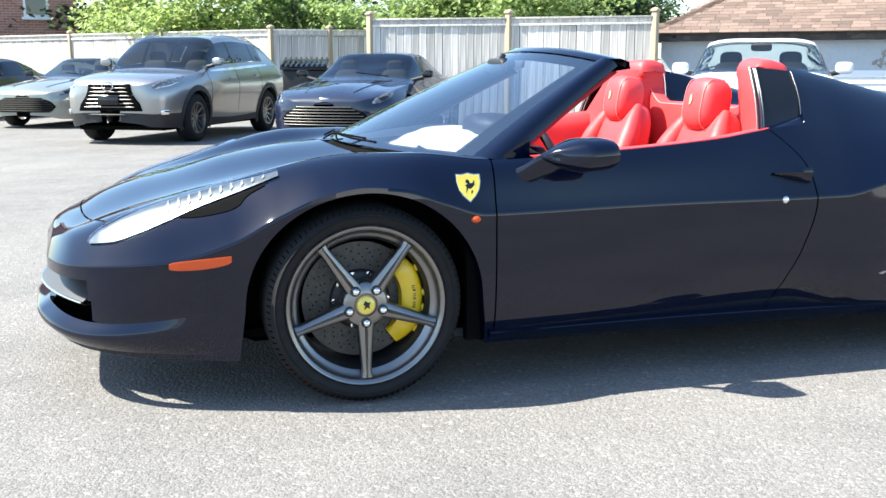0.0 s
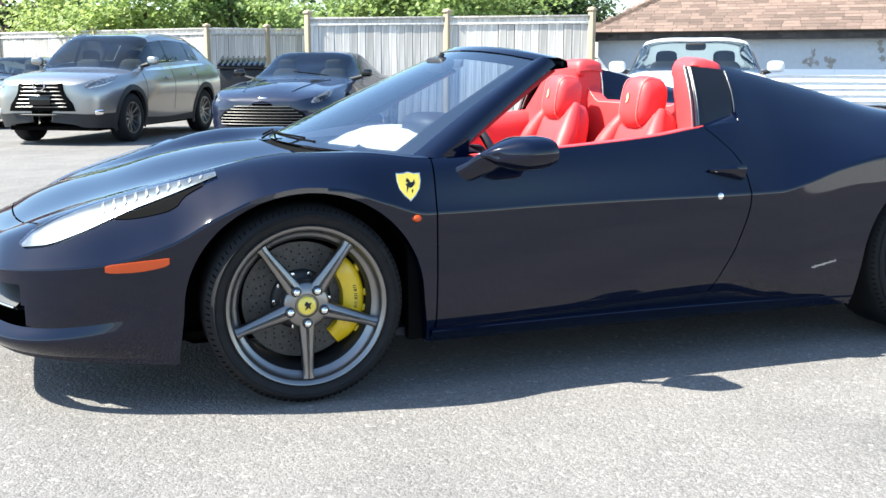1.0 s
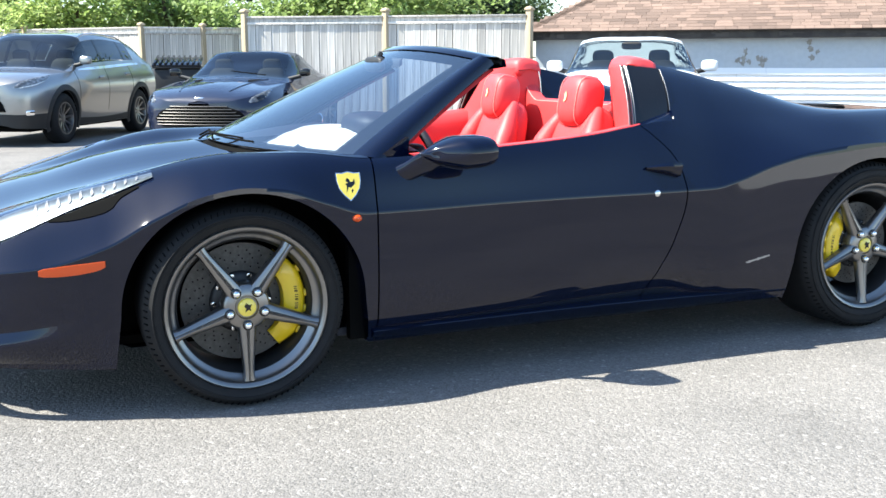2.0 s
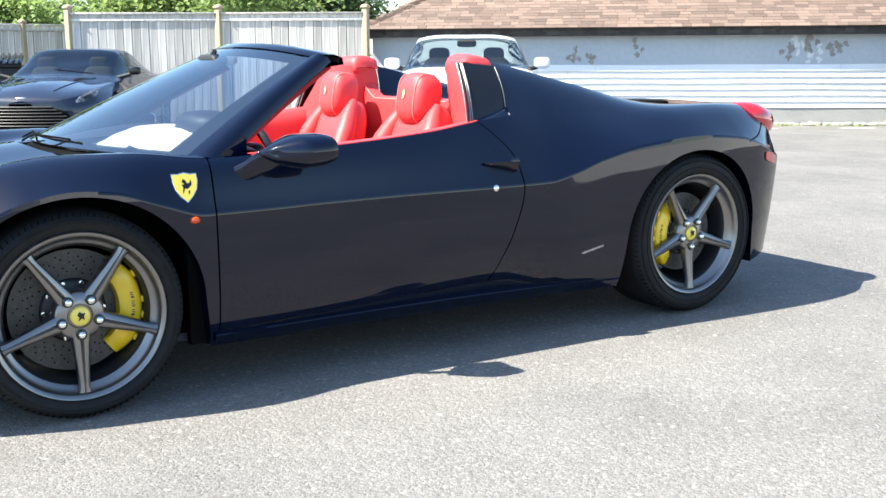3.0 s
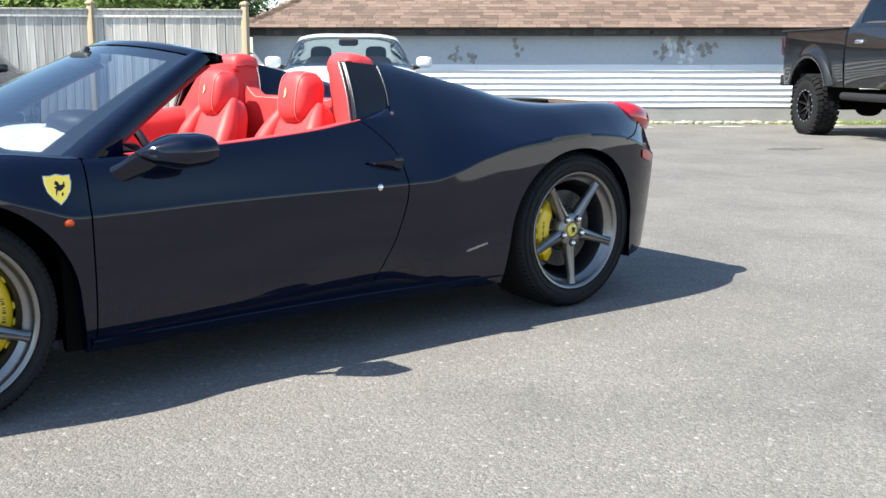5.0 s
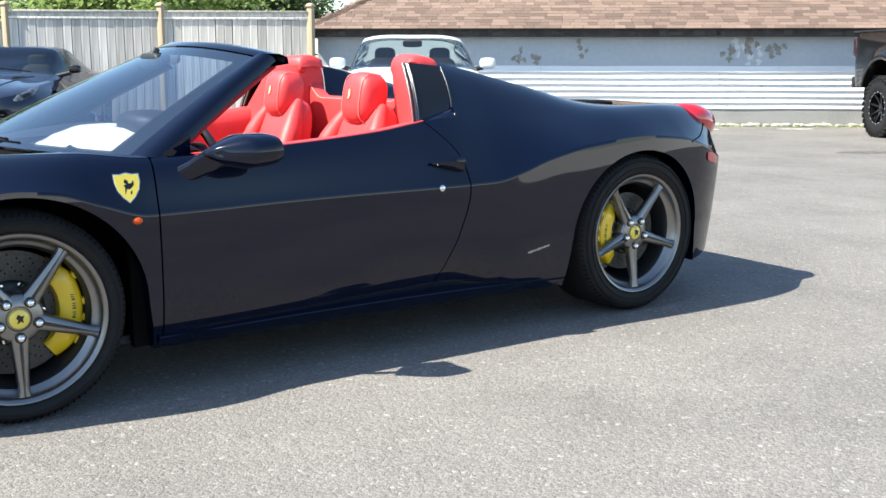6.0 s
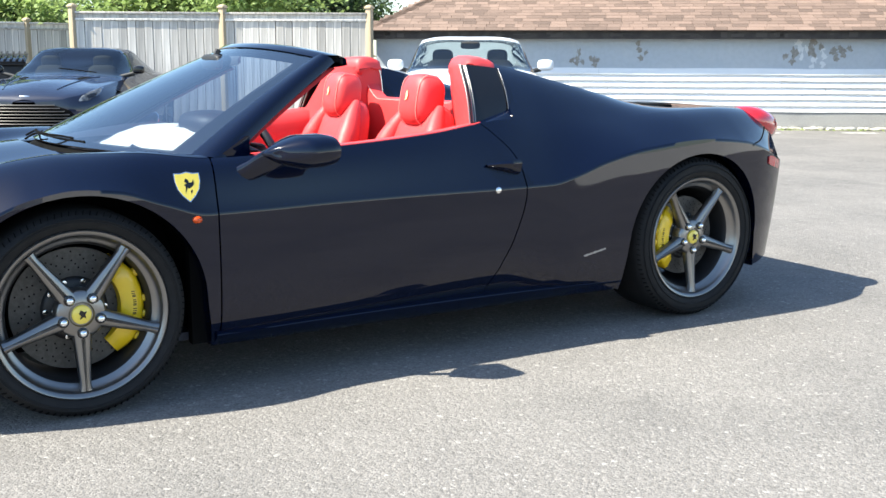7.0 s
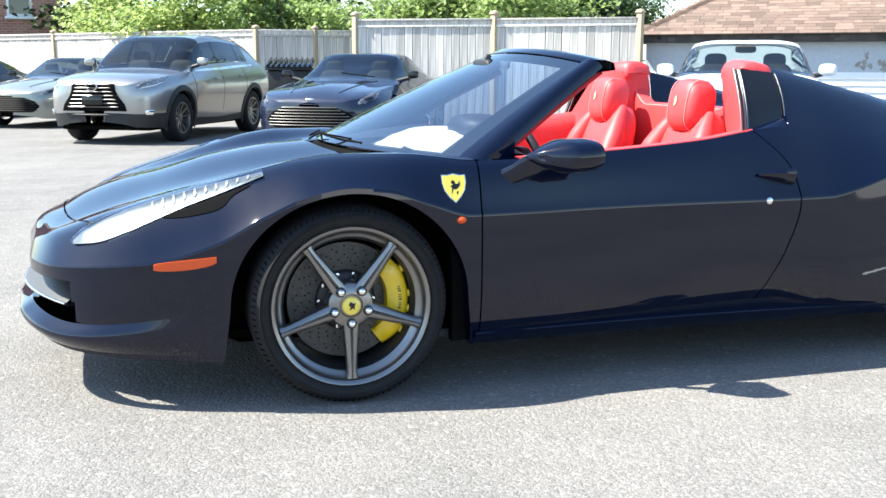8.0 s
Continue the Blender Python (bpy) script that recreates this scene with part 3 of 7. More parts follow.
# a dark inner structure that closes the shell from within
bm = bmesh.new()
for sd in (-1, 1):
    for lo, hi in ((-2.16, -0.96), (0.42, 2.05)):
        rows = [[(q.x, sd * max(q.y - 0.03, 0), q.z - 0.02) for q in [sport(x, 2.4 + (2.6 if hi < 0 else 1.4) * k / 12) for k in range(13)]] for x in stations(lo, hi, 30)]
        add_grid(bm, rows)
add_box(bm, (-1.9, -0.62, 0.18), (1.95, 0.62, 0.21))
add_box(bm, (-0.95, -0.84, 0.17), (0.95, -0.80, 0.5))
add_box(bm, (-0.95, 0.80, 0.17), (0.95, 0.84, 0.5))
part("inner_structure", bm, matt_black, sports_car)

# wheel housings
for cx, cz, r, _, wide in ARCHES:
    for sd in (-1, 1):
        bm = bmesh.new()
        arc = [radians(-22 + 224 * k / 40) for k in range(41)]
        rows = [[(cx + wide * (r + 0.012) * math.cos(a), sd * y, cz + (r + 0.012) * math.sin(a)) for a in arc] for y in (0.84, 0.55)]
        rows.append([(cx, sd * 0.55, cz) for a in arc])
        add_grid(bm, rows)
        part("wheel_housing", bm, matt_black, sports_car)

# sill blades, front lip, nose wing
for sd in (-1, 1):
    bm = bmesh.new()
    rows = []
    for x in stations(-0.885, 0.89, 40):
        w = 0.905 + 0.02 * (x + 0.95)
        top = 0.212 + 0.012 * math.sin((x + 0.95) * 1.6)
        rows.append([(x, sd * 0.84, top + 0.03), (x, sd * (w - 0.008), top + 0.002), (x, sd * w, top - 0.006), (x, sd * (w - 0.004), top - 0.014), (x, sd * (w - 0.03), 0.178), (x, sd * (w - 0.06), 0.158), (x, sd * 0.80, 0.155)])
    add_grid(bm, rows, flip=sd > 0)
    part("side_skirt", bm, navy_paint, sports_car)
bm = bmesh.new()
rows = []
for k in range(81):
    a = -1 + 2 * k / 80
    x = -2.374 + 0.58 * abs(a) ** 2.2
    sd = -1 if a < 0 else 1
    d = 0.044 * (1 - abs(a) ** 2.6)
    vt = 0.60 + 0.34 * abs(a) ** 4
    row = []
    for v, o, dz in ((vt + 0.14, -0.004, 0.0), (vt + 0.05, 0.30, 0.0), (vt - 0.06, 0.78, 0.0), (vt - 0.14, 1.05, -0.004), (vt - 0.24, 1.0, -0.004), (0.15, 0.5, 0.0), (0.0, -0.1, 0.0)):
        p = sport(x, v)
        n = Vector((-(1 - abs(a)) - 0.25, abs(a) * 1.1, 0)).normalized()
        q = p + n * (d * o) if o > 0 else p + n * (o * 0.2)
        row.append((q.x, sd * q.y, q.z + dz))
    rows.append(row)
add_grid(bm, rows)
part("front_lip", bm, navy_paint, sports_car)
bm = bmesh.new()
rows = []
for x in stations(-2.36, 2.10, 90):
    w = max(sport(x, 0).y - (0.07 if x < -1.7 else 0.012), 0.01)
    for cx in (-1.325, 1.325):
        if abs(x - cx) < 0.44:
            w = min(w, 0.64)
    z = sport(x, 0).z + (0.03 if x < -1.7 else 0.006)
    rows.append([(x, -w, z), (x, 0, z - 0.01), (x, w, z)])
add_grid(bm, rows)
part("under_tray", bm, matt_black, sports_car)
bm = bmesh.new()
rows = []
for k in range(41):
    a = -1 + 2 * k / 40
    x, w = -2.37 + 0.17 * a * a, 0.60 * a
    rows.append([(x + 0.075, w, 0.425 - 0.04 * abs(a) ** 3), (x - 0.012, w, 0.355), (x - 0.030, w, 0.338), (x - 0.022, w, 0.328), (x + 0.16, w, 0.335)])
add_grid(bm, rows, wrap=True)
nose_wing = part("nose_wing", bm, material("nose_grey", (0.06, 0.058, 0.056), 0.45, 0.3), sports_car, "satin grey wing in the nose intake")
bm = bmesh.new()
add_tube(bm, [(-2.401 + 0.17 * (k / 20) ** 2, 0.6 * k / 20, 0.336) for k in range(-20, 21)], 0.005, 8)
part("wing_edge", bm, silver_metal, nose_wing, "bright edge of the nose wing")
bm = bmesh.new()
add_grid(bm, [[(-2.13 + 0.13 * (a / 10) ** 2, 0.68 * a / 10, z) for a in range(-10, 11)] for z in (0.2, 0.32, 0.46)])
for k in range(-8, 9):
    add_box(bm, (-2.16 + 0.13 * (k / 9) ** 2, 0.07 * k - 0.004, 0.2), (-2.13 + 0.13 * (k / 9) ** 2, 0.07 * k + 0.004, 0.45))
part("intake_grille", bm, matt_black, sports_car)

# lamps, lenses, badges on the shell
def by_height(keys):
    """Keys (x, lower z, upper z) of a piece on the shell, turned into (x, lower v, upper v)."""
    return [(x, on_surface(sport, x, a), min(on_surface(sport, x, b, 0.0, 3.06), 3.05)) for x, a, b in keys]


HEAD = by_height([(-2.192, 0.538, 0.546), (-2.16, 0.543, 0.576), (-2.115, 0.551, 0.603), (-2.025, 0.585, 0.645), (-1.918, 0.631, 0.682), (-1.82, 0.672, 0.711), (-1.72, 0.709, 0.738), (-1.64, 0.740, 0.758), (-1.583, 0.762, 0.773)])
VENT = by_height([(-1.905, 0.632, 0.636), (-1.86, 0.634, 0.651), (-1.80, 0.644, 0.674), (-1.74, 0.660, 0.697), (-1.712, 0.676, 0.706), (-1.69, 0.701, 0.715), (-1.63, 0.734, 0.738)])
for sd in (-1, 1):
    lamp = part("headlight", strip(sport, HEAD, sd, 0.004, 40, 6), lamp_silver, sports_car, "long swept-back headlight with a clear cover")
    part("lens", strip(sport, HEAD, sd, 0.014, 40, 6, 0.011), lamp_glass, lamp).visible_shadow = False
    for k in range(10 if sd < 0 else 0):
        x = -1.94 + 0.034 * k
        f = k / 8
        u0, u1 = [curve_at([(q[0], q[c]) for q in HEAD])(x) for c in (1, 2)]
        v0, v1 = u0 + 0.30 * (u1 - u0), u0 + 0.90 * (u1 - u0)
        part("led", strip(sport, [(x, v0, v0 + 0.5 * (v1 - v0)), (x + 0.005, v0 + 0.02, v1), (x + 0.009, v0 + 0.04, v1)], sd, 0.0075, 3, 2, 0.004), led_white, lamp)
    part("lamp_vent", strip(sport, VENT, sd, 0.003, 20, 4), matt_black, sports_car, "black air slot below the headlight")
    part("hood_slot", strip(sport, [(-2.15, 2.93, 2.99), (-2.08, 2.93, 3.06), (-1.98, 2.94, 3.03), (-1.86, 2.96, 2.99)], sd, 0.003, 16, 2, 0.004), matt_black, sports_car)
    part("side_marker", strip(sport, [(-1.945, 1.88, 1.97), (-1.935, 1.855, 1.985), (-1.765, 1.735, 1.845), (-1.752, 1.75, 1.83)], sd, 0.006, 14, 3), amber_lens, sports_car, "orange side marker lens")
    bm = bmesh.new()
    c, n = side_point(sport, -0.945, 0.612, sd, 0.0)
    add_super(bm, c, (0.017, 0.012, 0.012), 1, 1)
    part("side_repeater", bm, amber_lens, sports_car, "small orange repeater lamp")
    part("rear_marker", strip(sport, [(1.80, 1.82, 1.91), (1.81, 1.80, 1.93), (1.915, 1.82, 1.96), (1.925, 1.84, 1.94)], sd, 0.006, 8, 3), red_lens, sports_car, "red rear side marker")
    part("bumper_gap", strip(sport, [(1.66, 1.96, 1.985), (1.78, 2.2, 2.225), (1.9, 2.5, 2.53), (1.97, 2.7, 2.74)], sd, 0.0012, 20, 1, 0.003), matt_black, sports_car)
    bm = bmesh.new()
    add_super(bm, (1.955, sd * 0.66, 0.832), (0.15, 0.118, 0.076), 0.85, 0.9, pose(0, 0, 0, 0, 16, sd * -16))
    part("tail_lamp", bm, red_lens, sports_car, "round red tail lamp set in the rear corner")

# yellow shield with a plain dark mark, lock, handle, lettering bars
for sd in (-1, 1):
    def shield(k, out, name, mat, parent, keys):
        bm = bmesh.new()
        lo, hi = [], []
        for a, b in keys:
            x, z = -0.963 + 0.040 * k * a, 0.717 + 0.045 * k * b
            lo.append(side_point(sport, x, z, sd, out - 0.006)[0])
            hi.append(side_point(sport, x, z, sd, out)[0])
        vl, vh = [bm.verts.new(p) for p in lo], [bm.verts.new(p) for p in hi]
        bm.faces.new(vh)
        for i in range(len(vl)):
            bm.faces.new((vl[i], vl[(i + 1) % len(vl)], vh[(i + 1) % len(vl)], vh[i]))
        bmesh.ops.recalc_face_normals(bm, faces=bm.faces[:])
        return part(name, bm, mat, parent)
    SHIELD = [(-0.98, 0.92), (-0.5, 0.9), (0, 1.0), (0.5, 0.9), (0.98, 0.92), (1.0, 0.4), (0.86, -0.15), (0.5, -0.62), (0.0, -1.02), (-0.5, -0.62), (-0.86, -0.15), (-1.0, 0.4)]
    rim = shield(1.06, 0.0035, "shield_badge", silver_metal, sports_car, SHIELD)
    shield(0.98, 0.0050, "field", badge_yellow, rim, SHIELD)
    shield(0.62, 0.0062, "mark", gloss_black, rim, [(-0.25, 0.95), (0.05, 0.8), (0.15, 0.45), (0.55, 0.5), (0.75, 0.85), (0.8, 0.3), (0.45, -0.05), (0.5, -0.55), (0.3, -0.85), (0.15, -0.2), (-0.15, -0.1), (-0.5, -0.75), (-0.35, 0.05), (-0.55, 0.25), (-0.1, 0.4), (-0.45, 0.6)])
    bm = bmesh.new()
    c, n = side_point(sport, 0.242, 0.637, sd, 0.0)
    add_lathe(bm, [(0.012, 0.004), (0.0125, -0.002), (0.010, -0.004), (0, -0.0042)], 20, m=Matrix.Translation(c) @ n.to_track_quat("-Y", "Z").to_matrix().to_4x4())
    part("door_lock", bm, silver_metal, sports_car, "small round bright lock cylinder")
    bm = bmesh.new()
    rows = []
    for k in range(13):
        s = k / 12
        x = 0.205 + 0.14 * s
        hgt = 0.005 + 0.027 * s ** 0.9
        zc = 0.728 - 0.012 * s
        c, n = side_point(sport, x, zc, sd, 0.0)
        o = n * (0.014 + 0.032 * math.sin(min(1, s * 1.25) * math.pi * 0.55))
        up = Vector((0, 0, 1))
        rows.append([c - n * 0.01 + up * hgt, c + o * 0.8 + up * hgt * 0.8, c + o, c + o * 0.7 - up * hgt * 0.9, c - n * 0.012 - up * hgt])
    add_grid(bm, rows, flip=sd > 0)
    q = bm.verts[:][-5:]
    bm.faces.new(q)
    part("door_handle", bm, navy_paint, sports_car)
    bm = bmesh.new()
    for k in range(11):
        x = 0.672 + 0.0105 * k
        c, n = side_point(sport, x, 0.340 + 0.002 * k, sd, 0.0)
        h = (0.006, 0.011, 0.007, 0.008, 0.006, 0.012, 0.007, 0.007, 0.009, 0.006, 0.007)[k]
        add_box(bm, (-0.004, -0.002, -h / 2), (0.004, 0.002, h / 2), m=Matrix.Translation(c) @ pose(0, 0, 0, 0, 14, 0))
        if k < 10:
            add_box(bm, (-0.006, -0.0015, -0.0015), (0.008, 0.0015, 0.0015), m=Matrix.Translation(c))
    part("lettering_bars", bm, dull_alloy, sports_car, "fine bright script bars")

# door mirrors
for sd in (-1, 1):
    mirror = thing("door_mirror_assembly", None)
    mirror.parent = sports_car
    mirror.name = "door_mirror"
    bm = bmesh.new()
    rows = []
    line = spline([(-0.772, 0.885, 0.748), (-0.735, 0.912, 0.768), (-0.70, 0.938, 0.793), (-0.66, 0.958, 0.812), (-0.61, 0.985, 0.824)], 4)
    for k, p in enumerate(line):
        u = k / (len(line) - 1)
        w, h = 0.034 + 0.022 * u, 0.030 + 0.012 * u
        rows.append([(p[0] + w * math.cos(a), sd * (p[1] + 0.008 * math.cos(a)), p[2] + h * math.sin(a)) for a in [math.tau * q / 24 for q in range(24)]])
    add_grid(bm, rows, wrap=True)
    bm.faces.new(bm.verts[:24][::-1])
    bmesh.ops.recalc_face_normals(bm, faces=bm.faces[:])
    part("arm", bm, navy_paint, mirror)
    bm = bmesh.new()
    rows = []
    for k in range(17):
        u = k / 16
        ry, rz = [r * min(1.0, 0.10 + 1.02 * math.sin(min(1.0, u * 1.25) * math.pi / 2) ** 0.8) * (1 - 0.10 * max(0.0, (u - 0.8) / 0.2) ** 2) for r in (0.098, 0.057)]
        row = []
        for q in range(28):
            c, sn = math.cos(math.tau * q / 28), math.sin(math.tau * q / 28)
            row.append((-0.712 + 0.195 * u + 0.022 * c, sd * (0.982 + 0.010 * u + ry * math.copysign(abs(c) ** 0.8, c)), 0.819 + 0.010 * u + rz * math.copysign(abs(sn) ** 0.82, sn)))
        rows.append(row)
    add_grid(bm, rows, wrap=True)
    bm.faces.new(bm.verts[:28][::-1])
    bm.faces.new(bm.verts[-28:])
    bmesh.ops.recalc_face_normals(bm, faces=bm.faces[:])
    part("shell", bm, navy_paint, mirror)
    bm = bmesh.new()
    add_super(bm, (-0.515, sd * 0.992, 0.829), (0.004, 0.080, 0.044), 0.4, 0.4)
    part("mirror_glass", bm, chrome, mirror)

# windscreen with its frame
def screen_base(s):
    return Vector((-1.25 + 0.39 * abs(s) ** 2.2, 0.845 * s, 0.826 - 0.027 * s * s))


def screen_top(s):
    return Vector((-0.43 + 0.125 * s * s, 0.575 * s, 1.189 - 0.050 * abs(s) ** 2.4))


def screen_at(t, s):
    p = screen_base(s).lerp(screen_top(s), t)
    return p + Vector((-0.25, 0.35 * s, 0.9)).normalized() * 0.009 * 4 * t * (1 - t)


bm = bmesh.new()
add_grid(bm, [[screen_at(t / 14, -0.95 + 1.9 * k / 32) for k in range(33)] for t in range(15)], flip=True)
part("windscreen", bm, screen_glass, sports_car, "raked clear windscreen reflecting the sky").visible_shadow = False
for name, ts, ss in (("frit_band", (0.885, 0.965), (-0.95, 0.95)), ("frit_band", (0.0, 0.885), (-0.95, -0.845)), ("frit_band", (0.0, 0.885), (0.845, 0.95)), ("frit_band", (0.0, 0.05), (-0.845, 0.845))):
    bm = bmesh.new()
    n = 32 if ss[1] - ss[0] > 1 else 4
    rows = [[screen_at(ts[0] + (ts[1] - ts[0]) * j / 14, ss[0] + (ss[1] - ss[0]) * k / n) + Vector((0.001, 0, -0.004)) for k in range(n + 1)] for j in range(15)]
    add_grid(bm, rows, flip=True)
    part(name, bm, gloss_black, sports_car)
bm = bmesh.new()
top_row = []
for k in range(33):
    s = -1.0 + 2.0 * k / 32
    h = screen_at(0.965, s)
    t = screen_top(s)
    top_row.append([h + Vector((0, 0, 0.004)), t + Vector((0.0, 0, 0.008)), t + Vector((0.05, 0, 0.008)), t + Vector((0.085, 0, -0.004)), t + Vector((0.09, 0, -0.03)), t + Vector((0.02, 0, -0.04)), h + Vector((0, 0, -0.02))])
add_grid(bm, top_row)
header = part("windscreen_header", bm, navy_paint, sports_car)
bm = bmesh.new()
add_tube(bm, [screen_top(-0.97 + 1.94 * k / 24) + Vector((0.088, 0, -0.018)) for k in range(25)], 0.013, 8)
part("header_seal", bm, black_plastic, header)
for sd in (-1, 1):
    bm = bmesh.new()
    rows = []
    for k in range(25):
        t = k / 24
        a, b = screen_at(t, sd * 0.925), screen_at(t, sd * 1.0)
        w = 0.034 + 0.012 * (1 - t)
        up = Vector((-0.12, 0.3 * sd, 0.9)).normalized()
        c = b + Vector((w, 0.004 * sd, -0.008))
        rows.append([a + up * 0.002, a.lerp(b, 0.5) + up * 0.010, b + up * 0.008, b.lerp(c, 0.6) + up * 0.003, c - up * 0.012, c - up * 0.03 - Vector((0.006, 0.03 * sd, 0)), a - up * 0.03])
    add_grid(bm, rows, flip=sd < 0)
    part("windscreen_pillar", bm, navy_paint, sports_car)
    bm = bmesh.new()
    rows = []
    for k in range(21):
        t = 0.1 + 0.9 * k / 20
        b = screen_at(t, sd * 0.99) + Vector((0.04, -0.02 * sd, -0.035))
        rows.append([b, b + Vector((0.009, 0.008 * sd, -0.009)), b + Vector((0.010, -0.02 * sd, -0.018)), b + Vector((-0.01, -0.05 * sd, -0.010))])
    add_grid(bm, rows, wrap=True)
    part("pillar_trim", bm, red_trim if sd < 0 else dash_leather, sports_car, "leather pillar lining")
    # small fixed quarter light, black
    bm = bmesh.new()
    add_prism(bm, [(-0.866, 0.785), (-0.725, 0.79), (-0.722, 0.872), (-0.738, 0.872)], 0.012, m=Matrix(((1, 0, 0, 0), (0, 0, -sd, sd * 0.838), (0, 1, 0, 0), (0, 0, 0, 1))))
    part("quarter_light", bm, navy_paint, sports_car)
bm = bmesh.new()
rows = []
for k in range(41):
    s = -1 + 2 * k / 40
    b = screen_base(s)
    g = 0.02 + 0.06 * max(0.0, 1 - abs(b.y) / 0.42) ** 0.7
    rows.append([b + Vector((-g, 0, -0.05)), b + Vector((-0.6 * g, 0, -0.05)), b + Vector((-0.012, 0, -0.024)), b + Vector((0.012, 0, -0.012)), b + Vector((0.03, 0, -0.05))])
add_grid(bm, rows)
part("cowl_panel", bm, matt_black, sports_car)
for pivot, tip in ((0.34, -0.12), (0.06, -0.36)):
    bm = bmesh.new()
    q = [screen_base(v / 0.845) + Vector((0.012, 0, 0.012)) for v in (pivot, pivot * 0.5 + tip * 0.5, tip)]
    add_tube(bm, spline([q[0] + Vector((-0.05, 0, -0.012)), q[0] + Vector((-0.02, -0.06, 0.012)), q[1] + Vector((-0.005, 0, 0.016)), q[2] + Vector((0.0, 0.1, 0.012))], 8), 0.0042, 6)
    wiper = part("wiper", bm, matt_black, sports_car)
    bm = bmesh.new()
    add_tube(bm, spline([screen_base(v / 0.845) + Vector((0.03, 0, 0.016)) for v in (pivot - 0.02, pivot * 0.6 + tip * 0.4, pivot * 0.3 + tip * 0.7, tip)], 6), 0.0036, 6)
    part("wiper_blade", bm, matt_black, wiper)

# cabin: tub, door cards, dash, papers, wheel, seats, hoops
cabin = part("cabin_floor", box((-1.05, -0.78, 0.172), (0.5, 0.78, 0.2)), dash_leather, sports_car)
for sd in (-1, 1):
    bm = bmesh.new()
    rows = []
    for x in stations(-0.715 if sd < 0 else -0.42, 0.24, 30):
        p = sport(x, 3.0)
        rows.append([(x, sd * (p.y - 0.004), p.z - 0.016), (x, sd * (p.y - 0.012), p.z + 0.002), (x, sd * (p.y - 0.05), p.z + 0.004), (x, sd * (p.y - 0.085), p.z - 0.012), (x, sd * (p.y - 0.10), p.z - 0.06),
                     (x, sd * (p.y - 0.105), p.z - 0.20), (x, sd * (p.y - 0.075), p.z - 0.26), (x, sd * (p.y - 0.08), 0.3)])
    add_grid(bm, rows, flip=sd < 0)
    part("door_card", bm, red_leather, sports_car, "red leather door lining")


bm = bmesh.new()
rows = []
for x in stations(-0.80, -0.422, 16):
    p = sport(x, 3.0)
    rows.append([(x, p.y - 0.004, p.z - 0.016), (x, p.y - 0.012, p.z + 0.001), (x, p.y - 0.06, p.z - 0.004), (x, p.y - 0.10, p.z - 0.05), (x, p.y - 0.10, 0.45)])
add_grid(bm, rows)
part("door_card_front", bm, dash_leather, sports_car, "dark leather front end of the door lining")


def dash_z(x):
    s = max(0.0, min(1.0, (x + 1.28) / 0.58))
    return 0.798 + 0.066 * s * s * (3 - 2 * s)


def dash_top(x, y):
    return dash_z(x) + 0.022 * math.exp(-((y + 0.38) / 0.16) ** 2) * max(0, min(1, (x + 0.92) / 0.2)) - 0.045 * (max(0.0, abs(y) - 0.3) / 0.5) ** 1.3


bm = bmesh.new()
rows = []
for k in range(31):
    y = -0.80 + 1.6 * k / 30
    row = [(x, y, dash_top(x, y)) for x in stations(max(-1.27, screen_base(y / 0.845).x + 0.05), -0.68, 12)]
    row += [(-0.655, y, dash_top(-0.68, y) - 0.010), (-0.645, y, 0.80), (-0.66, y, 0.66), (-0.72, y, 0.55), (-0.8, y, 0.45)]
    rows.append(row)
add_grid(bm, rows, flip=True)
part("dashboard", bm, dash_leather, sports_car)
bm = bmesh.new()
add_tube(bm, [Vector((-0.50, -0.38, 0.76)) + Matrix.Rotation(radians(-24), 3, "Y") @ Vector((0, 0.178 * math.cos(a), 0.178 * math.sin(a))) for a in [math.tau * k / 36 for k in range(36)]], 0.017, 10, closed=True)
steering = part("steering_wheel", bm, dash_leather, sports_car)
bm = bmesh.new()
add_super(bm, (-0.52, -0.38, 0.755), (0.03, 0.07, 0.055), 0.5, 0.5)
for a in (0, 180, 270):
    add_tube(bm, [(-0.52, -0.38, 0.755), Vector((-0.505, -0.38, 0.76)) + Vector((0, 0.165 * math.cos(radians(a)), 0.165 * math.sin(radians(a))))], 0.014, 6)
part("wheel_hub", bm, black_plastic, steering)
bm = bmesh.new()
add_tube(bm, [(-0.72, -0.38, 0.70), (-0.53, -0.38, 0.755)], 0.035, 10)
part("steering_column", bm, black_plastic, steering)
bm = bmesh.new()
add_super(bm, (-0.70, -0.38, 0.885), (0.10, 0.17, 0.055), 0.7, 0.7)
pod = part("instrument_pod", bm, dash_leather, sports_car)
for y, r in ((-0.38, 0.05), (-0.50, 0.036), (-0.26, 0.036)):
    bm = bmesh.new()
    add_lathe(bm, [(r, 0.012), (r, -0.004), (r - 0.006, -0.006), (r - 0.008, 0.004), (0, 0.004)], 24, m=pose(-0.605, y, 0.888, 0, 0, 90))
    part("dial_bezel", bm, gunmetal, pod)
bm = bmesh.new()
add_super(bm, (-0.55, 0.0, 1.12), (0.018, 0.10, 0.032), 0.5, 0.5)
add_tube(bm, [(-0.55, 0, 1.12), (-0.52, 0, 1.17)], 0.012, 6)
part("interior_mirror", bm, black_plastic, sports_car)


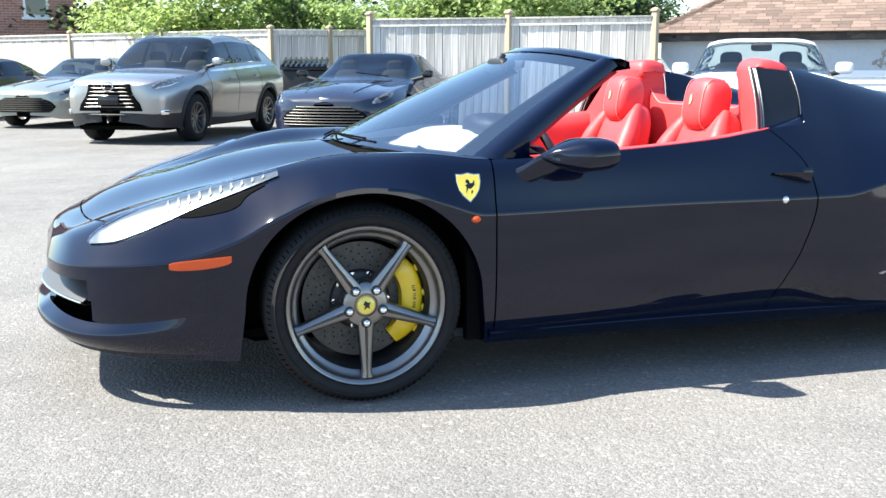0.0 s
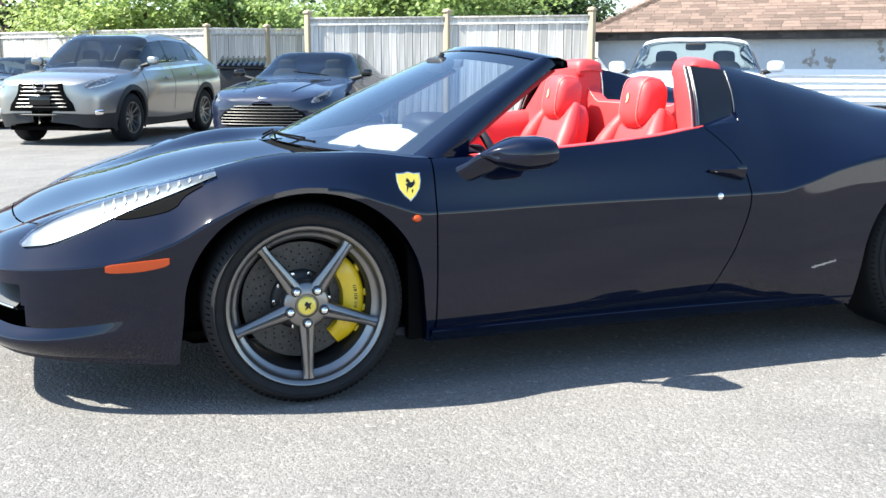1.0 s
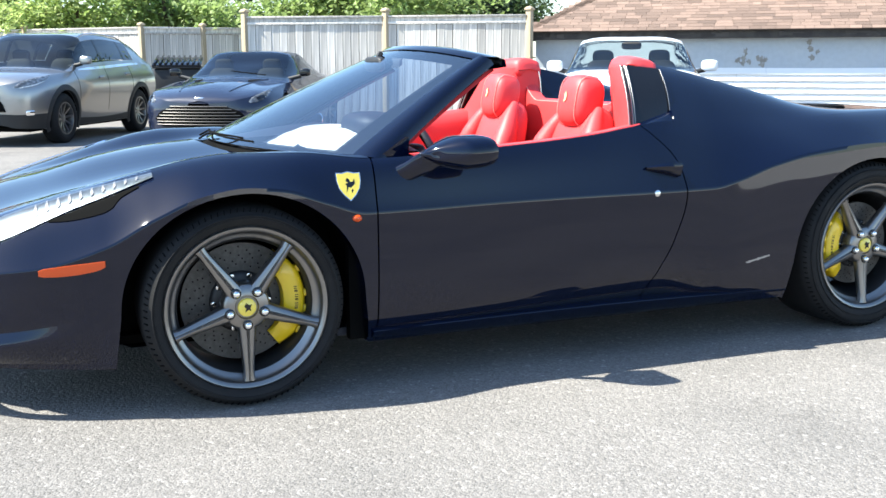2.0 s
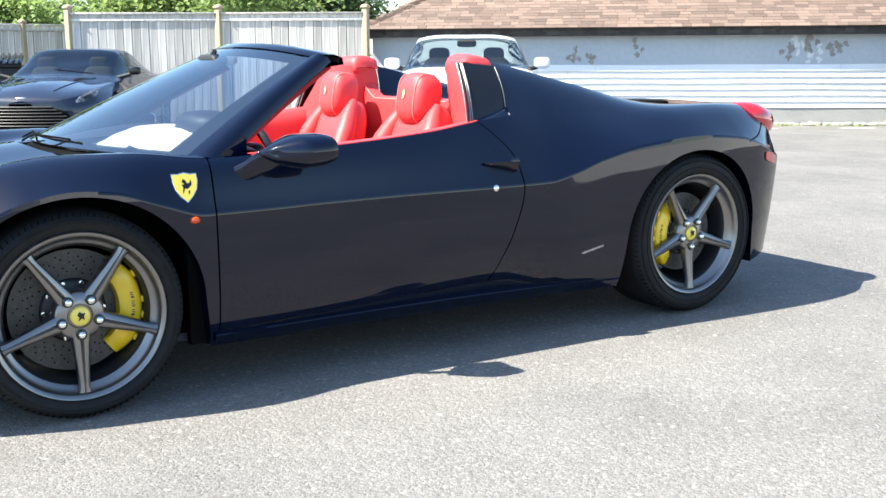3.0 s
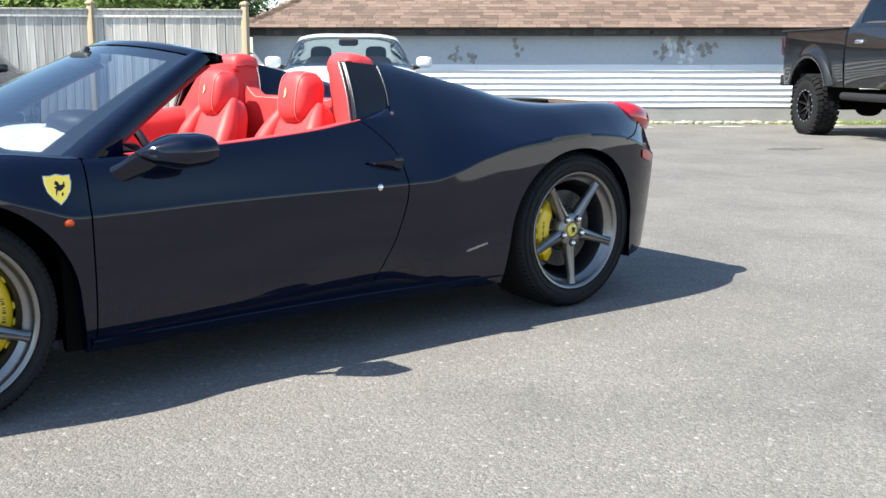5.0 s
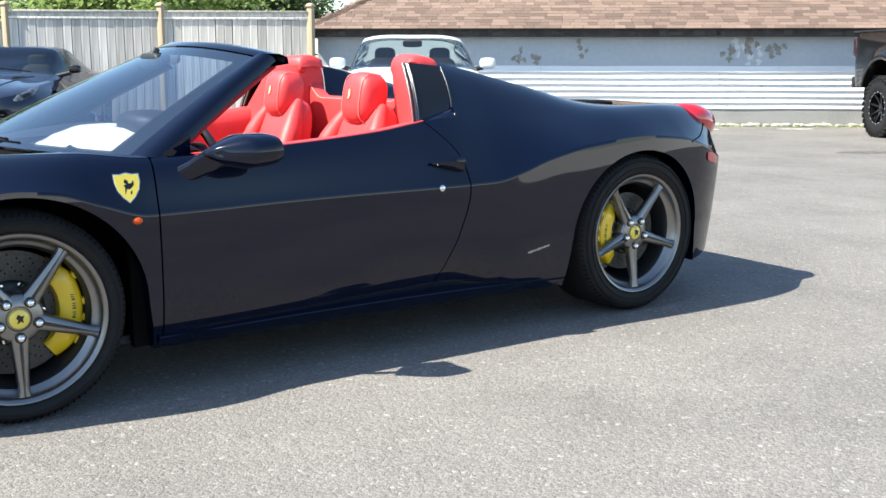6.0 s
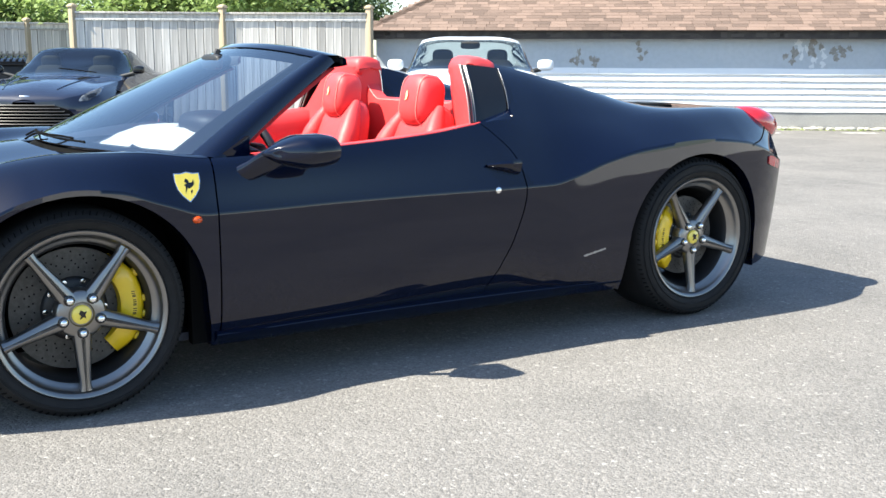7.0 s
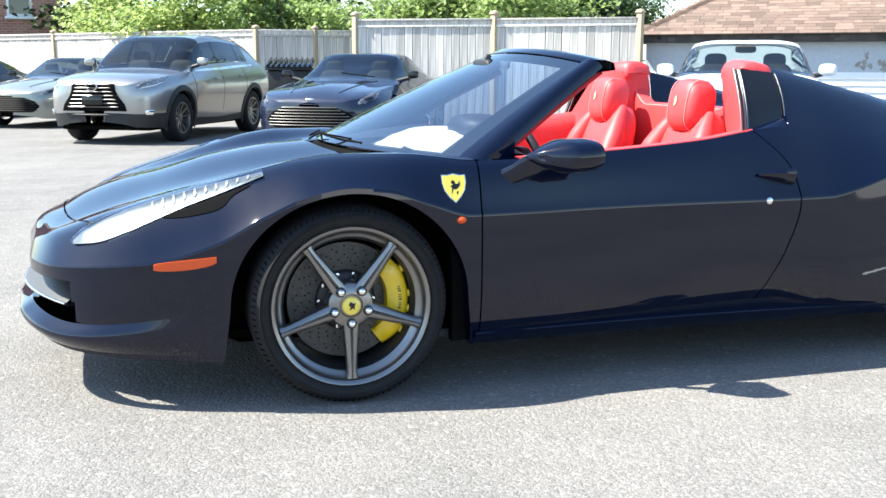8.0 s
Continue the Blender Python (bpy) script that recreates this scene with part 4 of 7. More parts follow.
def seat():
    s = thing("seat_assembly")
    s.name = "seat"
    bm = bmesh.new()
    add_super(bm, (-0.12, 0, 0.40), (0.27, 0.24, 0.09), 0.5, 0.4)
    part("cushion", bm, red_leather, s)
    lean = pose(0, 0, 0, 0, 17, 0)
    bm = bmesh.new()
    add_super(bm, (0.175, 0, 0.655), (0.075, 0.195, 0.305), 0.6, 0.6, lean)
    add_super(bm, (0.25, 0, 0.84), (0.05, 0.105, 0.11), 0.7, 0.6, lean)
    part("backrest", bm, red_leather, s)
    for sd in (-1, 1):
        bm = bmesh.new()
        add_tube(bm, spline([(0.03, sd * 0.205, 0.46), (0.075, sd * 0.215, 0.62), (0.15, sd * 0.185, 0.78), (0.20, sd * 0.145, 0.88), (0.235, sd * 0.118, 0.935)], 8), [0.052] * 16 + [0.052 - 0.0022 * k for k in range(17)], 14)
        part("bolster", bm, red_leather, s)
    bm = bmesh.new()
    add_super(bm, (0.215, 0, 0.962), (0.074, 0.102, 0.112), 0.66, 0.62, pose(0, 0, 0, 0, 10, 0))
    rest = part("headrest", bm, red_leather, s)
    for sd in (-1, 1):
        bm = bmesh.new()
        ring = []
        for k in range(26):
            a = radians(-100 + 200 * k / 25)
            c, sn = math.cos(a), math.sin(a)
            # the seam follows the cushion's outline on the plane of its side
            q = Vector((-0.0735 * math.copysign(abs(c) ** 0.62, c) * 0.92, sd * 0.070, 0.113 * math.copysign(abs(sn) ** 0.62, sn) * 0.93))
            ring.append(Vector((0.215, 0, 0.962)) + pose(0, 0, 0, 0, 10, 0).to_3x3() @ q)
        add_tube(bm, ring, 0.0017, 5)
        part("seam", bm, pale_stitch, rest)
    bm = bmesh.new()
    add_prism(bm, [(0.0, 0.022), (0.009, 0.009), (0.006, -0.008), (0.010, -0.021), (-0.003, -0.016), (-0.009, 0.0), (-0.005, 0.013)], 0.002,
              m=Matrix.Translation((0.1415, 0.0, 0.985)) @ pose(0, 0, 0, 0, 10, 0) @ Matrix(((0, 0, -1, 0), (1, 0, 0, 0), (0, 1, 0, 0), (0, 0, 0, 1))))
    part("crest", bm, crest_thread, rest)
    return s


driver_seat = seat()
driver_seat.parent = sports_car
driver_seat.matrix_basis = pose(0.02, -0.38, 0.0)
other = copy_thing(driver_seat, pose(0.02, 0.38, 0.0))

# bulkhead, hoop posts with their caps, side panes
bm = bmesh.new()
rows = []
for k in range(41):
    y = -0.45 + 0.90 * k / 40
    up = 0.956 + 0.085 * max(0.0, (abs(y) - 0.32) / 0.13) ** 1.6
    rows.append([(0.44, y, 0.2), (0.41, y, 0.6), (0.395, y, up - 0.05), (0.40, y, up - 0.012), (0.425, y, up), (0.46, y, up - 0.004), (0.475, y, up - 0.07)])
add_grid(bm, rows)
bulkhead = part("bulkhead", bm, red_leather, sports_car, "red leather bulkhead behind the seats")
bm = bmesh.new()
add_tube(bm, [(0.4035, -0.44 + 0.88 * k / 40, 0.9445 + 0.085 * max(0.0, (abs(-0.44 + 0.88 * k / 40) - 0.32) / 0.13) ** 1.6) for k in range(41)], 0.0022, 6)
part("seam", bm, pale_stitch, bulkhead)
for sd in (-1, 1):
    # the post: outer edge follows the door opening, inner flank runs back
    bm = bmesh.new()
    rows = []
    for k in range(15):
        t = k / 14
        z = 1.10 - 0.50 * t
        o = Vector((0.285 - 0.165 * t, 0.638 + 0.32 * min(t, 0.46) + 0.02 * t, z))
        i = Vector((0.335 + 0.05 * t, 0.425, z))
        r = [o + Vector((0.10, -0.06, 0)), o + Vector((0.02, 0.0, 0)), o + Vector((0.002, -0.006, 0)), o.lerp(i, 0.12), o.lerp(i, 0.5) - Vector((0.012, 0, 0)), o.lerp(i, 0.9), i + Vector((0.004, 0.006, 0)), i + Vector((0.02, 0, 0)), Vector((0.48, 0.43, z))]
        rows.append([(q.x, sd * q.y, q.z) for q in r])
    add_grid(bm, rows, flip=sd > 0)
    post = part("hoop_post", bm, red_leather, sports_car, "red leather roll hoop post")
    bm = bmesh.new()
    rows = []
    for k in range(21):
        u = -1 + 2 * k / 20
        size = (1 - abs(u) ** 7) ** 0.5 if abs(u) < 1 else 0.0
        y = 0.53 + 0.118 * u
        xf, zt = 0.322 - 0.030 * u, 1.112 + 0.036 * size - 0.006 * u
        xr = 0.452 - 0.022 * u
        flap = 1.056 + 0.03 * max(0.0, (u - 0.45) / 0.55) ** 2 + 0.012 * (1 - size)
        zs = 1.092 - 0.004 * u
        prof = [(xf + 0.014, flap), (xf - 0.002, flap + 0.004), (xf - 0.010, flap + 0.022), (xf - 0.008, zt - 0.034), (xf + 0.004, zt - 0.012), (xf + 0.03, zt - 0.001), (xf + 0.07, zt), (xr - 0.02, zt - 0.010), (xr - 0.003, zt - 0.018),
                (xr, zt - 0.030), (xr - 0.004, zs - 0.012), (xf + 0.060, zs), (xf + 0.036, zs - 0.010), (xf + 0.026, flap + 0.02)]
        c = Vector((sum(p[0] for p in prof) / 14, sum(p[1] for p in prof) / 14))
        f = 0.93 + 0.07 * size
        rows.append([(c.x + (p[0] - c.x) * f, sd * y, c.y + (p[1] - c.y) * f) for p in prof])
    g = add_grid(bm, rows, wrap=True, flip=sd > 0)
    bm.faces.new(bm.verts[:14])
    bm.faces.new(bm.verts[-14:])
    bmesh.ops.recalc_face_normals(bm, faces=bm.faces[:])
    part("hoop_cap", bm, red_leather, post, "padded red leather cap")
    bm = bmesh.new()
    add_tube(bm, [(0.484, sd * 0.428, 0.965), (0.478, sd * 0.43, 1.04), (0.462, sd * 0.432, 1.118)], 0.005, 8)
    part("inner_strip", bm, silver_metal, post)
    # black side pane between post and body, with bright strips
    bm = bmesh.new()
    a, b, c, d = [Vector((x, sd * y, z)) for x, y, z in ((0.215, 0.806, 0.885), (0.405, 0.772, 0.934), (0.420, 0.668, 1.100), (0.256, 0.664, 1.116))]

    def pane_at(s, t):
        return a.lerp(b, s).lerp(d.lerp(c, s), t) + Vector((0, sd * 0.014 * math.sin(math.pi * t), 0))
    add_grid(bm, [[pane_at(s / 6, t / 8) for s in range(7)] for t in range(9)], flip=sd < 0)
    under = bmesh.new()
    rows = []
    for k in range(9):
        q, w = pane_at(k / 8, 0), sport(a.x + (0.432 - a.x) * k / 8, 3.0)
        rows.append([q - Vector((0, sd * 0.01, 0)), q + Vector((0, sd * 0.004, 0)), q.lerp(Vector((w.x, sd * w.y, w.z)), 0.5) + Vector((0, sd * 0.004, 0)), Vector((w.x, sd * (w.y + 0.001), w.z - 0.004))])
    add_grid(under, rows, flip=sd > 0)
    part("pane_surround", under, navy_paint, sports_car)
    pane = part("side_pane", bm, gloss_black, sports_car)
    for s, r, m in ((-0.11, 0.0030, gunmetal), (-0.055, 0.0045, gloss_black), (0.0, 0.0030, gunmetal), (0.05, 0.0026, gunmetal), (1.0, 0.0018, gunmetal)):
        bm = bmesh.new()
        add_tube(bm, [pane_at(s, 0.02 + 0.96 * t / 10) + Vector((0, sd * 0.005, 0)) for t in range(11)], r, 8)
        part("edge_strip", bm, m, pane)

for name, keys in (("paper_sheet", [(-1.128, -0.361), (-1.041, -0.173), (-0.892, 0.045), (-0.75, 0.117), (-0.683, 0.001), (-0.857, -0.316), (-0.965, -0.381), (-1.072, -0.478), (-1.115, -0.427)]),
                   ("paper_sheet", [(-1.0, -0.407), (-0.891, -0.355), (-0.76, -0.2), (-0.70, -0.24), (-0.705, -0.40), (-0.755, -0.49), (-0.833, -0.581), (-0.916, -0.641), (-0.962, -0.622), (-0.99, -0.543)])):
    bm = bmesh.new()
    mid = Vector((sum(k[0] for k in keys) / len(keys), sum(k[1] for k in keys) / len(keys), 0))
    ring = spline([(x, y, 0) for x, y in keys], 5, closed=True)
    rows = [[Vector((q.x, q.y, dash_top(q.x, q.y) + 0.006 + 0.002 * math.sin(q.x * 30 + q.y * 17))) for q in [mid.lerp(p, f) for p in ring]] for f in (0.0, 0.35, 0.7, 1.0)]
    add_grid(bm, rows, wrap=True)
    bmesh.ops.remove_doubles(bm, verts=bm.verts[:], dist=0.001)
    sheet = part(name, bm, paper)
    tagged(sheet, "loose white paper sheet lying on the dashboard", "paper", "papers on the dashboard")


# wheels
def car_wheel(radius, width, rim_r, dish, disc_in, disc_r, caliper_turn):
    """A wheel standing at its hub: outer face towards -y, five spokes, one pointing down."""
    w = thing("wheel_assembly")
    w.name = "wheel"
    bm = bmesh.new()
    h = width / 2
    prof = [(rim_r - 0.006, -h + 0.010), (rim_r + 0.004, -h - 0.002), (rim_r + 0.020, -h - 0.010), (rim_r + 0.5 * (radius - rim_r), -h - 0.014), (radius - 0.022, -h - 0.004), (radius - 0.008, -h + 0.012), (radius - 0.001, -h + 0.032), (radius, 0.0),
            (radius - 0.001, h - 0.032), (radius - 0.008, h - 0.012), (radius - 0.025, h + 0.004), (rim_r + 0.02, h + 0.01), (rim_r - 0.006, h - 0.01)]
    add_lathe(bm, prof, 72)
    tyre = part("tyre", bm, rubber, w)
    # fine cuts round the shoulder, dark and nearly flush
    bm = bmesh.new()
    for k in range(96):
        m = Matrix.Rotation(math.tau * k / 96, 4, "Y") @ Matrix.Translation((0, -h + 0.010, radius - 0.0105))
        add_box(bm, (-0.0014, -0.004, -0.012), (0.0014, 0.010, 0.0035), 0, m @ pose(0, 0, 0, -52, 0, 0) @ pose(0, 0, 0, 0, 14, 0))
    tagged(part("shoulder_cut_ring", bm, matt_black, tyre), kind="stuff")
    bm = bmesh.new()
    for rr in (rim_r + 0.026, radius - 0.030):
        add_lathe(bm, [(rr - 0.0022, -h - 0.008), (rr - 0.001, -h - 0.0155), (rr + 0.001, -h - 0.0155), (rr + 0.0022, -h - 0.008)], 72)
    part("sidewall_rib", bm, rubber, tyre)
    bm = bmesh.new()
    add_lathe(bm, [(rim_r, -h + 0.014), (rim_r, -h - 0.001), (rim_r - 0.005, -h - 0.006), (rim_r - 0.016, -h - 0.003), (rim_r - 0.020, -h + 0.006), (rim_r - 0.028, -h + 0.030), (rim_r - 0.036, -h + 0.033), (rim_r - 0.044, -h + 0.040)], 96)
    rim = part("rim", bm, gunmetal, w)
    bm = bmesh.new()
    add_lathe(bm, [(rim_r - 0.044, -h + 0.040), (rim_r - 0.054, -h + 0.06), (rim_r - 0.05, h - 0.02), (rim_r, h)], 72)
    part("barrel", bm, brake_hat, rim)
    face, mid = -h + 0.006, -h + dish
    for k in range(5):
        a = math.tau * k / 5
        bm = bmesh.new()
        rows = []
        for i in range(11):
            s = i / 10
            r = 0.055 + (rim_r - 0.024 - 0.055) * s
            y = mid + (face - mid) * (s ** 1.5)
            hw = 0.031 - 0.0155 * s ** 0.8 + 0.006 * max(0, (s - 0.88) / 0.12) ** 2
            deep = 0.034 - 0.012 * s
            rows.append([(-hw, y + deep, -r), (-hw * 0.95, y + 0.006, -r), (-hw * 0.70, y, -r), (-hw * 0.22, y - 0.003, -r), (0, y + 0.006 * (1 - s), -r), (hw * 0.22, y - 0.003, -r), (hw * 0.70, y, -r), (hw * 0.95, y + 0.006, -r), (hw, y + deep, -r)])
        add_grid(bm, rows)
        part("spoke", bm, gunmetal, rim, m=Matrix.Rotation(a, 4, "Y"))
    bm = bmesh.new()
    add_lathe(bm, [(0.080, mid + 0.05), (0.079, mid + 0.010), (0.070, mid + 0.001), (0.040, mid - 0.002), (0.036, mid + 0.004), (0.0, mid + 0.004)], 40)
    part("hub", bm, gunmetal, rim)
    bm = bmesh.new()
    add_lathe(bm, [(0.0305, mid + 0.006), (0.0305, mid - 0.004), (0.027, mid - 0.007), (0, mid - 0.009)], 36)
    cap = part("hub_cap", bm, badge_yellow, rim, "yellow hub cap with a plain dark mark")
    for k in range(5):
        a = math.tau * (k + 0.0) / 5
        p = (0.060 * math.sin(a), mid - 0.002, -0.060 * math.cos(a))
        bm = bmesh.new()
        add_lathe(bm, [(0.0175, 0.008), (0.0175, -0.0025), (0.0125, -0.004)], 20, m=Matrix.Translation(p))
        seatring = part("bolt_seat", bm, gloss_black, rim)
        bm = bmesh.new()
        add_lathe(bm, [(0.0125, 0.004), (0.0125, -0.010), (0.0105, -0.015), (0.006, -0.018), (0, -0.019)], 14, m=Matrix.Translation(p))
        part("bolt", bm, chrome, rim)
    bm = bmesh.new()
    add_prism(bm, [(-0.004, 0.016), (0.006, 0.009), (0.014, 0.011), (0.009, 0.0), (0.011, -0.012), (0.003, -0.006), (-0.008, -0.014), (-0.004, -0.002), (-0.011, 0.004)], 0.003, m=Matrix(((1, 0, 0, 0), (0, 0, 1, mid - 0.0115), (0, 1, 0, 0), (0, 0, 0, 1))))
    part("cap_mark", bm, gloss_black, rim)
    # brake
    bm = bmesh.new()
    yb = -h + disc_in
    add_lathe(bm, [(0.105, yb + 0.03), (0.105, yb), (disc_r, yb), (disc_r, yb + 0.032)], 72)
    disc = part("brake_disc", bm, brake_iron, w)
    bm = bmesh.new()
    for k in range(120):
        rr = 0.122 + (disc_r - 0.135) * ((k * 7) % 12) / 11.0
        a = math.tau * k / 120 + 0.03 * (k % 3)
        add_lathe(bm, [(0.0032, 0.0), (0.0, -0.0006)], 6, m=Matrix.Translation((rr * math.cos(a), yb - 0.0008, rr * math.sin(a))))
    tagged(part("drilling_pattern", bm, matt_black, disc), kind="stuff")
    bm = bmesh.new()
    add_lathe(bm, [(0.106, yb + 0.004), (0.104, yb - 0.004), (0.088, yb - 0.012), (0.0, yb - 0.012)], 40)
    hat = part("disc_hat", bm, brake_hat, disc)
    for k in range(10):
        a = math.tau * k / 10
        bm = bmesh.new()
        add_lathe(bm, [(0.008, 0.0), (0.008, -0.006), (0, -0.008)], 8, m=Matrix.Translation((0.093 * math.cos(a), yb - 0.010, 0.093 * math.sin(a))))
        part("disc_bolt", bm, silver_metal, disc)
    bm = bmesh.new()
    rows = []
    for k in range(25):
        a = radians(-52 + 104 * k / 24)
        e = 1 - abs(k - 12) / 12
        r0, r1 = disc_r - 0.064 + 0.006 * (1 - e), disc_r + 0.006 + 0.010 * min(1, e * 2.2)
        yo = yb - 0.020 - 0.022 * min(1, e * 3.0)
        rows.append([(r * math.cos(a), y, r * math.sin(a)) for r, y in ((r0, yb - 0.004), (r0 + 0.004, yo + 0.006), (r0 + 0.016, yo), (r1 - 0.012, yo), (r1 - 0.002, yo + 0.008), (r1, yb + 0.05))])
    add_grid(bm, rows)
    bm.faces.new([v for v in bm.verts[:6]])
    bm.faces.new([v for v in bm.verts[-6:]][::-1])
    turn = pose(0, 0, 0, 0, caliper_turn, 0)
    cal = part("caliper", bm, yellow_paint, w, "bright yellow brake caliper", turn)
    for k, a in enumerate((-30, -10, 4, 28)):
        bm = bmesh.new()
        add_super(bm, ((disc_r + 0.022) * math.cos(radians(a)), yb - 0.02, (disc_r + 0.022) * math.sin(radians(a))), (0.014, 0.016, 0.013), 0.5, 0.5)
        part("caliper_lug", bm, yellow_paint, cal)
    bm = bmesh.new()
    for k in range(7):
        a = radians(-15 + 4.6 * k)
        for q in ((0, 0.004) if k % 2 else (-0.004, 0.003)):
            add_box(bm, (-0.0055, -0.0008, -0.0012), (0.0055, 0.0008, 0.0012), m=Matrix.Translation(((disc_r - 0.016) * math.cos(a), yb - 0.0428, (disc_r - 0.016) * math.sin(a) + q)))
    part("lettering_bars", bm, gloss_black, cal)
    return w


front = car_wheel(0.336, 0.235, 0.2725, 0.016, 0.117, 0.199, 0)
front.parent = sports_car
front.matrix_basis = pose(-1.321, -0.797, 0.336)
right = copy_thing(front, pose(-1.321, 0.797, 0.336, 0, 0, 180))
rear = car_wheel(0.357, 0.295, 0.272, 0.026, 0.092, 0.176, 180)
rear.parent = sports_car
rear.matrix_basis = pose(1.325, -0.80, 0.357)
copy_thing(rear, pose(1.325, 0.80, 0.357, 0, 0, 180))

# ---------------------------------------------------------------- low building
def set_wall(name, bm, mat, label="", m=wall_m, kind="structure", category="wall"):
    ob = part(name, bm, mat, None, "", m, smooth=False)
    return tagged(ob, label, category, kind=kind)


LONG = 24.0
wall_back = set_wall("wall_back", box((0, 0.0, 0.0), (LONG, 0.22, 1.62)), stucco, "grey-blue painted render, peeling in patches")
wall_side = set_wall("wall_side", box((0, 0.22, 0.0), (0.22, 7.0, 1.62)), stucco, "grey-blue painted render")
wall_rear = set_wall("wall_rear", box((0.22, 6.78, 0.0), (LONG, 7.0, 1.62)), stucco, "grey-blue painted render")
wall_end = set_wall("wall_end", box((LONG - 0.22, 0.22, 0.0), (LONG, 6.78, 1.62)), stucco, "grey-blue painted render")
plinth = set_wall("plinth", box((-0.02, -0.035, 0.0), (LONG, -0.003, 0.305)), concrete, "bare grey concrete foot of the wall", category="plinth")
# peeled patches: thin flakes of bare and dark render
random.seed(11)
for cx, cz, n, mat in ((8.08, 1.34, 9, peel_dark), (7.62, 1.36, 8, peel_dark), (7.35, 1.30, 5, peel_dark), (7.8, 1.22, 6, peel_pale), (7.45, 1.40, 6, peel_pale), (3.62, 1.22, 5, peel_dark), (3.9, 1.15, 4, peel_dark), (4.75, 1.33, 5, peel_dark), (9.95, 1.10, 4, peel_dark), (10.6, 1.3, 4, peel_pale), (1.2, 1.42, 4, peel_dark)):
    bm = bmesh.new()
    for k in range(n):
        x, z = cx + random.gauss(0, 0.07), max(1.09, min(1.5, cz + random.gauss(0, 0.08)))
        ring = [(x + random.uniform(0.2, 1.0) * 0.07 * math.cos(a), z + random.uniform(0.2, 1.0) * 0.085 * math.sin(a)) for a in [math.tau * i / 14 for i in range(14)]]
        add_prism(bm, ring, 0.0015 + 0.0011 * k, m=Matrix(((1, 0, 0, 0), (0, 0, -1, -0.001), (0, 1, 0, 0), (0, 0, 0, 1))))
    part("peeled_patch", bm, mat, wall_back)

# fascia, soffit, roof
fascia = set_wall("fascia", box((-0.19, -0.19, 1.55), (LONG, -0.15, 1.69), 0.006), tar_trim, "blackened weathered eave board", category="trim")
set_wall("fascia_side", box((-0.19, -0.15, 1.55), (-0.15, 7.2, 1.69), 0.006), tar_trim, "blackened weathered eave board", category="trim")
set_wall("soffit", box((-0.15, -0.15, 1.62), (LONG, 7.0, 1.65)), tar_trim, "dark underside of the eaves", category="trim")
random.seed(5)
bm = bmesh.new()
for k in range(70):
    x = random.uniform(0, 15)
    add_box(bm, (x, -0.196, 1.56 + random.uniform(0, 0.07)), (x + random.uniform(0.04, 0.22), -0.1895, 1.60 + random.uniform(0.0, 0.07)))
part("flaking", bm, material("old_paint", (0.075, 0.065, 0.058), 0.8), fascia)
SLOPE = 0.558
roof = thing("roof", wall_m, "hipped roof of weathered brown asphalt shingles", "roof", kind="structure")
E0, RUN = -0.24, 3.7
bm = bmesh.new()
e, rz = 1.685, 1.685 + SLOPE * RUN
P = [bm.verts.new(p) for p in ((E0, E0, e), (LONG, E0, e), (LONG, E0 + RUN, rz), (E0 + RUN, E0 + RUN, rz), (E0, E0 + 2 * RUN, e), (LONG, E0 + 2 * RUN, e))]
bm.faces.new((P[0], P[1], P[2], P[3]))
bm.faces.new((P[0], P[3], P[4]))
bm.faces.new((P[3], P[2], P[5], P[4]))
part("roof_deck", bm, shingle_base, roof, smooth=False)

# ---------------------------------------------------------------- board fence
POSTS_HIGH = [(2.08, 14.45), (4.33, 13.25), (6.51, 11.93)]
POSTS_LOW = [(-8.2, 29.1), (-5.92, 26.65), (-3.66, 24.15), (-1.45, 21.7), (0.86, 19.24), (2.18, 19.2), (3.45, 19.18)]
fence = thing("board_fence", pose(0, 0, 0), "weathered grey board fence with tan posts and caps", "fence")


def fence_post(p, h):
    bm = bmesh.new()
    add_box(bm, (-0.05, -0.05, 0), (0.05, 0.05, h - 0.07), 0.004)
    post = part("post", bm, post_wood, fence, "", pose(p[0], p[1], 0, 0, 0, 31))
    bm = bmesh.new()
    add_box(bm, (-0.068, -0.068, h - 0.07), (0.068, 0.068, h - 0.04), 0.004)
    rows = [[(sx * w, sy * w, z) for sx, sy in ((-1, -1), (1, -1), (1, 1), (-1, 1))] for w, z in ((0.058, h - 0.04), (0.045, h - 0.018), (0.004, h))]
    add_grid(bm, rows, wrap=True)
    part("post_cap", bm, post_wood, post)


random.seed(21)
board_mesh = {}


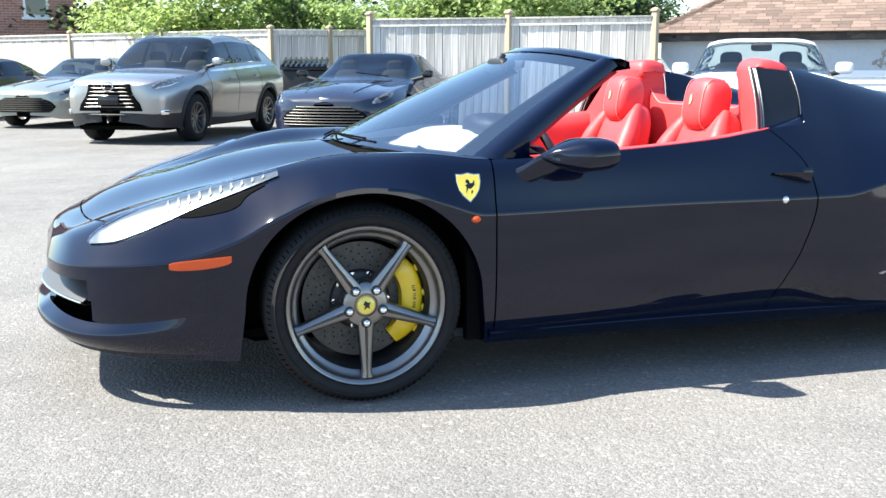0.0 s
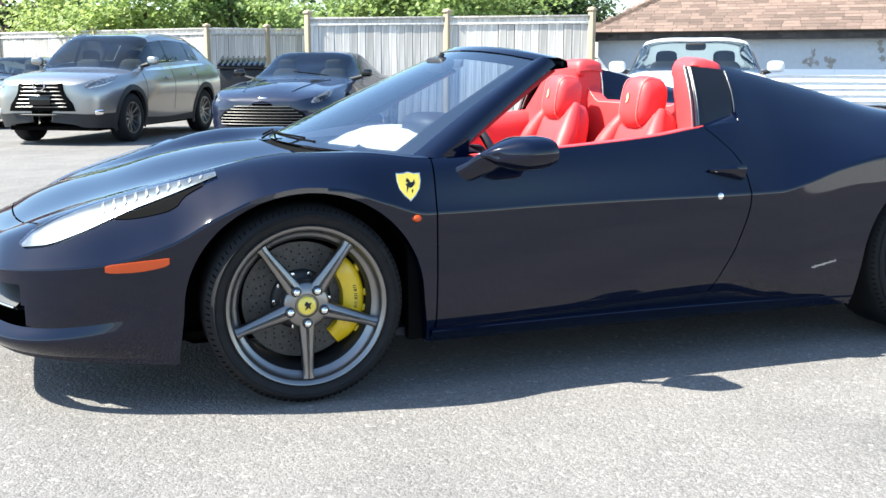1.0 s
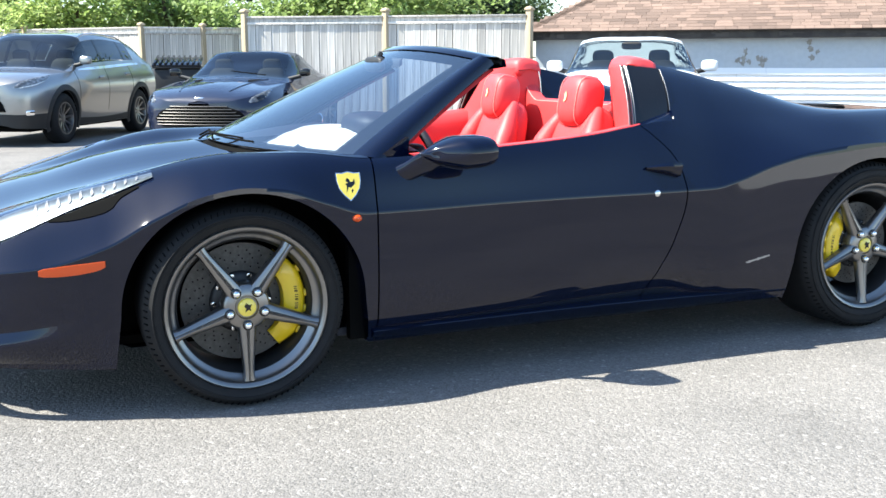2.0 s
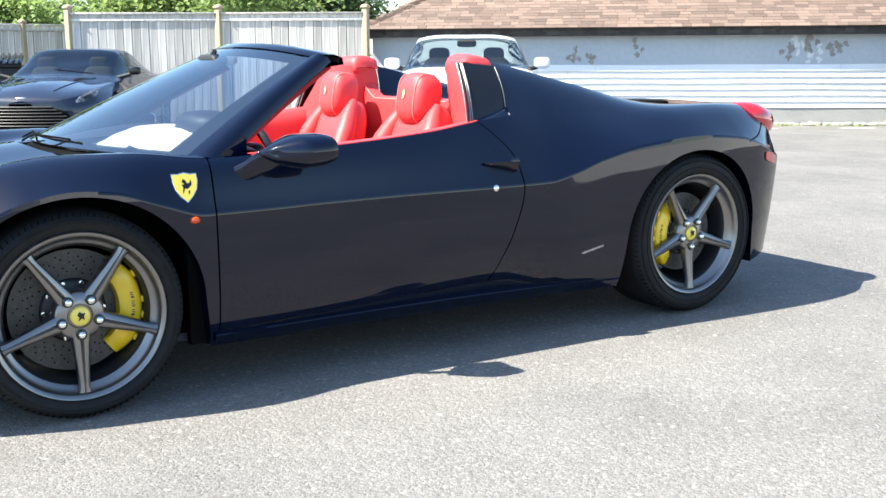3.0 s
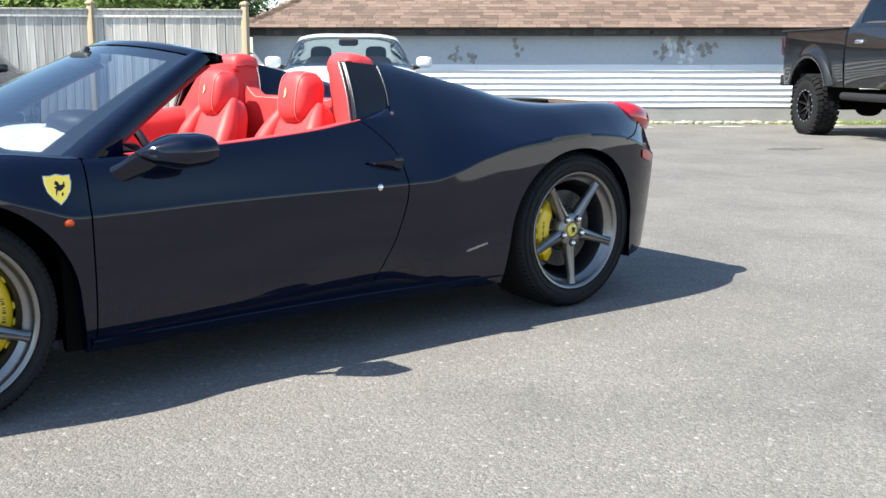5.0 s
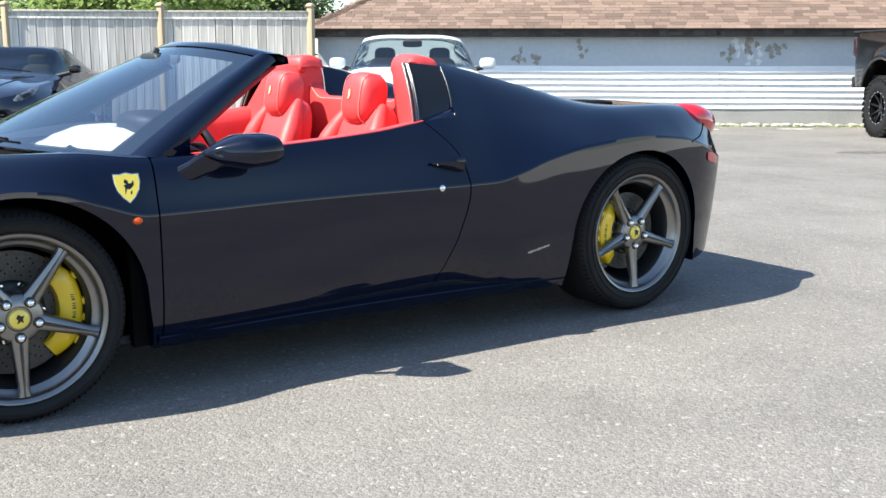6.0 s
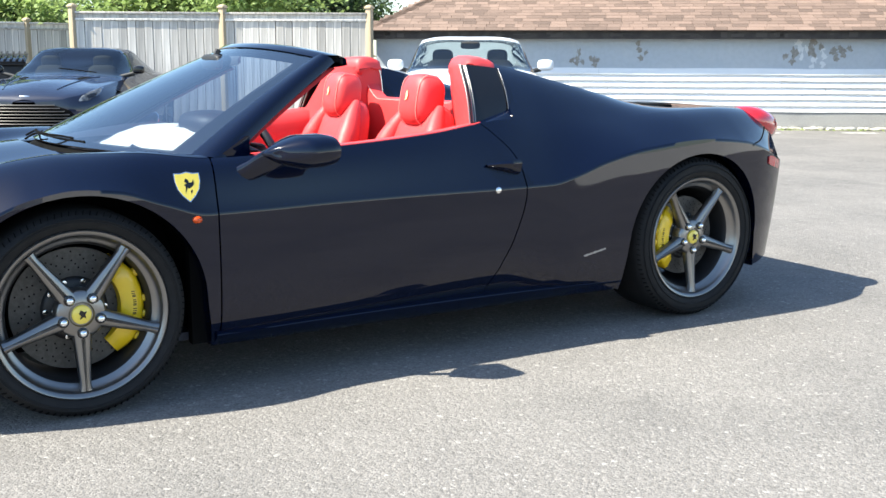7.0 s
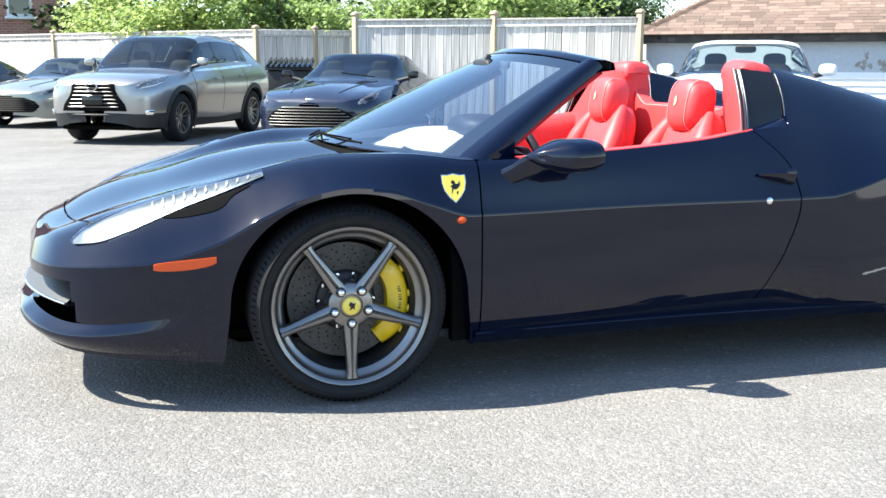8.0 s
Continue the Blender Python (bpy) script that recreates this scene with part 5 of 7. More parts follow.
def fence_run(p, q, top, inset=0.12):
    p, q = Vector((*p, 0)), Vector((*q, 0))
    way = (q - p).normalized()
    m = Matrix(((way.x, -way.y, 0, p.x), (way.y, way.x, 0, p.y), (0, 0, 1, 0), (0, 0, 0, 1)))
    n = (q - p).length
    for z0, z1, y0, y1 in ((top - 0.035, top, -0.045, 0.045), (top - 0.15, top - 0.11, -0.032, 0.02), (0.25, 0.34, 0.012, 0.05)):
        part("rail", box((0.05, y0, z0), (n - 0.05, y1, z1), 0.003), grey_wood, fence, "", m)
    # added sheet in the dark bark colour, so the gaps between boards read dark
    part("dark_backing", box((0.05, 0.012, 0.07), (n - 0.05, 0.018, top - 0.15)), bark, fence, "", m)
    part("top_board", box((0.05, -0.008, top - 0.11), (n - 0.05, 0.010, top - 0.035)), grey_wood, fence, "", m)
    count = max(2, round((n - 0.1) / 0.142))
    w = (n - 0.1) / count
    key = (round(w, 3), top)
    if key not in board_mesh:
        board_mesh[key] = []
        for k in range(3):
            bm = bmesh.new()
            add_box(bm, (-w / 2 + 0.003 + 0.0015 * k, -0.01, 0.06), (w / 2 - 0.003, 0.008, top - 0.15), 0.0025)
            board_mesh[key].append(mesh_of("board", bm, grey_wood, False))
    for k in range(count):
        part("board", random.choice(board_mesh[key]), None, fence, "", m @ pose(0.05 + w * (k + 0.5), random.uniform(-0.003, 0.003), random.uniform(-0.008, 0.004), 0, random.uniform(-0.15, 0.15), random.uniform(-0.3, 0.3)))


for p in POSTS_HIGH:
    fence_post(p, 2.12)
for p in POSTS_LOW:
    fence_post(p, 2.05)
for a, b in zip(POSTS_HIGH, POSTS_HIGH[1:]):
    fence_run(a, b, 1.98)
for a, b in zip(POSTS_LOW, POSTS_LOW[1:]):
    fence_run(a, b, 1.95)

# ---------------------------------------------------------------- brick house beyond the fence
house = thing("brick_house", pose(-4.6, 29.0, 0, 0, 0, 6), "red brick house with a white-framed window beyond the fence", "house")
part("wall", box((-7.0, 0, 0), (0.9, 6, 4.1)), brick, house)
bm = bmesh.new()
P = [bm.verts.new(p) for p in ((-7.2, -0.3, 4.1), (1.55, -0.3, 4.1), (1.55, 6.3, 4.1), (-7.2, 6.3, 4.1), (-7.2, 3, 5.2), (1.55, 3, 5.2))]
for q in ((0, 1, 5, 4), (2, 3, 4, 5), (1, 2, 5), (3, 0, 4), (3, 2, 1, 0)):
    bm.faces.new([P[k] for k in q])
part("roof", bm, shingle_base, house, smooth=False)
win = part("window", box((-0.60, -0.03, 2.58), (0.10, 0.02, 3.7), 0.01), white_paint, house, "white-framed window")
part("pane", box((-0.53, -0.045, 2.66), (0.03, -0.034, 3.1)), window_glass, win)
part("pane", box((-0.53, -0.045, 3.16), (0.03, -0.034, 3.62)), window_glass, win)
part("window_sill", box((-0.66, -0.10, 2.50), (0.16, 0.0, 2.58), 0.01), white_paint, house)


# ---------------------------------------------------------------- trees behind the fence
def tree(x, y, h, spread, seed, leaf, mat, label, low=1.7, count=5200):
    rnd = random.Random(seed)
    t = thing("tree", pose(x, y, 0), label, "tree", "trees behind the fence")
    bm = bmesh.new()
    top = h * 0.8
    lean = (rnd.uniform(-0.3, 0.3), rnd.uniform(-0.3, 0.3))
    line = [Vector((lean[0] * s * s + 0.05 * math.sin(7 * s), lean[1] * s * s, top * s)) for s in [k / 10 for k in range(11)]]
    add_tube(bm, line, [0.17 * (1 - 0.8 * k / 10) * h / 6 for k in range(11)], 10)
    part("trunk", bm, bark, t)
    tips = []
    for k in range(16):
        s = rnd.uniform(0.18, 0.95)
        b = line[min(10, int(s * 10))]
        a, up = rnd.uniform(0, math.tau), rnd.uniform(-0.12, 0.55)
        L = spread * rnd.uniform(0.6, 1.0) * (1.15 - 0.5 * s)
        pts = [b + Vector((math.cos(a) * L * q, math.sin(a) * L * q, up * L * q - 0.35 * q * q * (1 - s))) for q in (0, 0.3, 0.6, 1.0)]
        bm = bmesh.new()
        add_tube(bm, spline(pts, 4), [0.05 * (1 - 0.07 * i) * h / 6 for i in range(13)], 6)
        part("limb", bm, bark, t)
        tips += [(p, L) for p in spline(pts, 4)[4:]]
    verts, faces = [], []
    for k in range(count):
        p, L = rnd.choice(tips)
        c = p + Vector((rnd.gauss(0, 0.30), rnd.gauss(0, 0.30), rnd.gauss(-0.05, 0.28))) * (0.4 + 0.35 * L)
        if c.z < low:
            c.z = low + rnd.uniform(0, 0.7)
        s = leaf * rnd.uniform(0.6, 1.25)
        q = Euler((rnd.uniform(-0.9, 0.9), rnd.uniform(-0.9, 0.9), rnd.uniform(0, math.tau))).to_matrix()
        i = len(verts)
        for v in ((-0.5, 0, 0), (-0.15, 0.28, 0.05), (0.2, 0.22, 0.03), (0.55, 0, -0.08), (0.2, -0.22, 0.03), (-0.15, -0.28, 0.05)):
            verts.append(c + q @ (Vector(v) * s))
        faces += [(i, i + 1, i + 2, i + 3), (i, i + 3, i + 4, i + 5)]
    me = bpy.data.meshes.new("crown")
    me.from_pydata(verts, [], faces)
    me.materials.append(mat)
    part("crown", me, None, t)
    return t


TREES = [(-9.2, 30.5, 8.0, 2.6, 0.16, leaf_green, 1.7), (-1.9, 26.6, 7.4, 2.5, 0.15, leaf_light, 1.85), (-0.2, 22.9, 6.5, 2.4, 0.17, leaf_light, 1.85), (1.9, 21.4, 6.0, 2.1, 0.15, leaf_green, 1.9), (4.6, 17.4, 5.5, 1.9, 0.14, leaf_green, 2.0),
         (6.0, 15.9, 5.5, 1.9, 0.13, leaf_green, 2.0), (7.9, 16.6, 6.5, 1.9, 0.11, leaf_dark, 1.9), (3.2, 24.5, 9.0, 3.2, 0.2, leaf_dark, 1.9), (-2.0, 31.0, 10.0, 4.0, 0.25, leaf_dark, 2.2), (8.6, 22.0, 8.5, 3.0, 0.2, leaf_dark, 2.0)]
for k, (x, y, h, sp, lf, mt, low) in enumerate(TREES):
    tree(x, y, h * 0.68, sp, 40 + k, lf, mt, {leaf_light: "broadleaf tree with sunlit yellow-green leaves", leaf_green: "leafy green tree overhanging the fence", leaf_dark: "dark dense evergreen-looking tree further back"}[mt], low)

# ---------------------------------------------------------------- slatted waste container by the fence
bin_ = thing("waste_container", pose(1.30, 17.2, 0, 0, 0, -14), "black ribbed-lid waste container standing by the fence", "container")
part("body", box((-0.44, -0.36, 0.12), (0.44, 0.36, 1.06), 0.03), black_plastic, bin_)
part("body_rim", box((-0.47, -0.41, 1.06), (0.47, 0.39, 1.10), 0.012), black_plastic, bin_)
slope = Matrix.Translation((0, -0.41, 1.10)) @ pose(0, 0, 0, 11, 0, 0)
lid = part("lid", box((-0.48, 0.0, 0.0), (0.48, 0.82, 0.03), 0.01, slope), gloss_black, bin_, "sloping ribbed black lid")
for k in range(9):
    x = -0.43 + 0.1075 * k
    part("lid_rib", box((x - 0.022, 0.0, 0.031), (x + 0.022, 0.82, 0.075), 0.015, slope), gloss_black, lid)
part("lid_support", box((-0.42, 0.30, 1.10), (0.42, 0.36, 1.215), 0.01), black_plastic, bin_)
for sx in (-0.33, 0.33):
    bm = bmesh.new()
    add_lathe(bm, [(0, -0.03), (0.08, -0.03), (0.08, 0.03), (0, 0.03)], 16, m=pose(sx, -0.25, 0.08))
    part("castor", bm, rubber, bin_)
    bm = bmesh.new()
    add_lathe(bm, [(0, -0.03), (0.08, -0.03), (0.08, 0.03), (0, 0.03)], 16, m=pose(sx, 0.25, 0.08))
    part("castor", bm, rubber, bin_)

# ---------------------------------------------------------------- added unseen pale walls on the open sides, for the paint to reflect
for name, lo, hi, m in (("unseen_wall_south", (-38, -29.9, 0), (-2.7, -29.5, 3.0), Matrix()), ("unseen_wall_west", (-38, -29.5, 0), (-37.6, 24, 1.7), Matrix()),
                        ("unseen_wall_east", (-20, -0.4, 0), (17.4, 0, 1.25), Matrix(((0.628, 0.778, 0, 10), (0.778, -0.628, 0, -14), (0, 0, 1, 0), (0, 0, 0, 1))))):
    tagged(part(name, box(lo, hi), unseen_wall_pale, None, "", m, smooth=False), "added plain pale wall out of view, for reflections in the car paint", "wall", kind="structure")

# ---------------------------------------------------------------- parked cars
def alloy_wheel(radius, width, rim_r, spokes, metal, knobs=0, deep=0.05, bolts=0):
    """A plain road wheel at its hub, outer face towards -y."""
    w = thing("road_wheel")
    w.name = "wheel"
    h = width / 2
    bm = bmesh.new()
    add_lathe(bm, [(rim_r - 0.004, -h + 0.012), (rim_r + 0.012, -h - 0.004), (rim_r + 0.5 * (radius - rim_r), -h - 0.010), (radius - 0.02, -h + 0.004), (radius, -h + 0.03), (radius, h - 0.03), (radius - 0.02, h), (rim_r, h)], 48)
    tyre = part("tyre", bm, rubber, w)
    if knobs:
        bm = bmesh.new()
        for k in range(knobs):
            for row, y in enumerate((-0.42, -0.14, 0.14, 0.42)):
                a = math.tau * (k + 0.5 * (row % 2)) / knobs
                s = math.pi * radius / knobs * 0.72
                add_box(bm, (-s, -width * 0.115, -0.01), (s, width * 0.115, 0.016), m=Matrix.Rotation(a, 4, "Y") @ Matrix.Translation((0, y * width, radius)) @ pose(0, 0, 0, 14 * (1 if y < -0.3 else -1 if y > 0.3 else 0), 0, 14 * (-1) ** row))
            a = math.tau * (k + 0.25) / knobs
            add_box(bm, (-0.014, -0.012, -0.035), (0.014, 0.004, 0.0), m=Matrix.Rotation(a, 4, "Y") @ Matrix.Translation((0, -h + 0.0, radius - 0.012)))
        part("tread", bm, rubber, tyre)
    bm = bmesh.new()
    add_lathe(bm, [(rim_r, -h + 0.012), (rim_r, -h), (rim_r - 0.015, -h), (rim_r - 0.02, -h + 0.02), (rim_r - 0.03, -h + deep + 0.03), (rim_r - 0.03, h)], 48)
    rim = part("rim", bm, metal, w)
    y0 = -h + deep
    for k in range(spokes):
        bm = bmesh.new()
        rows = []
        for s in (0, 0.3, 0.6, 1.0):
            r = 0.04 + (rim_r - 0.055) * s
            hw = 0.022 - 0.006 * s if spokes > 6 else 0.034 - 0.008 * s
            y = y0 - (deep - 0.012) * s ** 1.5
            rows.append([(-hw, y + 0.03, -r), (-hw * 0.7, y, -r), (hw * 0.7, y, -r), (hw, y + 0.03, -r)])
        add_grid(bm, rows)
        part("spoke", bm, metal, rim, m=Matrix.Rotation(math.tau * (k + 0.3) / spokes, 4, "Y"))
    bm = bmesh.new()
    add_lathe(bm, [(0.06, y0 + 0.02), (0.058, y0 - 0.004), (0.03, y0 - 0.010), (0, y0 - 0.012)], 24)
    part("hub", bm, metal, rim)
    for k in range(bolts):
        a = math.tau * k / bolts
        bm = bmesh.new()
        add_super(bm, ((rim_r - 0.008) * math.cos(a), -h - 0.002, (rim_r - 0.008) * math.sin(a)), (0.012, 0.008, 0.012), 1, 1, nu=8, nv=5)
        part("bolt", bm, chrome, rim)
    bm = bmesh.new()
    add_lathe(bm, [(0.0, y0 + 0.05), (rim_r - 0.07, y0 + 0.05)], 40)
    part("brake_disc", bm, brake_iron, w)
    return w


def road_car(name, label, at, guides, paint, wheel, axles, track, arch, spans, group, arch_trim=None, pillar=None, seats=True, rows_x=90, glass_v=(3.10, 3.88), tail=(0, 0)):
    """A car from guide lines. spans: nose x, windscreen foot, header, side glass ends, rear screen top and foot, tail x."""
    car = thing(name, at, label, "car", group)
    surf = make_surface(guides, {3: 0.75, 4: 0.5})
    nose, foot, header, g0, g1, back_top, back_foot, end = spans
    arches = [(x, wheel_r, wheel_r + arch, 0.08) for x, wheel_r in axles]
    xs = stations(nose, nose + 0.35, 12, 0.8) + stations(nose + 0.35, end - 0.3, rows_x)[1:] + stations(end - 0.3, end, 10, -0.8)[1:]
    part("body", shell_panel(surf, xs, [k / 8 for k in range(25)], 0, arches, 0.01), paint, car)
    part("hood", shell_panel(surf, [x for x in xs if x < foot] + [foot], [3 + k / 6 for k in range(13)], 0, flange=0), paint, car)

    def glazed(c, v):
        if header - 0.02 > c.x > foot + 0.02 and v > 3.42:
            return True
        if back_top + 0.02 < c.x < back_foot - 0.02 and v > 3.5:
            return True
        return g0 < c.x < g1 and glass_v[0] < v < glass_v[1]
    cab = stations(foot, end - 0.3, 80) + stations(end - 0.3, end, 10, -0.8)[1:]
    vs = [3.0, 3.05, glass_v[0]] + [glass_v[0] + (3.42 - glass_v[0]) * k / 4 for k in range(1, 5)] + [3.5, 3.6, 3.7, 3.8, glass_v[1], 4.0] + [4 + k / 6 for k in range(1, 7)]
    part("cabin", shell_panel(surf, cab, vs, 0, flange=0.012, skip=glazed), paint, car)
    part("windscreen", shell_panel(surf, stations(foot + 0.015, header - 0.015, 14), [3.42 + 1.58 * k / 12 for k in range(13)], 0, flange=0), tinted, car).visible_shadow = False
    if back_foot > back_top:
        part("rear_window", shell_panel(surf, stations(back_top, back_foot, 10), [3.5 + 1.5 * k / 10 for k in range(11)], 0, flange=0), dark_glass, car).visible_shadow = False
    for sd in (-1, 1):
        cuts = [g0] + list(pillar or ()) + [g1]
        for a, b in zip(cuts, cuts[1:]):
            part("side_window", shell_panel(surf, stations(a + 0.012, b - 0.012, 12), [glass_v[0] + 0.01 + (glass_v[1] - glass_v[0] - 0.02) * k / 6 for k in range(7)], sd, flange=0), dark_glass, car).visible_shadow = False
        for p in pillar or ():
            part("pillar", strip(surf, [(p - 0.03, glass_v[0], glass_v[1]), (p + 0.03, glass_v[0], glass_v[1])], sd, 0.003, 3, 6), gloss_black, car)
    for x, r in axles:
        for sd in (-1, 1):
            bm = bmesh.new()
            arc = [radians(-15 + 210 * k / 24) for k in range(25)]
            R = r + arch
            add_grid(bm, [[(x + R * math.cos(a), sd * y, r + R * math.sin(a)) for a in arc] for y in (track + wheel["w"] / 2 - 0.03, 0.4)])
            part("wheel_housing", bm, matt_black, car)
            if arch_trim:
                bm = bmesh.new()
                rows = []
                for a in [radians(-22 + 224 * k / 36) for k in range(37)]:
                    row = []
                    for dr, o in ((-0.012, -0.03), (-0.006, 0.012), (0.045, 0.014), (0.075, 0.004)):
                        px, pz = x + (R + dr) * math.cos(a), r + (R + dr) * math.sin(a)
                        q, _ = side_point(surf, px, max(0.2, pz), sd, 0.0, 2.6)
                        row.append((px, q.y + sd * o, pz))
                    rows.append(row)
                add_grid(bm, rows)
                part("arch_trim", bm, arch_trim, car)
    src = wheel["make"]()
    src.parent = car
    first = True
    for x, r in axles:
        for sd in (-1, 1):
            m = pose(x, sd * track, r, 0, 0, 0 if sd < 0 else 180)
            if first:
                src.matrix_basis = m
                first = False
            else:
                copy_thing(src, m)
    bm = bmesh.new()
    add_box(bm, (nose + 0.3, -track + 0.1, 0.2), (end - 0.25, track - 0.1, 0.26))
    part("underbody", bm, matt_black, car)
    if seats:
        z0 = surf(0, 3).z
        for sx in (-0.25,):
            for sy in (-0.37, 0.37):
                bm = bmesh.new()
                add_super(bm, (sx, sy, z0 - 0.15), (0.10, 0.23, 0.32), 0.5, 0.5, pose(0, 0, 0, 0, 14, 0))
                add_super(bm, (sx + 0.08, sy, z0 + 0.20), (0.06, 0.14, 0.10), 0.6, 0.6)
                part("seat", bm, dark_seat, car)
        bm = bmesh.new()
        add_box(bm, (foot + 0.1, -0.72, z0 - 0.2), (foot + 0.62, 0.72, z0 - 0.03), 0.05)
        part("dashboard", bm, dark_seat, car)
        bm = bmesh.new()
        add_box(bm, (foot + 0.5, -0.8, z0 - 0.6), (end - 0.5, 0.8, z0 - 0.5))
        part("cabin_floor", bm, dark_seat, car)
    return car, surf


def side_mirror(car, x, y, z, sd, paint, size=1.0):
    bm = bmesh.new()
    add_super(bm, (x, sd * y, z), (0.075 * size, 0.125 * size, 0.085 * size), 0.6, 0.6, pose(0, 0, 0, 0, 0, sd * 8))
    mr = part("mirror", bm, paint, car)
    bm = bmesh.new()
    add_tube(bm, [(x - 0.02, sd * (y - 0.26), z - 0.10), (x, sd * (y - 0.06), z - 0.05)], 0.03, 8)
    part("mirror_arm", bm, black_plastic, mr)


def spot(car, surf, name, mat, x, z, size, sd, out=0.004, label="", hi=3.0):
    bm = bmesh.new()
    c, n = side_point(surf, x, z, sd, out, hi)
    add_super(bm, (0, 0, 0), size, 0.5, 0.6, None, 16, 10)
    bmesh.ops.transform(bm, matrix=Matrix.Translation(c) @ n.to_track_quat("Y", "Z").to_matrix().to_4x4(), verts=bm.verts[:])
    return part(name, bm, mat, car, label)


# silver-grey crossover
SUV = [
    ([(-2.30, 0.10), (-2.25, 0.50), (-2.1, 0.72), (-1.8, 0.83), (-1.33, 0.86), (1.33, 0.86), (2.1, 0.80), (2.34, 0.6)], [(-2.30, 0.34), (-2.2, 0.26), (-1.8, 0.24), (1.8, 0.26), (2.34, 0.36)]),
    ([(-2.30, 0.12), (-2.25, 0.56), (-2.1, 0.78), (-1.8, 0.885), (-1.33, 0.915), (0, 0.90), (1.33, 0.915), (2.1, 0.86), (2.34, 0.66)], [(-2.30, 0.52), (-1.8, 0.55), (0, 0.50), (2.34, 0.6)]),
    ([(-2.30, 0.12), (-2.25, 0.55), (-2.1, 0.76), (-1.8, 0.87), (-1.33, 0.905), (0, 0.92), (1.33, 0.92), (2.1, 0.87), (2.34, 0.64)], [(-2.30, 0.74), (-2.1, 0.80), (-1.33, 0.88), (0, 0.90), (1.33, 0.95), (2.34, 0.95)]),
    ([(-2.30, 0.10), (-2.25, 0.50), (-2.1, 0.68), (-1.8, 0.78), (-1.33, 0.82), (-0.95, 0.84), (0, 0.86), (1.33, 0.84), (2.1, 0.78), (2.34, 0.55)], [(-2.30, 0.84), (-2.1, 0.92), (-1.8, 0.97), (-1.33, 1.01), (-0.95, 1.04), (0, 1.07), (1.33, 1.13), (2.1, 1.15), (2.34, 1.05)]),
    ([(-2.30, 0.05), (-2.25, 0.30), (-2.1, 0.46), (-1.8, 0.60), (-1.1, 0.72), (-0.7, 0.70), (-0.25, 0.64), (0.5, 0.62), (1.5, 0.60), (2.0, 0.62), (2.34, 0.45)], [(-2.30, 0.87), (-2.1, 0.96), (-1.8, 1.01), (-1.1, 1.06), (-0.7, 1.32), (-0.25, 1.555), (0.4, 1.595), (1.2, 1.55), (1.7, 1.44), (2.1, 1.24), (2.34, 1.06)]),
    ([(-2.30, 0.0), (2.34, 0.0)], [(-2.30, 0.88), (-2.1, 0.98), (-1.8, 1.035), (-1.15, 1.09), (-0.7, 1.36), (-0.25, 1.60), (0.4, 1.645), (1.2, 1.605), (1.7, 1.50), (2.1, 1.29), (2.34, 1.08)]),
]
crossover, cs = road_car("crossover", "silver-grey compact crossover parked on the asphalt", pose(-1.29, 13.47, 0, 0, 0, 60), SUV, silver_paint,
                         {"w": 0.225, "make": lambda: alloy_wheel(0.362, 0.225, 0.236, 10, gunmetal)}, ((-1.33, 0.362), (1.33, 0.362)), 0.79, 0.055,
                         (-2.295, -1.12, -0.28, -0.72, 1.36, 1.72, 2.2, 2.335), "cars parked along the fence", black_plastic, (0.12, 1.0), glass_v=(3.20, 3.86))
side_mirror(crossover, -0.74, 0.97, 1.20, -1, silver_paint, 0.74)
side_mirror(crossover, -0.74, 0.97, 1.20, 1, silver_paint, 0.74)
# hourglass grille, set in the nose
bm = bmesh.new()
GR = [(-0.33, 0.92), (0.33, 0.92), (0.345, 0.82), (0.38, 0.74), (0.47, 0.62), (0.50, 0.52), (-0.50, 0.52), (-0.47, 0.62), (-0.38, 0.74), (-0.345, 0.82)]
front_m = Matrix(((0, 0, -1, -2.235), (1, 0, 0, 0), (0, 1, 0, 0), (0, 0, 0, 1)))
add_prism(bm, [(x, z * 0.98 - 0.02) for x, z in GR], 0.075, m=front_m, bevel=0.012)
grille = part("grille", bm, matt_black, crossover)
for k, (z, w) in enumerate(((0.87, 0.31), (0.82, 0.325), (0.765, 0.345), (0.71, 0.375), (0.655, 0.41), (0.60, 0.44), (0.55, 0.46))):
    bm = bmesh.new()
    add_tube(bm, [(-2.318 + 0.02 * (abs(s) ** 2), w * s, z) for s in (-1, -0.6, 0, 0.6, 1)], 0.009, 6)
    part("grille_bar", bm, gunmetal, grille)
bm = bmesh.new()
add_tube(bm, [(-2.335, 0.085 * math.cos(a), 0.84 + 0.06 * math.sin(a)) for a in [math.tau * k / 24 for k in range(24)]], 0.009, 6, closed=True)
part("emblem", bm, chrome, grille, "plain bright oval ring")
bm = bmesh.new()
add_box(bm, (-2.345, -0.165, 0.58), (-2.325, 0.165, 0.70), 0.006)
plate = part("front_plate", bm, gloss_black, crossover, "blank dark plate holder")
part("bumper_lower", shell_panel(cs, stations(-2.294, -1.80, 18, 0.8), [k / 10 for k in range(8)], 0, flange=0.0), black_plastic, crossover).scale = (1.004, 1.004, 1)
bm = bmesh.new()
add_tube(bm, [(-2.325 + 0.30 * abs(s) ** 2.5, 0.80 * s, 0.435) for s in [k / 8 for k in range(-8, 9)]], 0.014, 6)
part("bumper_trim", bm, black_plastic, crossover)
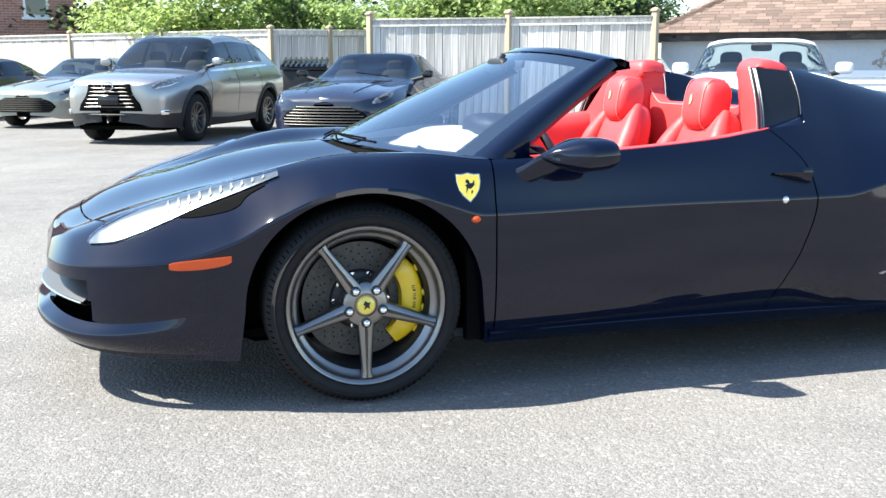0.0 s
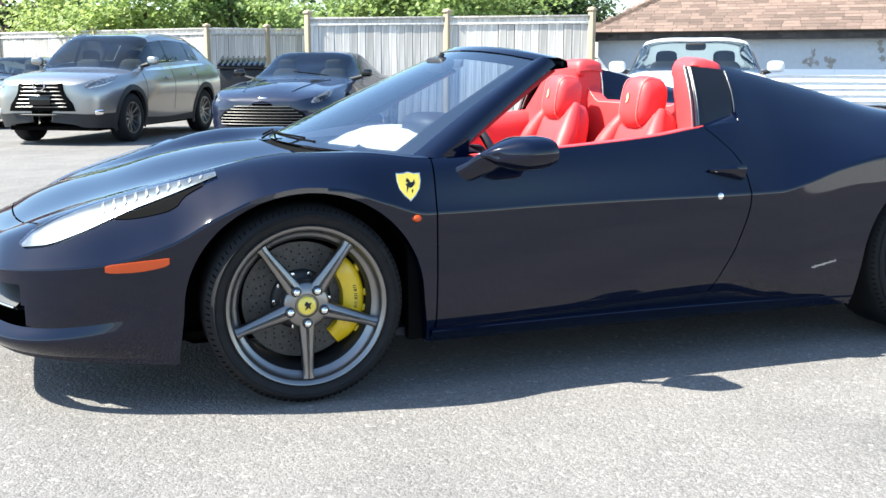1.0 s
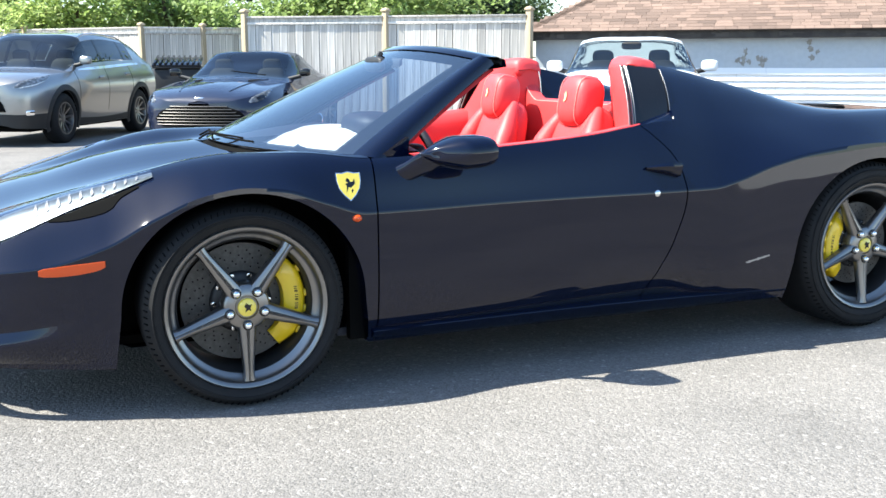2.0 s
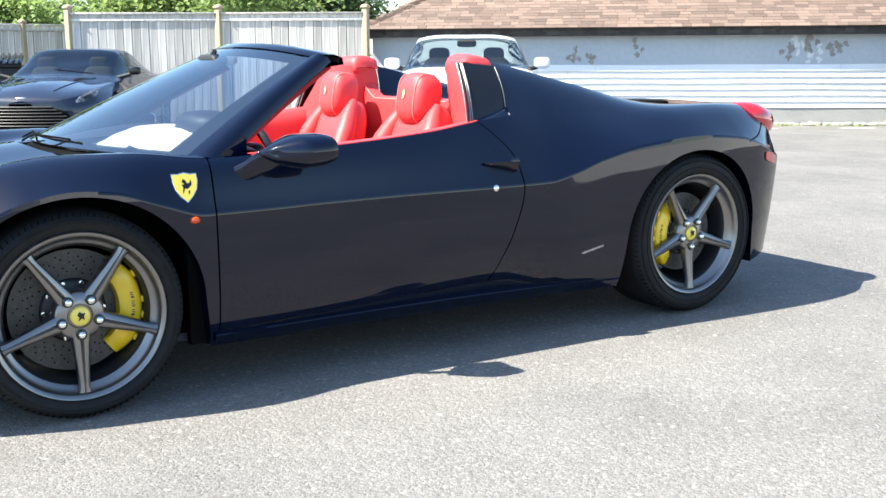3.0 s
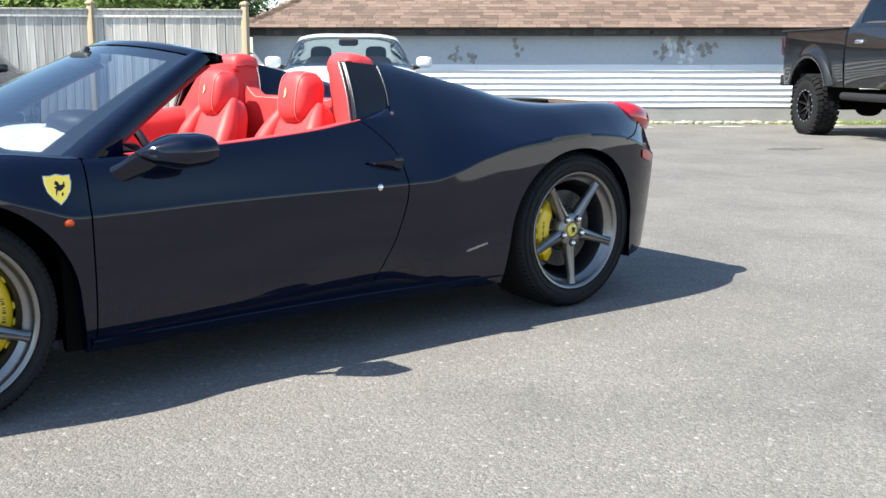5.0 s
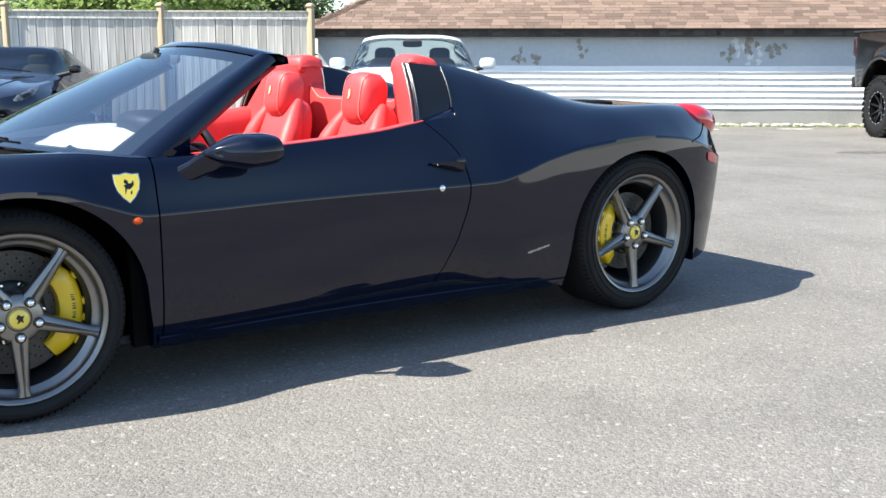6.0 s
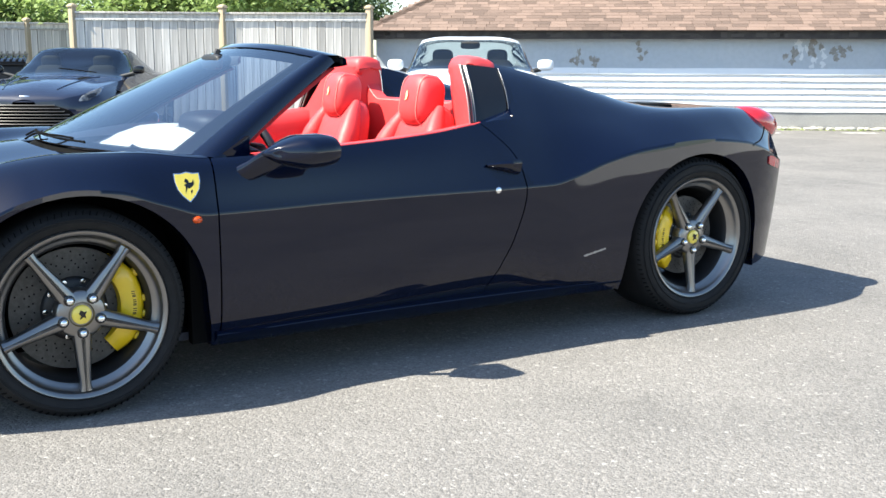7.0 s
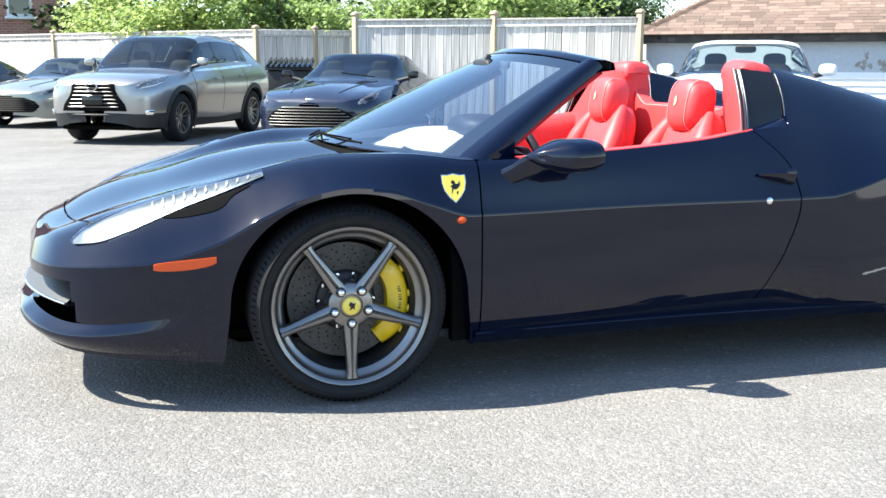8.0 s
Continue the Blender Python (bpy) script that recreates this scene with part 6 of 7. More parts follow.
for sd in (-1, 1):
    part("headlight", strip(cs, [(-2.20, 2.36, 2.5), (-2.12, 2.24, 2.84), (-1.95, 2.32, 2.94), (-1.75, 2.54, 2.96), (-1.58, 2.84, 2.96)], sd, 0.006, 16, 4), lamp_dark, crossover, "slanted clear headlight")
    part("led_bar", strip(cs, [(-2.17, 2.24, 2.30), (-2.05, 2.20, 2.30), (-1.85, 2.36, 2.42), (-1.78, 2.42, 2.44)], sd, 0.006, 12, 2), white_paint, crossover)
    spot(crossover, cs, "fog_lamp", chrome, -2.10, 0.47, (0.07, 0.02, 0.04), sd, 0.0)
    spot(crossover, cs, "door_handle", silver_paint, -0.10, 0.94, (0.10, 0.025, 0.022), sd, 0.01)
    spot(crossover, cs, "door_handle", silver_paint, 0.86, 0.98, (0.10, 0.025, 0.022), sd, 0.01)
    bm = bmesh.new()
    add_tube(bm, [(x, sd * (cs(x, 4.0).y - 0.02), cs(x, 4.0).z + 0.03 * min(1, 4 * (1 - abs((x - 0.55) / 0.85)))) for x in stations(-0.3, 1.4, 16)], 0.014, 6)
    part("roof_rail", bm, silver_metal, crossover)
    part("sill_cladding", strip(cs, [(-0.92, 0.02, 0.4), (0, 0.02, 0.32), (0.92, 0.02, 0.4)], sd, 0.008, 20, 3), black_plastic, crossover)
    part("window_trim", strip(cs, [(-0.75, 3.0, 3.08), (0.4, 3.0, 3.08), (1.45, 3.0, 3.08)], sd, 0.006, 20, 2), chrome, crossover)
    for x in (0.12, -0.88, 1.02):
        part("door_gap", strip(cs, [(x - 0.004, 0.75, 3.0), (x + 0.004, 0.75, 3.0)], sd, 0.0015, 2, 20, 0.002), matt_black, crossover)

# low grand tourers with a wide barred grille
GT = [
    ([(-2.36, 0.10), (-2.3, 0.50), (-2.15, 0.72), (-1.9, 0.84), (-1.37, 0.88), (1.37, 0.90), (2.1, 0.80), (2.35, 0.4)], [(-2.36, 0.25), (-2.2, 0.18), (-1.9, 0.17), (1.9, 0.19), (2.35, 0.4)]),
    ([(-2.36, 0.12), (-2.3, 0.54), (-2.15, 0.76), (-1.9, 0.88), (-1.37, 0.935), (0, 0.90), (1.37, 0.955), (2.1, 0.86), (2.35, 0.45)], [(-2.36, 0.40), (-1.9, 0.42), (0, 0.38), (2.35, 0.55)]),
    ([(-2.36, 0.12), (-2.3, 0.54), (-2.15, 0.75), (-1.9, 0.87), (-1.37, 0.93), (0, 0.915), (1.37, 0.955), (2.1, 0.86), (2.35, 0.45)], [(-2.36, 0.52), (-2.1, 0.58), (-1.37, 0.66), (0, 0.68), (1.37, 0.74), (2.35, 0.75)]),
    ([(-2.36, 0.10), (-2.3, 0.48), (-2.15, 0.66), (-1.9, 0.75), (-1.37, 0.80), (-0.9, 0.84), (0, 0.84), (0.8, 0.80), (1.37, 0.78), (2.1, 0.68), (2.35, 0.35)], [(-2.36, 0.60), (-2.3, 0.645), (-2.1, 0.71), (-1.9, 0.755), (-1.37, 0.815), (-0.9, 0.855), (0, 0.89), (0.8, 0.92), (1.37, 0.93), (2.1, 0.92), (2.35, 0.85)]),
    ([(-2.36, 0.05), (-2.3, 0.30), (-2.1, 0.40), (-1.8, 0.46), (-1.2, 0.54), (-0.8, 0.66), (-0.4, 0.62), (0, 0.57), (0.5, 0.56), (1.1, 0.58), (1.6, 0.56), (2.1, 0.45), (2.35, 0.2)], [(-2.36, 0.62), (-2.3, 0.67), (-2.1, 0.745), (-1.8, 0.80), (-1.2, 0.865), (-0.8, 0.90), (-0.4, 1.06), (0.05, 1.26), (0.5, 1.27), (1.1, 1.14), (1.6, 0.98), (2.1, 0.94), (2.35, 0.87)]),
    ([(-2.36, 0.0), (2.35, 0.0)], [(-2.36, 0.63), (-2.3, 0.685), (-2.1, 0.775), (-1.8, 0.845), (-1.2, 0.905), (-0.85, 0.93), (-0.4, 1.10), (0.0, 1.295), (0.5, 1.315), (1.1, 1.20), (1.6, 1.02), (2.1, 0.955), (2.35, 0.88)]),
]
def grand_tourer(name, label, at, paint, group, bars, lamp, bar_metal):
    car, s = road_car(name, label, at, GT, paint, {"w": 0.25, "make": lambda: alloy_wheel(0.345, 0.25, 0.255, 10, gunmetal)}, ((-1.37, 0.345), (1.37, 0.345)), 0.80, 0.03,
                      (-2.355, -0.88, -0.02, -0.62, 0.95, 0.75, 1.6, 2.345), group, None, None)
    bm = bmesh.new()
    rows = []
    for k in range(33):
        y = -0.62 + 1.24 * k / 32
        lo = 0.30 + 0.10 * max(0.0, (abs(y) - 0.52) / 0.10)
        hi = 0.562 - 0.062 * max(0.0, min(1.0, (abs(y) - 0.36) / 0.18)) - 0.09 * max(0.0, (abs(y) - 0.54) / 0.08)
        x = -2.384 + 0.15 * (abs(y) / 0.75) ** 2.2
        rows.append([(x + 0.10, y, lo - 0.01), (x + 0.006, y, lo), (x, y, lo + 0.01), (x, y, hi - 0.01), (x + 0.006, y, hi), (x + 0.10, y, hi + 0.01)])
    add_grid(bm, rows)
    g = part("grille", bm, matt_black, car)
    for k in range(bars):
        z = 0.33 + 0.235 * k / (bars - 1)
        w = 0.585 - 0.23 * max(0, (z - 0.42) / 0.165)
        bm = bmesh.new()
        add_tube(bm, [(-2.394 + 0.15 * (abs(w * q) / 0.75) ** 2.2, w * q, z) for q in [j / 8 for j in range(-8, 9)]], 0.005, 6)
        part("grille_bar", bm, bar_metal, g)
    bm = bmesh.new()
    add_super(bm, (-2.305, 0, 0.665), (0.02, 0.075, 0.014), 0.6, 0.8, pose(0, 0, 0, 0, 30, 0))
    part("emblem", bm, silver_metal, car, "plain bright bar emblem")
    for sd in (-1, 1):
        h = part("headlight", strip(s, [(-2.22, 2.42, 2.56), (-2.16, 2.36, 2.84), (-2.0, 2.46, 2.94), (-1.82, 2.66, 2.94), (-1.70, 2.84, 2.90)], sd, 0.004, 18, 5), lamp, car, "swept-back headlight")
        part("lamp_inner", strip(s, [(-2.12, 2.46, 2.7), (-2.05, 2.5, 2.78), (-1.98, 2.56, 2.74)], sd, 0.008, 6, 3), gloss_black, h)
        part("lens", strip(s, [(-2.22, 2.42, 2.56), (-2.16, 2.36, 2.84), (-2.0, 2.46, 2.94), (-1.82, 2.66, 2.94), (-1.70, 2.84, 2.90)], sd, 0.013, 18, 5), lamp_glass, h).visible_shadow = False
        side_mirror(car, -0.60, 0.98, 0.99, sd, gloss_black, 0.66)
        bm = bmesh.new()
        add_tube(bm, [(s(x, 4.15).x, sd * s(x, 4.15).y, s(x, 4.15).z + 0.002) for x in stations(-2.1, -0.95, 14)], 0.009, 6)
        part("hood_crease", bm, paint, car)
        part("hood_vent", strip(s, [(-1.35, 4.2, 4.3), (-1.2, 4.18, 4.36), (-1.05, 4.2, 4.3)], sd, 0.003, 6, 2), matt_black, car)
        part("side_strake", strip(s, [(-0.95, 1.9, 2.1), (-0.4, 1.96, 2.06)], sd, 0.004, 6, 2), silver_metal, car)
    bm = bmesh.new()
    add_tube(bm, [(-0.80, -0.45, 0.955), (-0.68, 0.1, 1.01)], 0.008, 6)
    part("wiper", bm, matt_black, car)
    return car


blue_gt = grand_tourer("coupe", "dark blue grand touring coupe with barred grille", pose(1.59, 11.84, 0, 0, 0, 60) @ Matrix.Scale(1.025, 4), blue_paint, "cars parked along the fence", 7, lamp_dark, gunmetal)
bm = bmesh.new()
add_box(bm, (-0.5, -0.62, 0.955), (-0.44, -0.12, 0.965), 0, pose(0, 0, 0.02, 0, -20, 0))
part("dash_card", bm, paper, blue_gt)
grand_tourer("coupe", "pale sage-grey grand touring coupe beside the crossover", pose(-2.98, 18.2, 0, 0, 0, 62), sage_paint, "cars parked along the fence", 7, lamp_dark, black_plastic)
grand_tourer("coupe", "black coupe parked at the far end of the row", pose(-5.5, 21.0, 0, 0, 0, 62), black_paint, "cars parked along the fence", 5, lamp_dark, black_plastic)

# white saloon facing the lot
SALOON = [
    ([(-2.40, 0.10), (-2.33, 0.52), (-2.15, 0.74), (-1.9, 0.86), (-1.4, 0.89), (1.5, 0.89), (2.3, 0.80), (2.5, 0.4)], [(-2.40, 0.28), (-2.2, 0.20), (2.2, 0.22), (2.5, 0.4)]),
    ([(-2.40, 0.12), (-2.33, 0.56), (-2.15, 0.79), (-1.9, 0.90), (-1.4, 0.94), (0, 0.92), (1.5, 0.94), (2.3, 0.86), (2.5, 0.45)], [(-2.40, 0.45), (0, 0.42), (2.5, 0.6)]),
    ([(-2.40, 0.12), (-2.33, 0.55), (-2.15, 0.78), (-1.9, 0.89), (-1.4, 0.935), (0, 0.93), (1.5, 0.94), (2.3, 0.86), (2.5, 0.45)], [(-2.40, 0.62), (-2.1, 0.68), (-1.4, 0.76), (0, 0.78), (1.5, 0.84), (2.5, 0.85)]),
    ([(-2.40, 0.10), (-2.33, 0.50), (-2.15, 0.70), (-1.9, 0.78), (-1.4, 0.83), (-0.9, 0.86), (0, 0.86), (1.2, 0.84), (2.3, 0.74), (2.5, 0.35)], [(-2.40, 0.74), (-2.3, 0.80), (-2.0, 0.87), (-1.4, 0.94), (-0.9, 0.985), (0, 1.01), (1.2, 1.05), (2.3, 1.04), (2.5, 0.95)]),
    ([(-2.40, 0.05), (-2.33, 0.32), (-2.0, 0.48), (-1.3, 0.62), (-0.95, 0.78), (-0.5, 0.70), (-0.1, 0.635), (0.0, 0.63), (0.8, 0.62), (1.4, 0.62), (2.0, 0.55), (2.5, 0.2)], [(-2.40, 0.76), (-2.3, 0.83), (-2.0, 0.91), (-1.3, 1.0), (-0.95, 1.03), (-0.5, 1.25), (-0.15, 1.428), (0.6, 1.45), (1.2, 1.33), (1.9, 1.09), (2.5, 0.97)]),
    ([(-2.40, 0.0), (2.5, 0.0)], [(-2.40, 0.77), (-2.3, 0.845), (-2.0, 0.94), (-1.3, 1.03), (-1.0, 1.055), (-0.5, 1.285), (-0.15, 1.475), (0.6, 1.49), (1.2, 1.38), (1.9, 1.11), (2.5, 0.98)]),
]
saloon, ss = road_car("saloon", "white saloon parked against the low building", pose(5.85, 7.75, 0, 0, 0, 57.3), SALOON, pearl_paint, {"w": 0.25, "make": lambda: alloy_wheel(0.35, 0.25, 0.25, 10, silver_metal)}, ((-1.45, 0.35), (1.45, 0.35)), 0.80, 0.04,
                      (-2.395, -1.05, -0.26, -0.78, 1.35, 0.95, 1.85, 2.495), "cars by the building", None, (0.2,))
side_mirror(saloon, -0.72, 0.98, 1.10, -1, pearl_paint, 0.85)
side_mirror(saloon, -0.72, 0.98, 1.10, 1, pearl_paint, 0.85)
bm = bmesh.new()
add_super(bm, (-0.32, 0, 1.36), (0.03, 0.13, 0.05), 0.5, 0.5)
part("interior_mirror", bm, dark_seat, saloon)
part("sunroof", shell_panel(ss, stations(0.0, 0.55, 10), [4.25 + 0.75 * k / 6 for k in range(7)], 0, flange=0.004), gloss_black, saloon).location = (0, 0, 0.004)
for sd in (-1, 1):
    part("headlight", strip(ss, [(-2.3, 2.3, 2.6), (-2.15, 2.3, 2.85), (-1.95, 2.5, 2.85)], sd, 0.005, 10, 4), lamp_silver, saloon)

# lifted black pickup, tail towards the building
truck = thing("pickup_truck", pose(12.20, 2.60, 0, 0, 0, 59.2), "lifted black crew-cab pickup on knobbly tyres", "truck", "cars by the building")
TB = 0.74      # underside of the bed


def truck_side(rows, name, mat, parent=truck, label="", flip=False):
    bm = bmesh.new()
    add_grid(bm, rows, flip)
    return part(name, bm, mat, parent, label)


for sd in (-1, 1):
    # bed side as a grid with the wheel opening cut out
    bm = bmesh.new()
    cx, cz, cr = 1.85, 0.62, 0.56
    xs, zs = stations(0.92, 2.86, 64), stations(TB, 1.58, 30)

    def bulge(x, z):
        r = math.hypot(x - cx, z - cz)
        crown = 0.03 * math.sin(math.pi * min(1, max(0, (z - TB) / 0.84)))
        flare = 0.055 * max(0, 1 - abs(r - cr) / 0.16) if z > 0.6 else 0
        return 0.97 + crown + flare - 0.05 * max(0, (x - 2.72) / 0.14) ** 2
    grid = {}
    for i, x in enumerate(xs):
        for j, z in enumerate(zs):
            r = math.hypot(x - cx, z - cz)
            inn = r < cr
            px, pz = x, z
            if inn and r > cr - 0.05:
                px, pz, inn = cx + (x - cx) * cr / r, cz + (z - cz) * cr / r, False
            if not inn:
                grid[i, j] = bm.verts.new((px, sd * bulge(px, pz), pz))
    for i in range(64):
        for j in range(30):
            q = [grid.get(k) for k in ((i, j), (i + 1, j), (i + 1, j + 1), (i, j + 1))]
            if all(q):
                try:
                    bm.faces.new(q)
                except ValueError:
                    pass
    bed = part("bed_side", bm, black_paint, truck)
    bm = bmesh.new()
    rows = []
    for k in range(41):
        a = radians(12 + 156 * k / 40)
        rows.append([(cx + r * math.cos(a), sd * y, cz + r * math.sin(a)) for r, y in ((cr + 0.13, 0.985), (cr + 0.08, 1.055), (cr + 0.01, 1.075), (cr - 0.02, 1.06), (cr - 0.02, 0.9))])
    add_grid(bm, rows)
    part("fender_flare", bm, black_paint, truck)
    part("bed_rail", box((0.92, sd * 0.97 - 0.05, 1.575), (2.86, sd * 0.97 + 0.05, 1.60), 0.01), black_plastic, truck)
    part("tail_lamp", box((2.78, sd * 0.90 - 0.075, 1.20), (2.875, sd * 0.90 + 0.098, 1.50), 0.015), smoked_red, truck, "dark red tail lamp")
    bm = bmesh.new()
    add_grid(bm, [[(cx + 0.56 * math.cos(a), sd * y, cz + 0.56 * math.sin(a)) for a in [radians(-10 + 200 * k / 24) for k in range(25)]] for y in (1.0, 0.5)])
    part("wheel_housing", bm, matt_black, truck)
part("tailgate", box((2.78, -0.88, 0.82), (2.85, 0.88, 1.57), 0.02), black_paint, truck)
part("rear_bumper", box((2.84, -0.95, 0.72), (2.97, 0.95, 0.90), 0.03), black_plastic, truck)
part("bed_floor", box((0.92, -0.92, 0.86), (2.82, 0.92, 0.92)), black_plastic, truck)
part("frame_rails", box((-2.6, -0.5, 0.52), (2.8, 0.5, 0.66)), matt_black, truck)
# crew cab and hood as a lofted shell
CAB = [
    ([(-2.98, 0.55), (-2.85, 0.90), (-2.4, 0.96), (0.88, 0.98)], [(-2.98, 0.75), (0.88, TB)]),
    ([(-2.98, 0.58), (-2.85, 0.94), (-2.4, 1.0), (0.88, 1.0)], [(-2.98, 1.0), (0.88, 1.0)]),
    ([(-2.98, 0.58), (-2.85, 0.94), (-2.4, 1.0), (0.88, 1.0)], [(-2.98, 1.2), (-1.5, 1.35), (0.88, 1.35)]),
    ([(-2.98, 0.52), (-2.85, 0.86), (-2.4, 0.92), (0.88, 0.96)], [(-2.98, 1.35), (-1.6, 1.48), (-1.2, 1.52), (0.88, 1.58)]),
    ([(-2.98, 0.4), (-2.4, 0.6), (-1.5, 0.72), (-0.75, 0.70), (0.7, 0.70), (0.88, 0.72)], [(-2.98, 1.38), (-2.4, 1.47), (-1.5, 1.55), (-0.75, 2.0), (-0.2, 2.13), (0.55, 2.13), (0.75, 1.98), (0.88, 1.66)]),
    ([(-2.98, 0.0), (0.88, 0.0)], [(-2.98, 1.40), (-2.4, 1.50), (-1.55, 1.58), (-0.75, 2.05), (-0.2, 2.18), (0.55, 2.18), (0.75, 2.02), (0.88, 1.68)]),
]
ks = make_surface(CAB)
A2 = ((-1.85, 0.62, 0.52, 0.05),)


def cab_open(c, v):
    return (-1.1 < c.x < 0.62 and 3.12 < v < 3.86 and not (-0.32 < c.x < -0.22)) or (-1.48 < c.x < -0.72 and v > 3.5)


part("cab", shell_panel(ks, stations(-2.98, 0.88, 130), [k / 8 for k in range(25)] + [3.06, 3.12] + [3.12 + 0.74 * k / 6 for k in range(1, 7)] + [4 + k / 6 for k in range(7)], 0, A2, 0.0, cab_open), black_paint, truck)
for sd in (-1, 1):
    for a, b in ((-1.08, -0.34), (-0.20, 0.60)):
        part("side_window", shell_panel(ks, stations(a, b, 10), [3.13 + 0.72 * k / 6 for k in range(7)], sd, flange=0), tinted, truck).visible_shadow = False
    part("window_trim", strip(ks, [(-1.1, 3.02, 3.10), (0.7, 3.02, 3.10)], sd, 0.004, 10, 2), gloss_black, truck)
    for x in (0.50, -0.55):
        spot(truck, ks, "door_handle", chrome, x, 1.38, (0.11, 0.03, 0.03), sd, 0.01, "chrome door handle")
    for x in (0.87, -0.27, -1.25):
        part("door_gap", strip(ks, [(x - 0.006, 0.15, 3.0), (x + 0.006, 0.15, 3.0)], sd, 0.002, 2, 20, 0.002), matt_black, truck)
    bm = bmesh.new()
    add_tube(bm, [(-1.3, sd * 1.0, 0.62), (0.85, sd * 1.0, 0.62)], 0.055, 10)
    part("step_bar", bm, black_plastic, truck)
part("windscreen", shell_panel(ks, stations(-1.48, -0.72, 10), [3.5 + 1.5 * k / 8 for k in range(9)], 0, flange=0), tinted, truck).visible_shadow = False
part("cabin_floor", box((-1.4, -0.9, 0.8), (0.8, 0.9, 0.9)), dark_seat, truck)
for sy in (-0.4, 0.4):
    bm = bmesh.new()
    add_super(bm, (-0.2, sy, 1.3), (0.12, 0.26, 0.42), 0.5, 0.5)
    part("seat", bm, dark_seat, truck)
tw = alloy_wheel(0.44, 0.32, 0.245, 8, gloss_black, 30, 0.06, 16)
tw.parent = truck
tw.matrix_basis = pose(1.85, -0.90, 0.44)
copy_thing(tw, pose(1.85, 0.90, 0.44, 0, 0, 180))
copy_thing(tw, pose(-1.85, -0.90, 0.44))
copy_thing(tw, pose(-1.85, 0.90, 0.44, 0, 0, 180))
bm = bmesh.new()
add_tube(bm, [(1.85, -0.8, 0.44), (1.85, 0.8, 0.44)], 0.07, 10)
add_super(bm, (1.85, 0, 0.44), (0.17, 0.2, 0.17), 0.8, 0.8)
part("rear_axle", bm, matt_black, truck)

# ---------------------------------------------------------------- pieces of walls and roof
random.seed(31)
for k in range(7):
    z0, z1 = 0.305 + 0.106 * k, 0.305 + 0.106 * (k + 1)
    x = -0.02
    while x < LONG:
        n = random.uniform(3.4, 4.2)
        x1 = min(x + n, LONG)
        bm = bmesh.new()
        prof = [(-0.002, z0), (-0.046, z0), (-0.048, z0 + 0.004), (-0.016, z1 - 0.012), (-0.012, z1 + 0.004), (-0.002, z1 + 0.004)]
        rows = []
        for s in range(9):
            xx = x + 0.002 + (x1 - x - 0.004) * s / 8
            wob = 0.0035 * math.sin(xx * 2.3 + k) + random.uniform(-0.0015, 0.0015)
            rows.append([(xx, y + wob * 0.5, z + wob) for y, z in prof])
        add_grid(bm, rows, wrap=True)
        bm.faces.new(bm.verts[:6])
        bm.faces.new(bm.verts[-6:][::-1])
        part("siding_board", bm, siding_white, wall_back, smooth=False)
        x = x1

# shingles: rows up the slope, 300 of them single
LEN = 0.112
rise = Vector((0, 1, SLOPE)).normalized()
tab_meshes = []
for k in range(5):
    w = 0.15 + 0.04 * k
    bm = bmesh.new()
    add_box(bm, (0.004, -0.01, 0.0), (w, LEN * 1.2, 0.016))
    tab_meshes.append((w, mesh_of("shingle", bm, shingle, False)))
verts, faces = [], []
single = 0
tilt = math.degrees(math.atan(SLOPE))
for r in range(38):
    x = E0 + r * LEN * math.cos(math.atan(SLOPE)) + 0.02 - random.uniform(0, 0.1)
    base = Vector((0, E0 - 0.02, 1.688)) + rise * (LEN * r)
    while x < LONG:
        w, me = random.choice(tab_meshes)
        m = Matrix.Translation((x, base.y, base.z + 0.002)) @ pose(0, 0, 0, tilt - 1.8 + random.uniform(-0.7, 0.7), 0, random.uniform(-0.4, 0.4))
        if 1 <= r <= 6 and 1.2 < x < 12.5 and single < 300:
            part("shingle", me, None, roof, "", m)
            single += 1
        else:
            i = len(verts)
            for v in me.vertices:
                verts.append(m @ v.co)
            faces += [[i + q for q in f.vertices] for f in me.polygons]
        x += w + 0.002
me = bpy.data.meshes.new("shingle_rows")
me.from_pydata(verts, [], faces)
me.materials.append(shingle_rest)
tagged(part("shingle_rows", me, None, roof), kind="stuff")
hip = Vector((1, 1, SLOPE)).normalized()
for k in range(26):
    bm = bmesh.new()
    add_grid(bm, [[(-0.15, 0.04, -0.035), (-0.07, 0.02, 0.004), (0, 0.0, 0.02), (0.07, 0.02, 0.004), (0.15, 0.04, -0.035)], [(-0.15, 0.30, -0.045), (-0.07, 0.30, -0.004), (0, 0.30, 0.010), (0.07, 0.30, -0.004), (0.15, 0.30, -0.045)]])
    r = bmesh.ops.solidify(bm, geom=bm.faces[:], thickness=0.01)
    up = Vector((0, 0, 1))
    side = hip.cross(up).normalized()
    nrm = side.cross(hip).normalized()
    c = Vector((E0, E0, 1.70)) + hip * (0.21 * k)
    part("hip_cap", bm, shingle, roof, "", Matrix(((side.x, hip.x, nrm.x, c.x), (side.y, hip.y, nrm.y, c.y), (side.z, hip.z, nrm.z, c.z), (0, 0, 0, 1))), False)

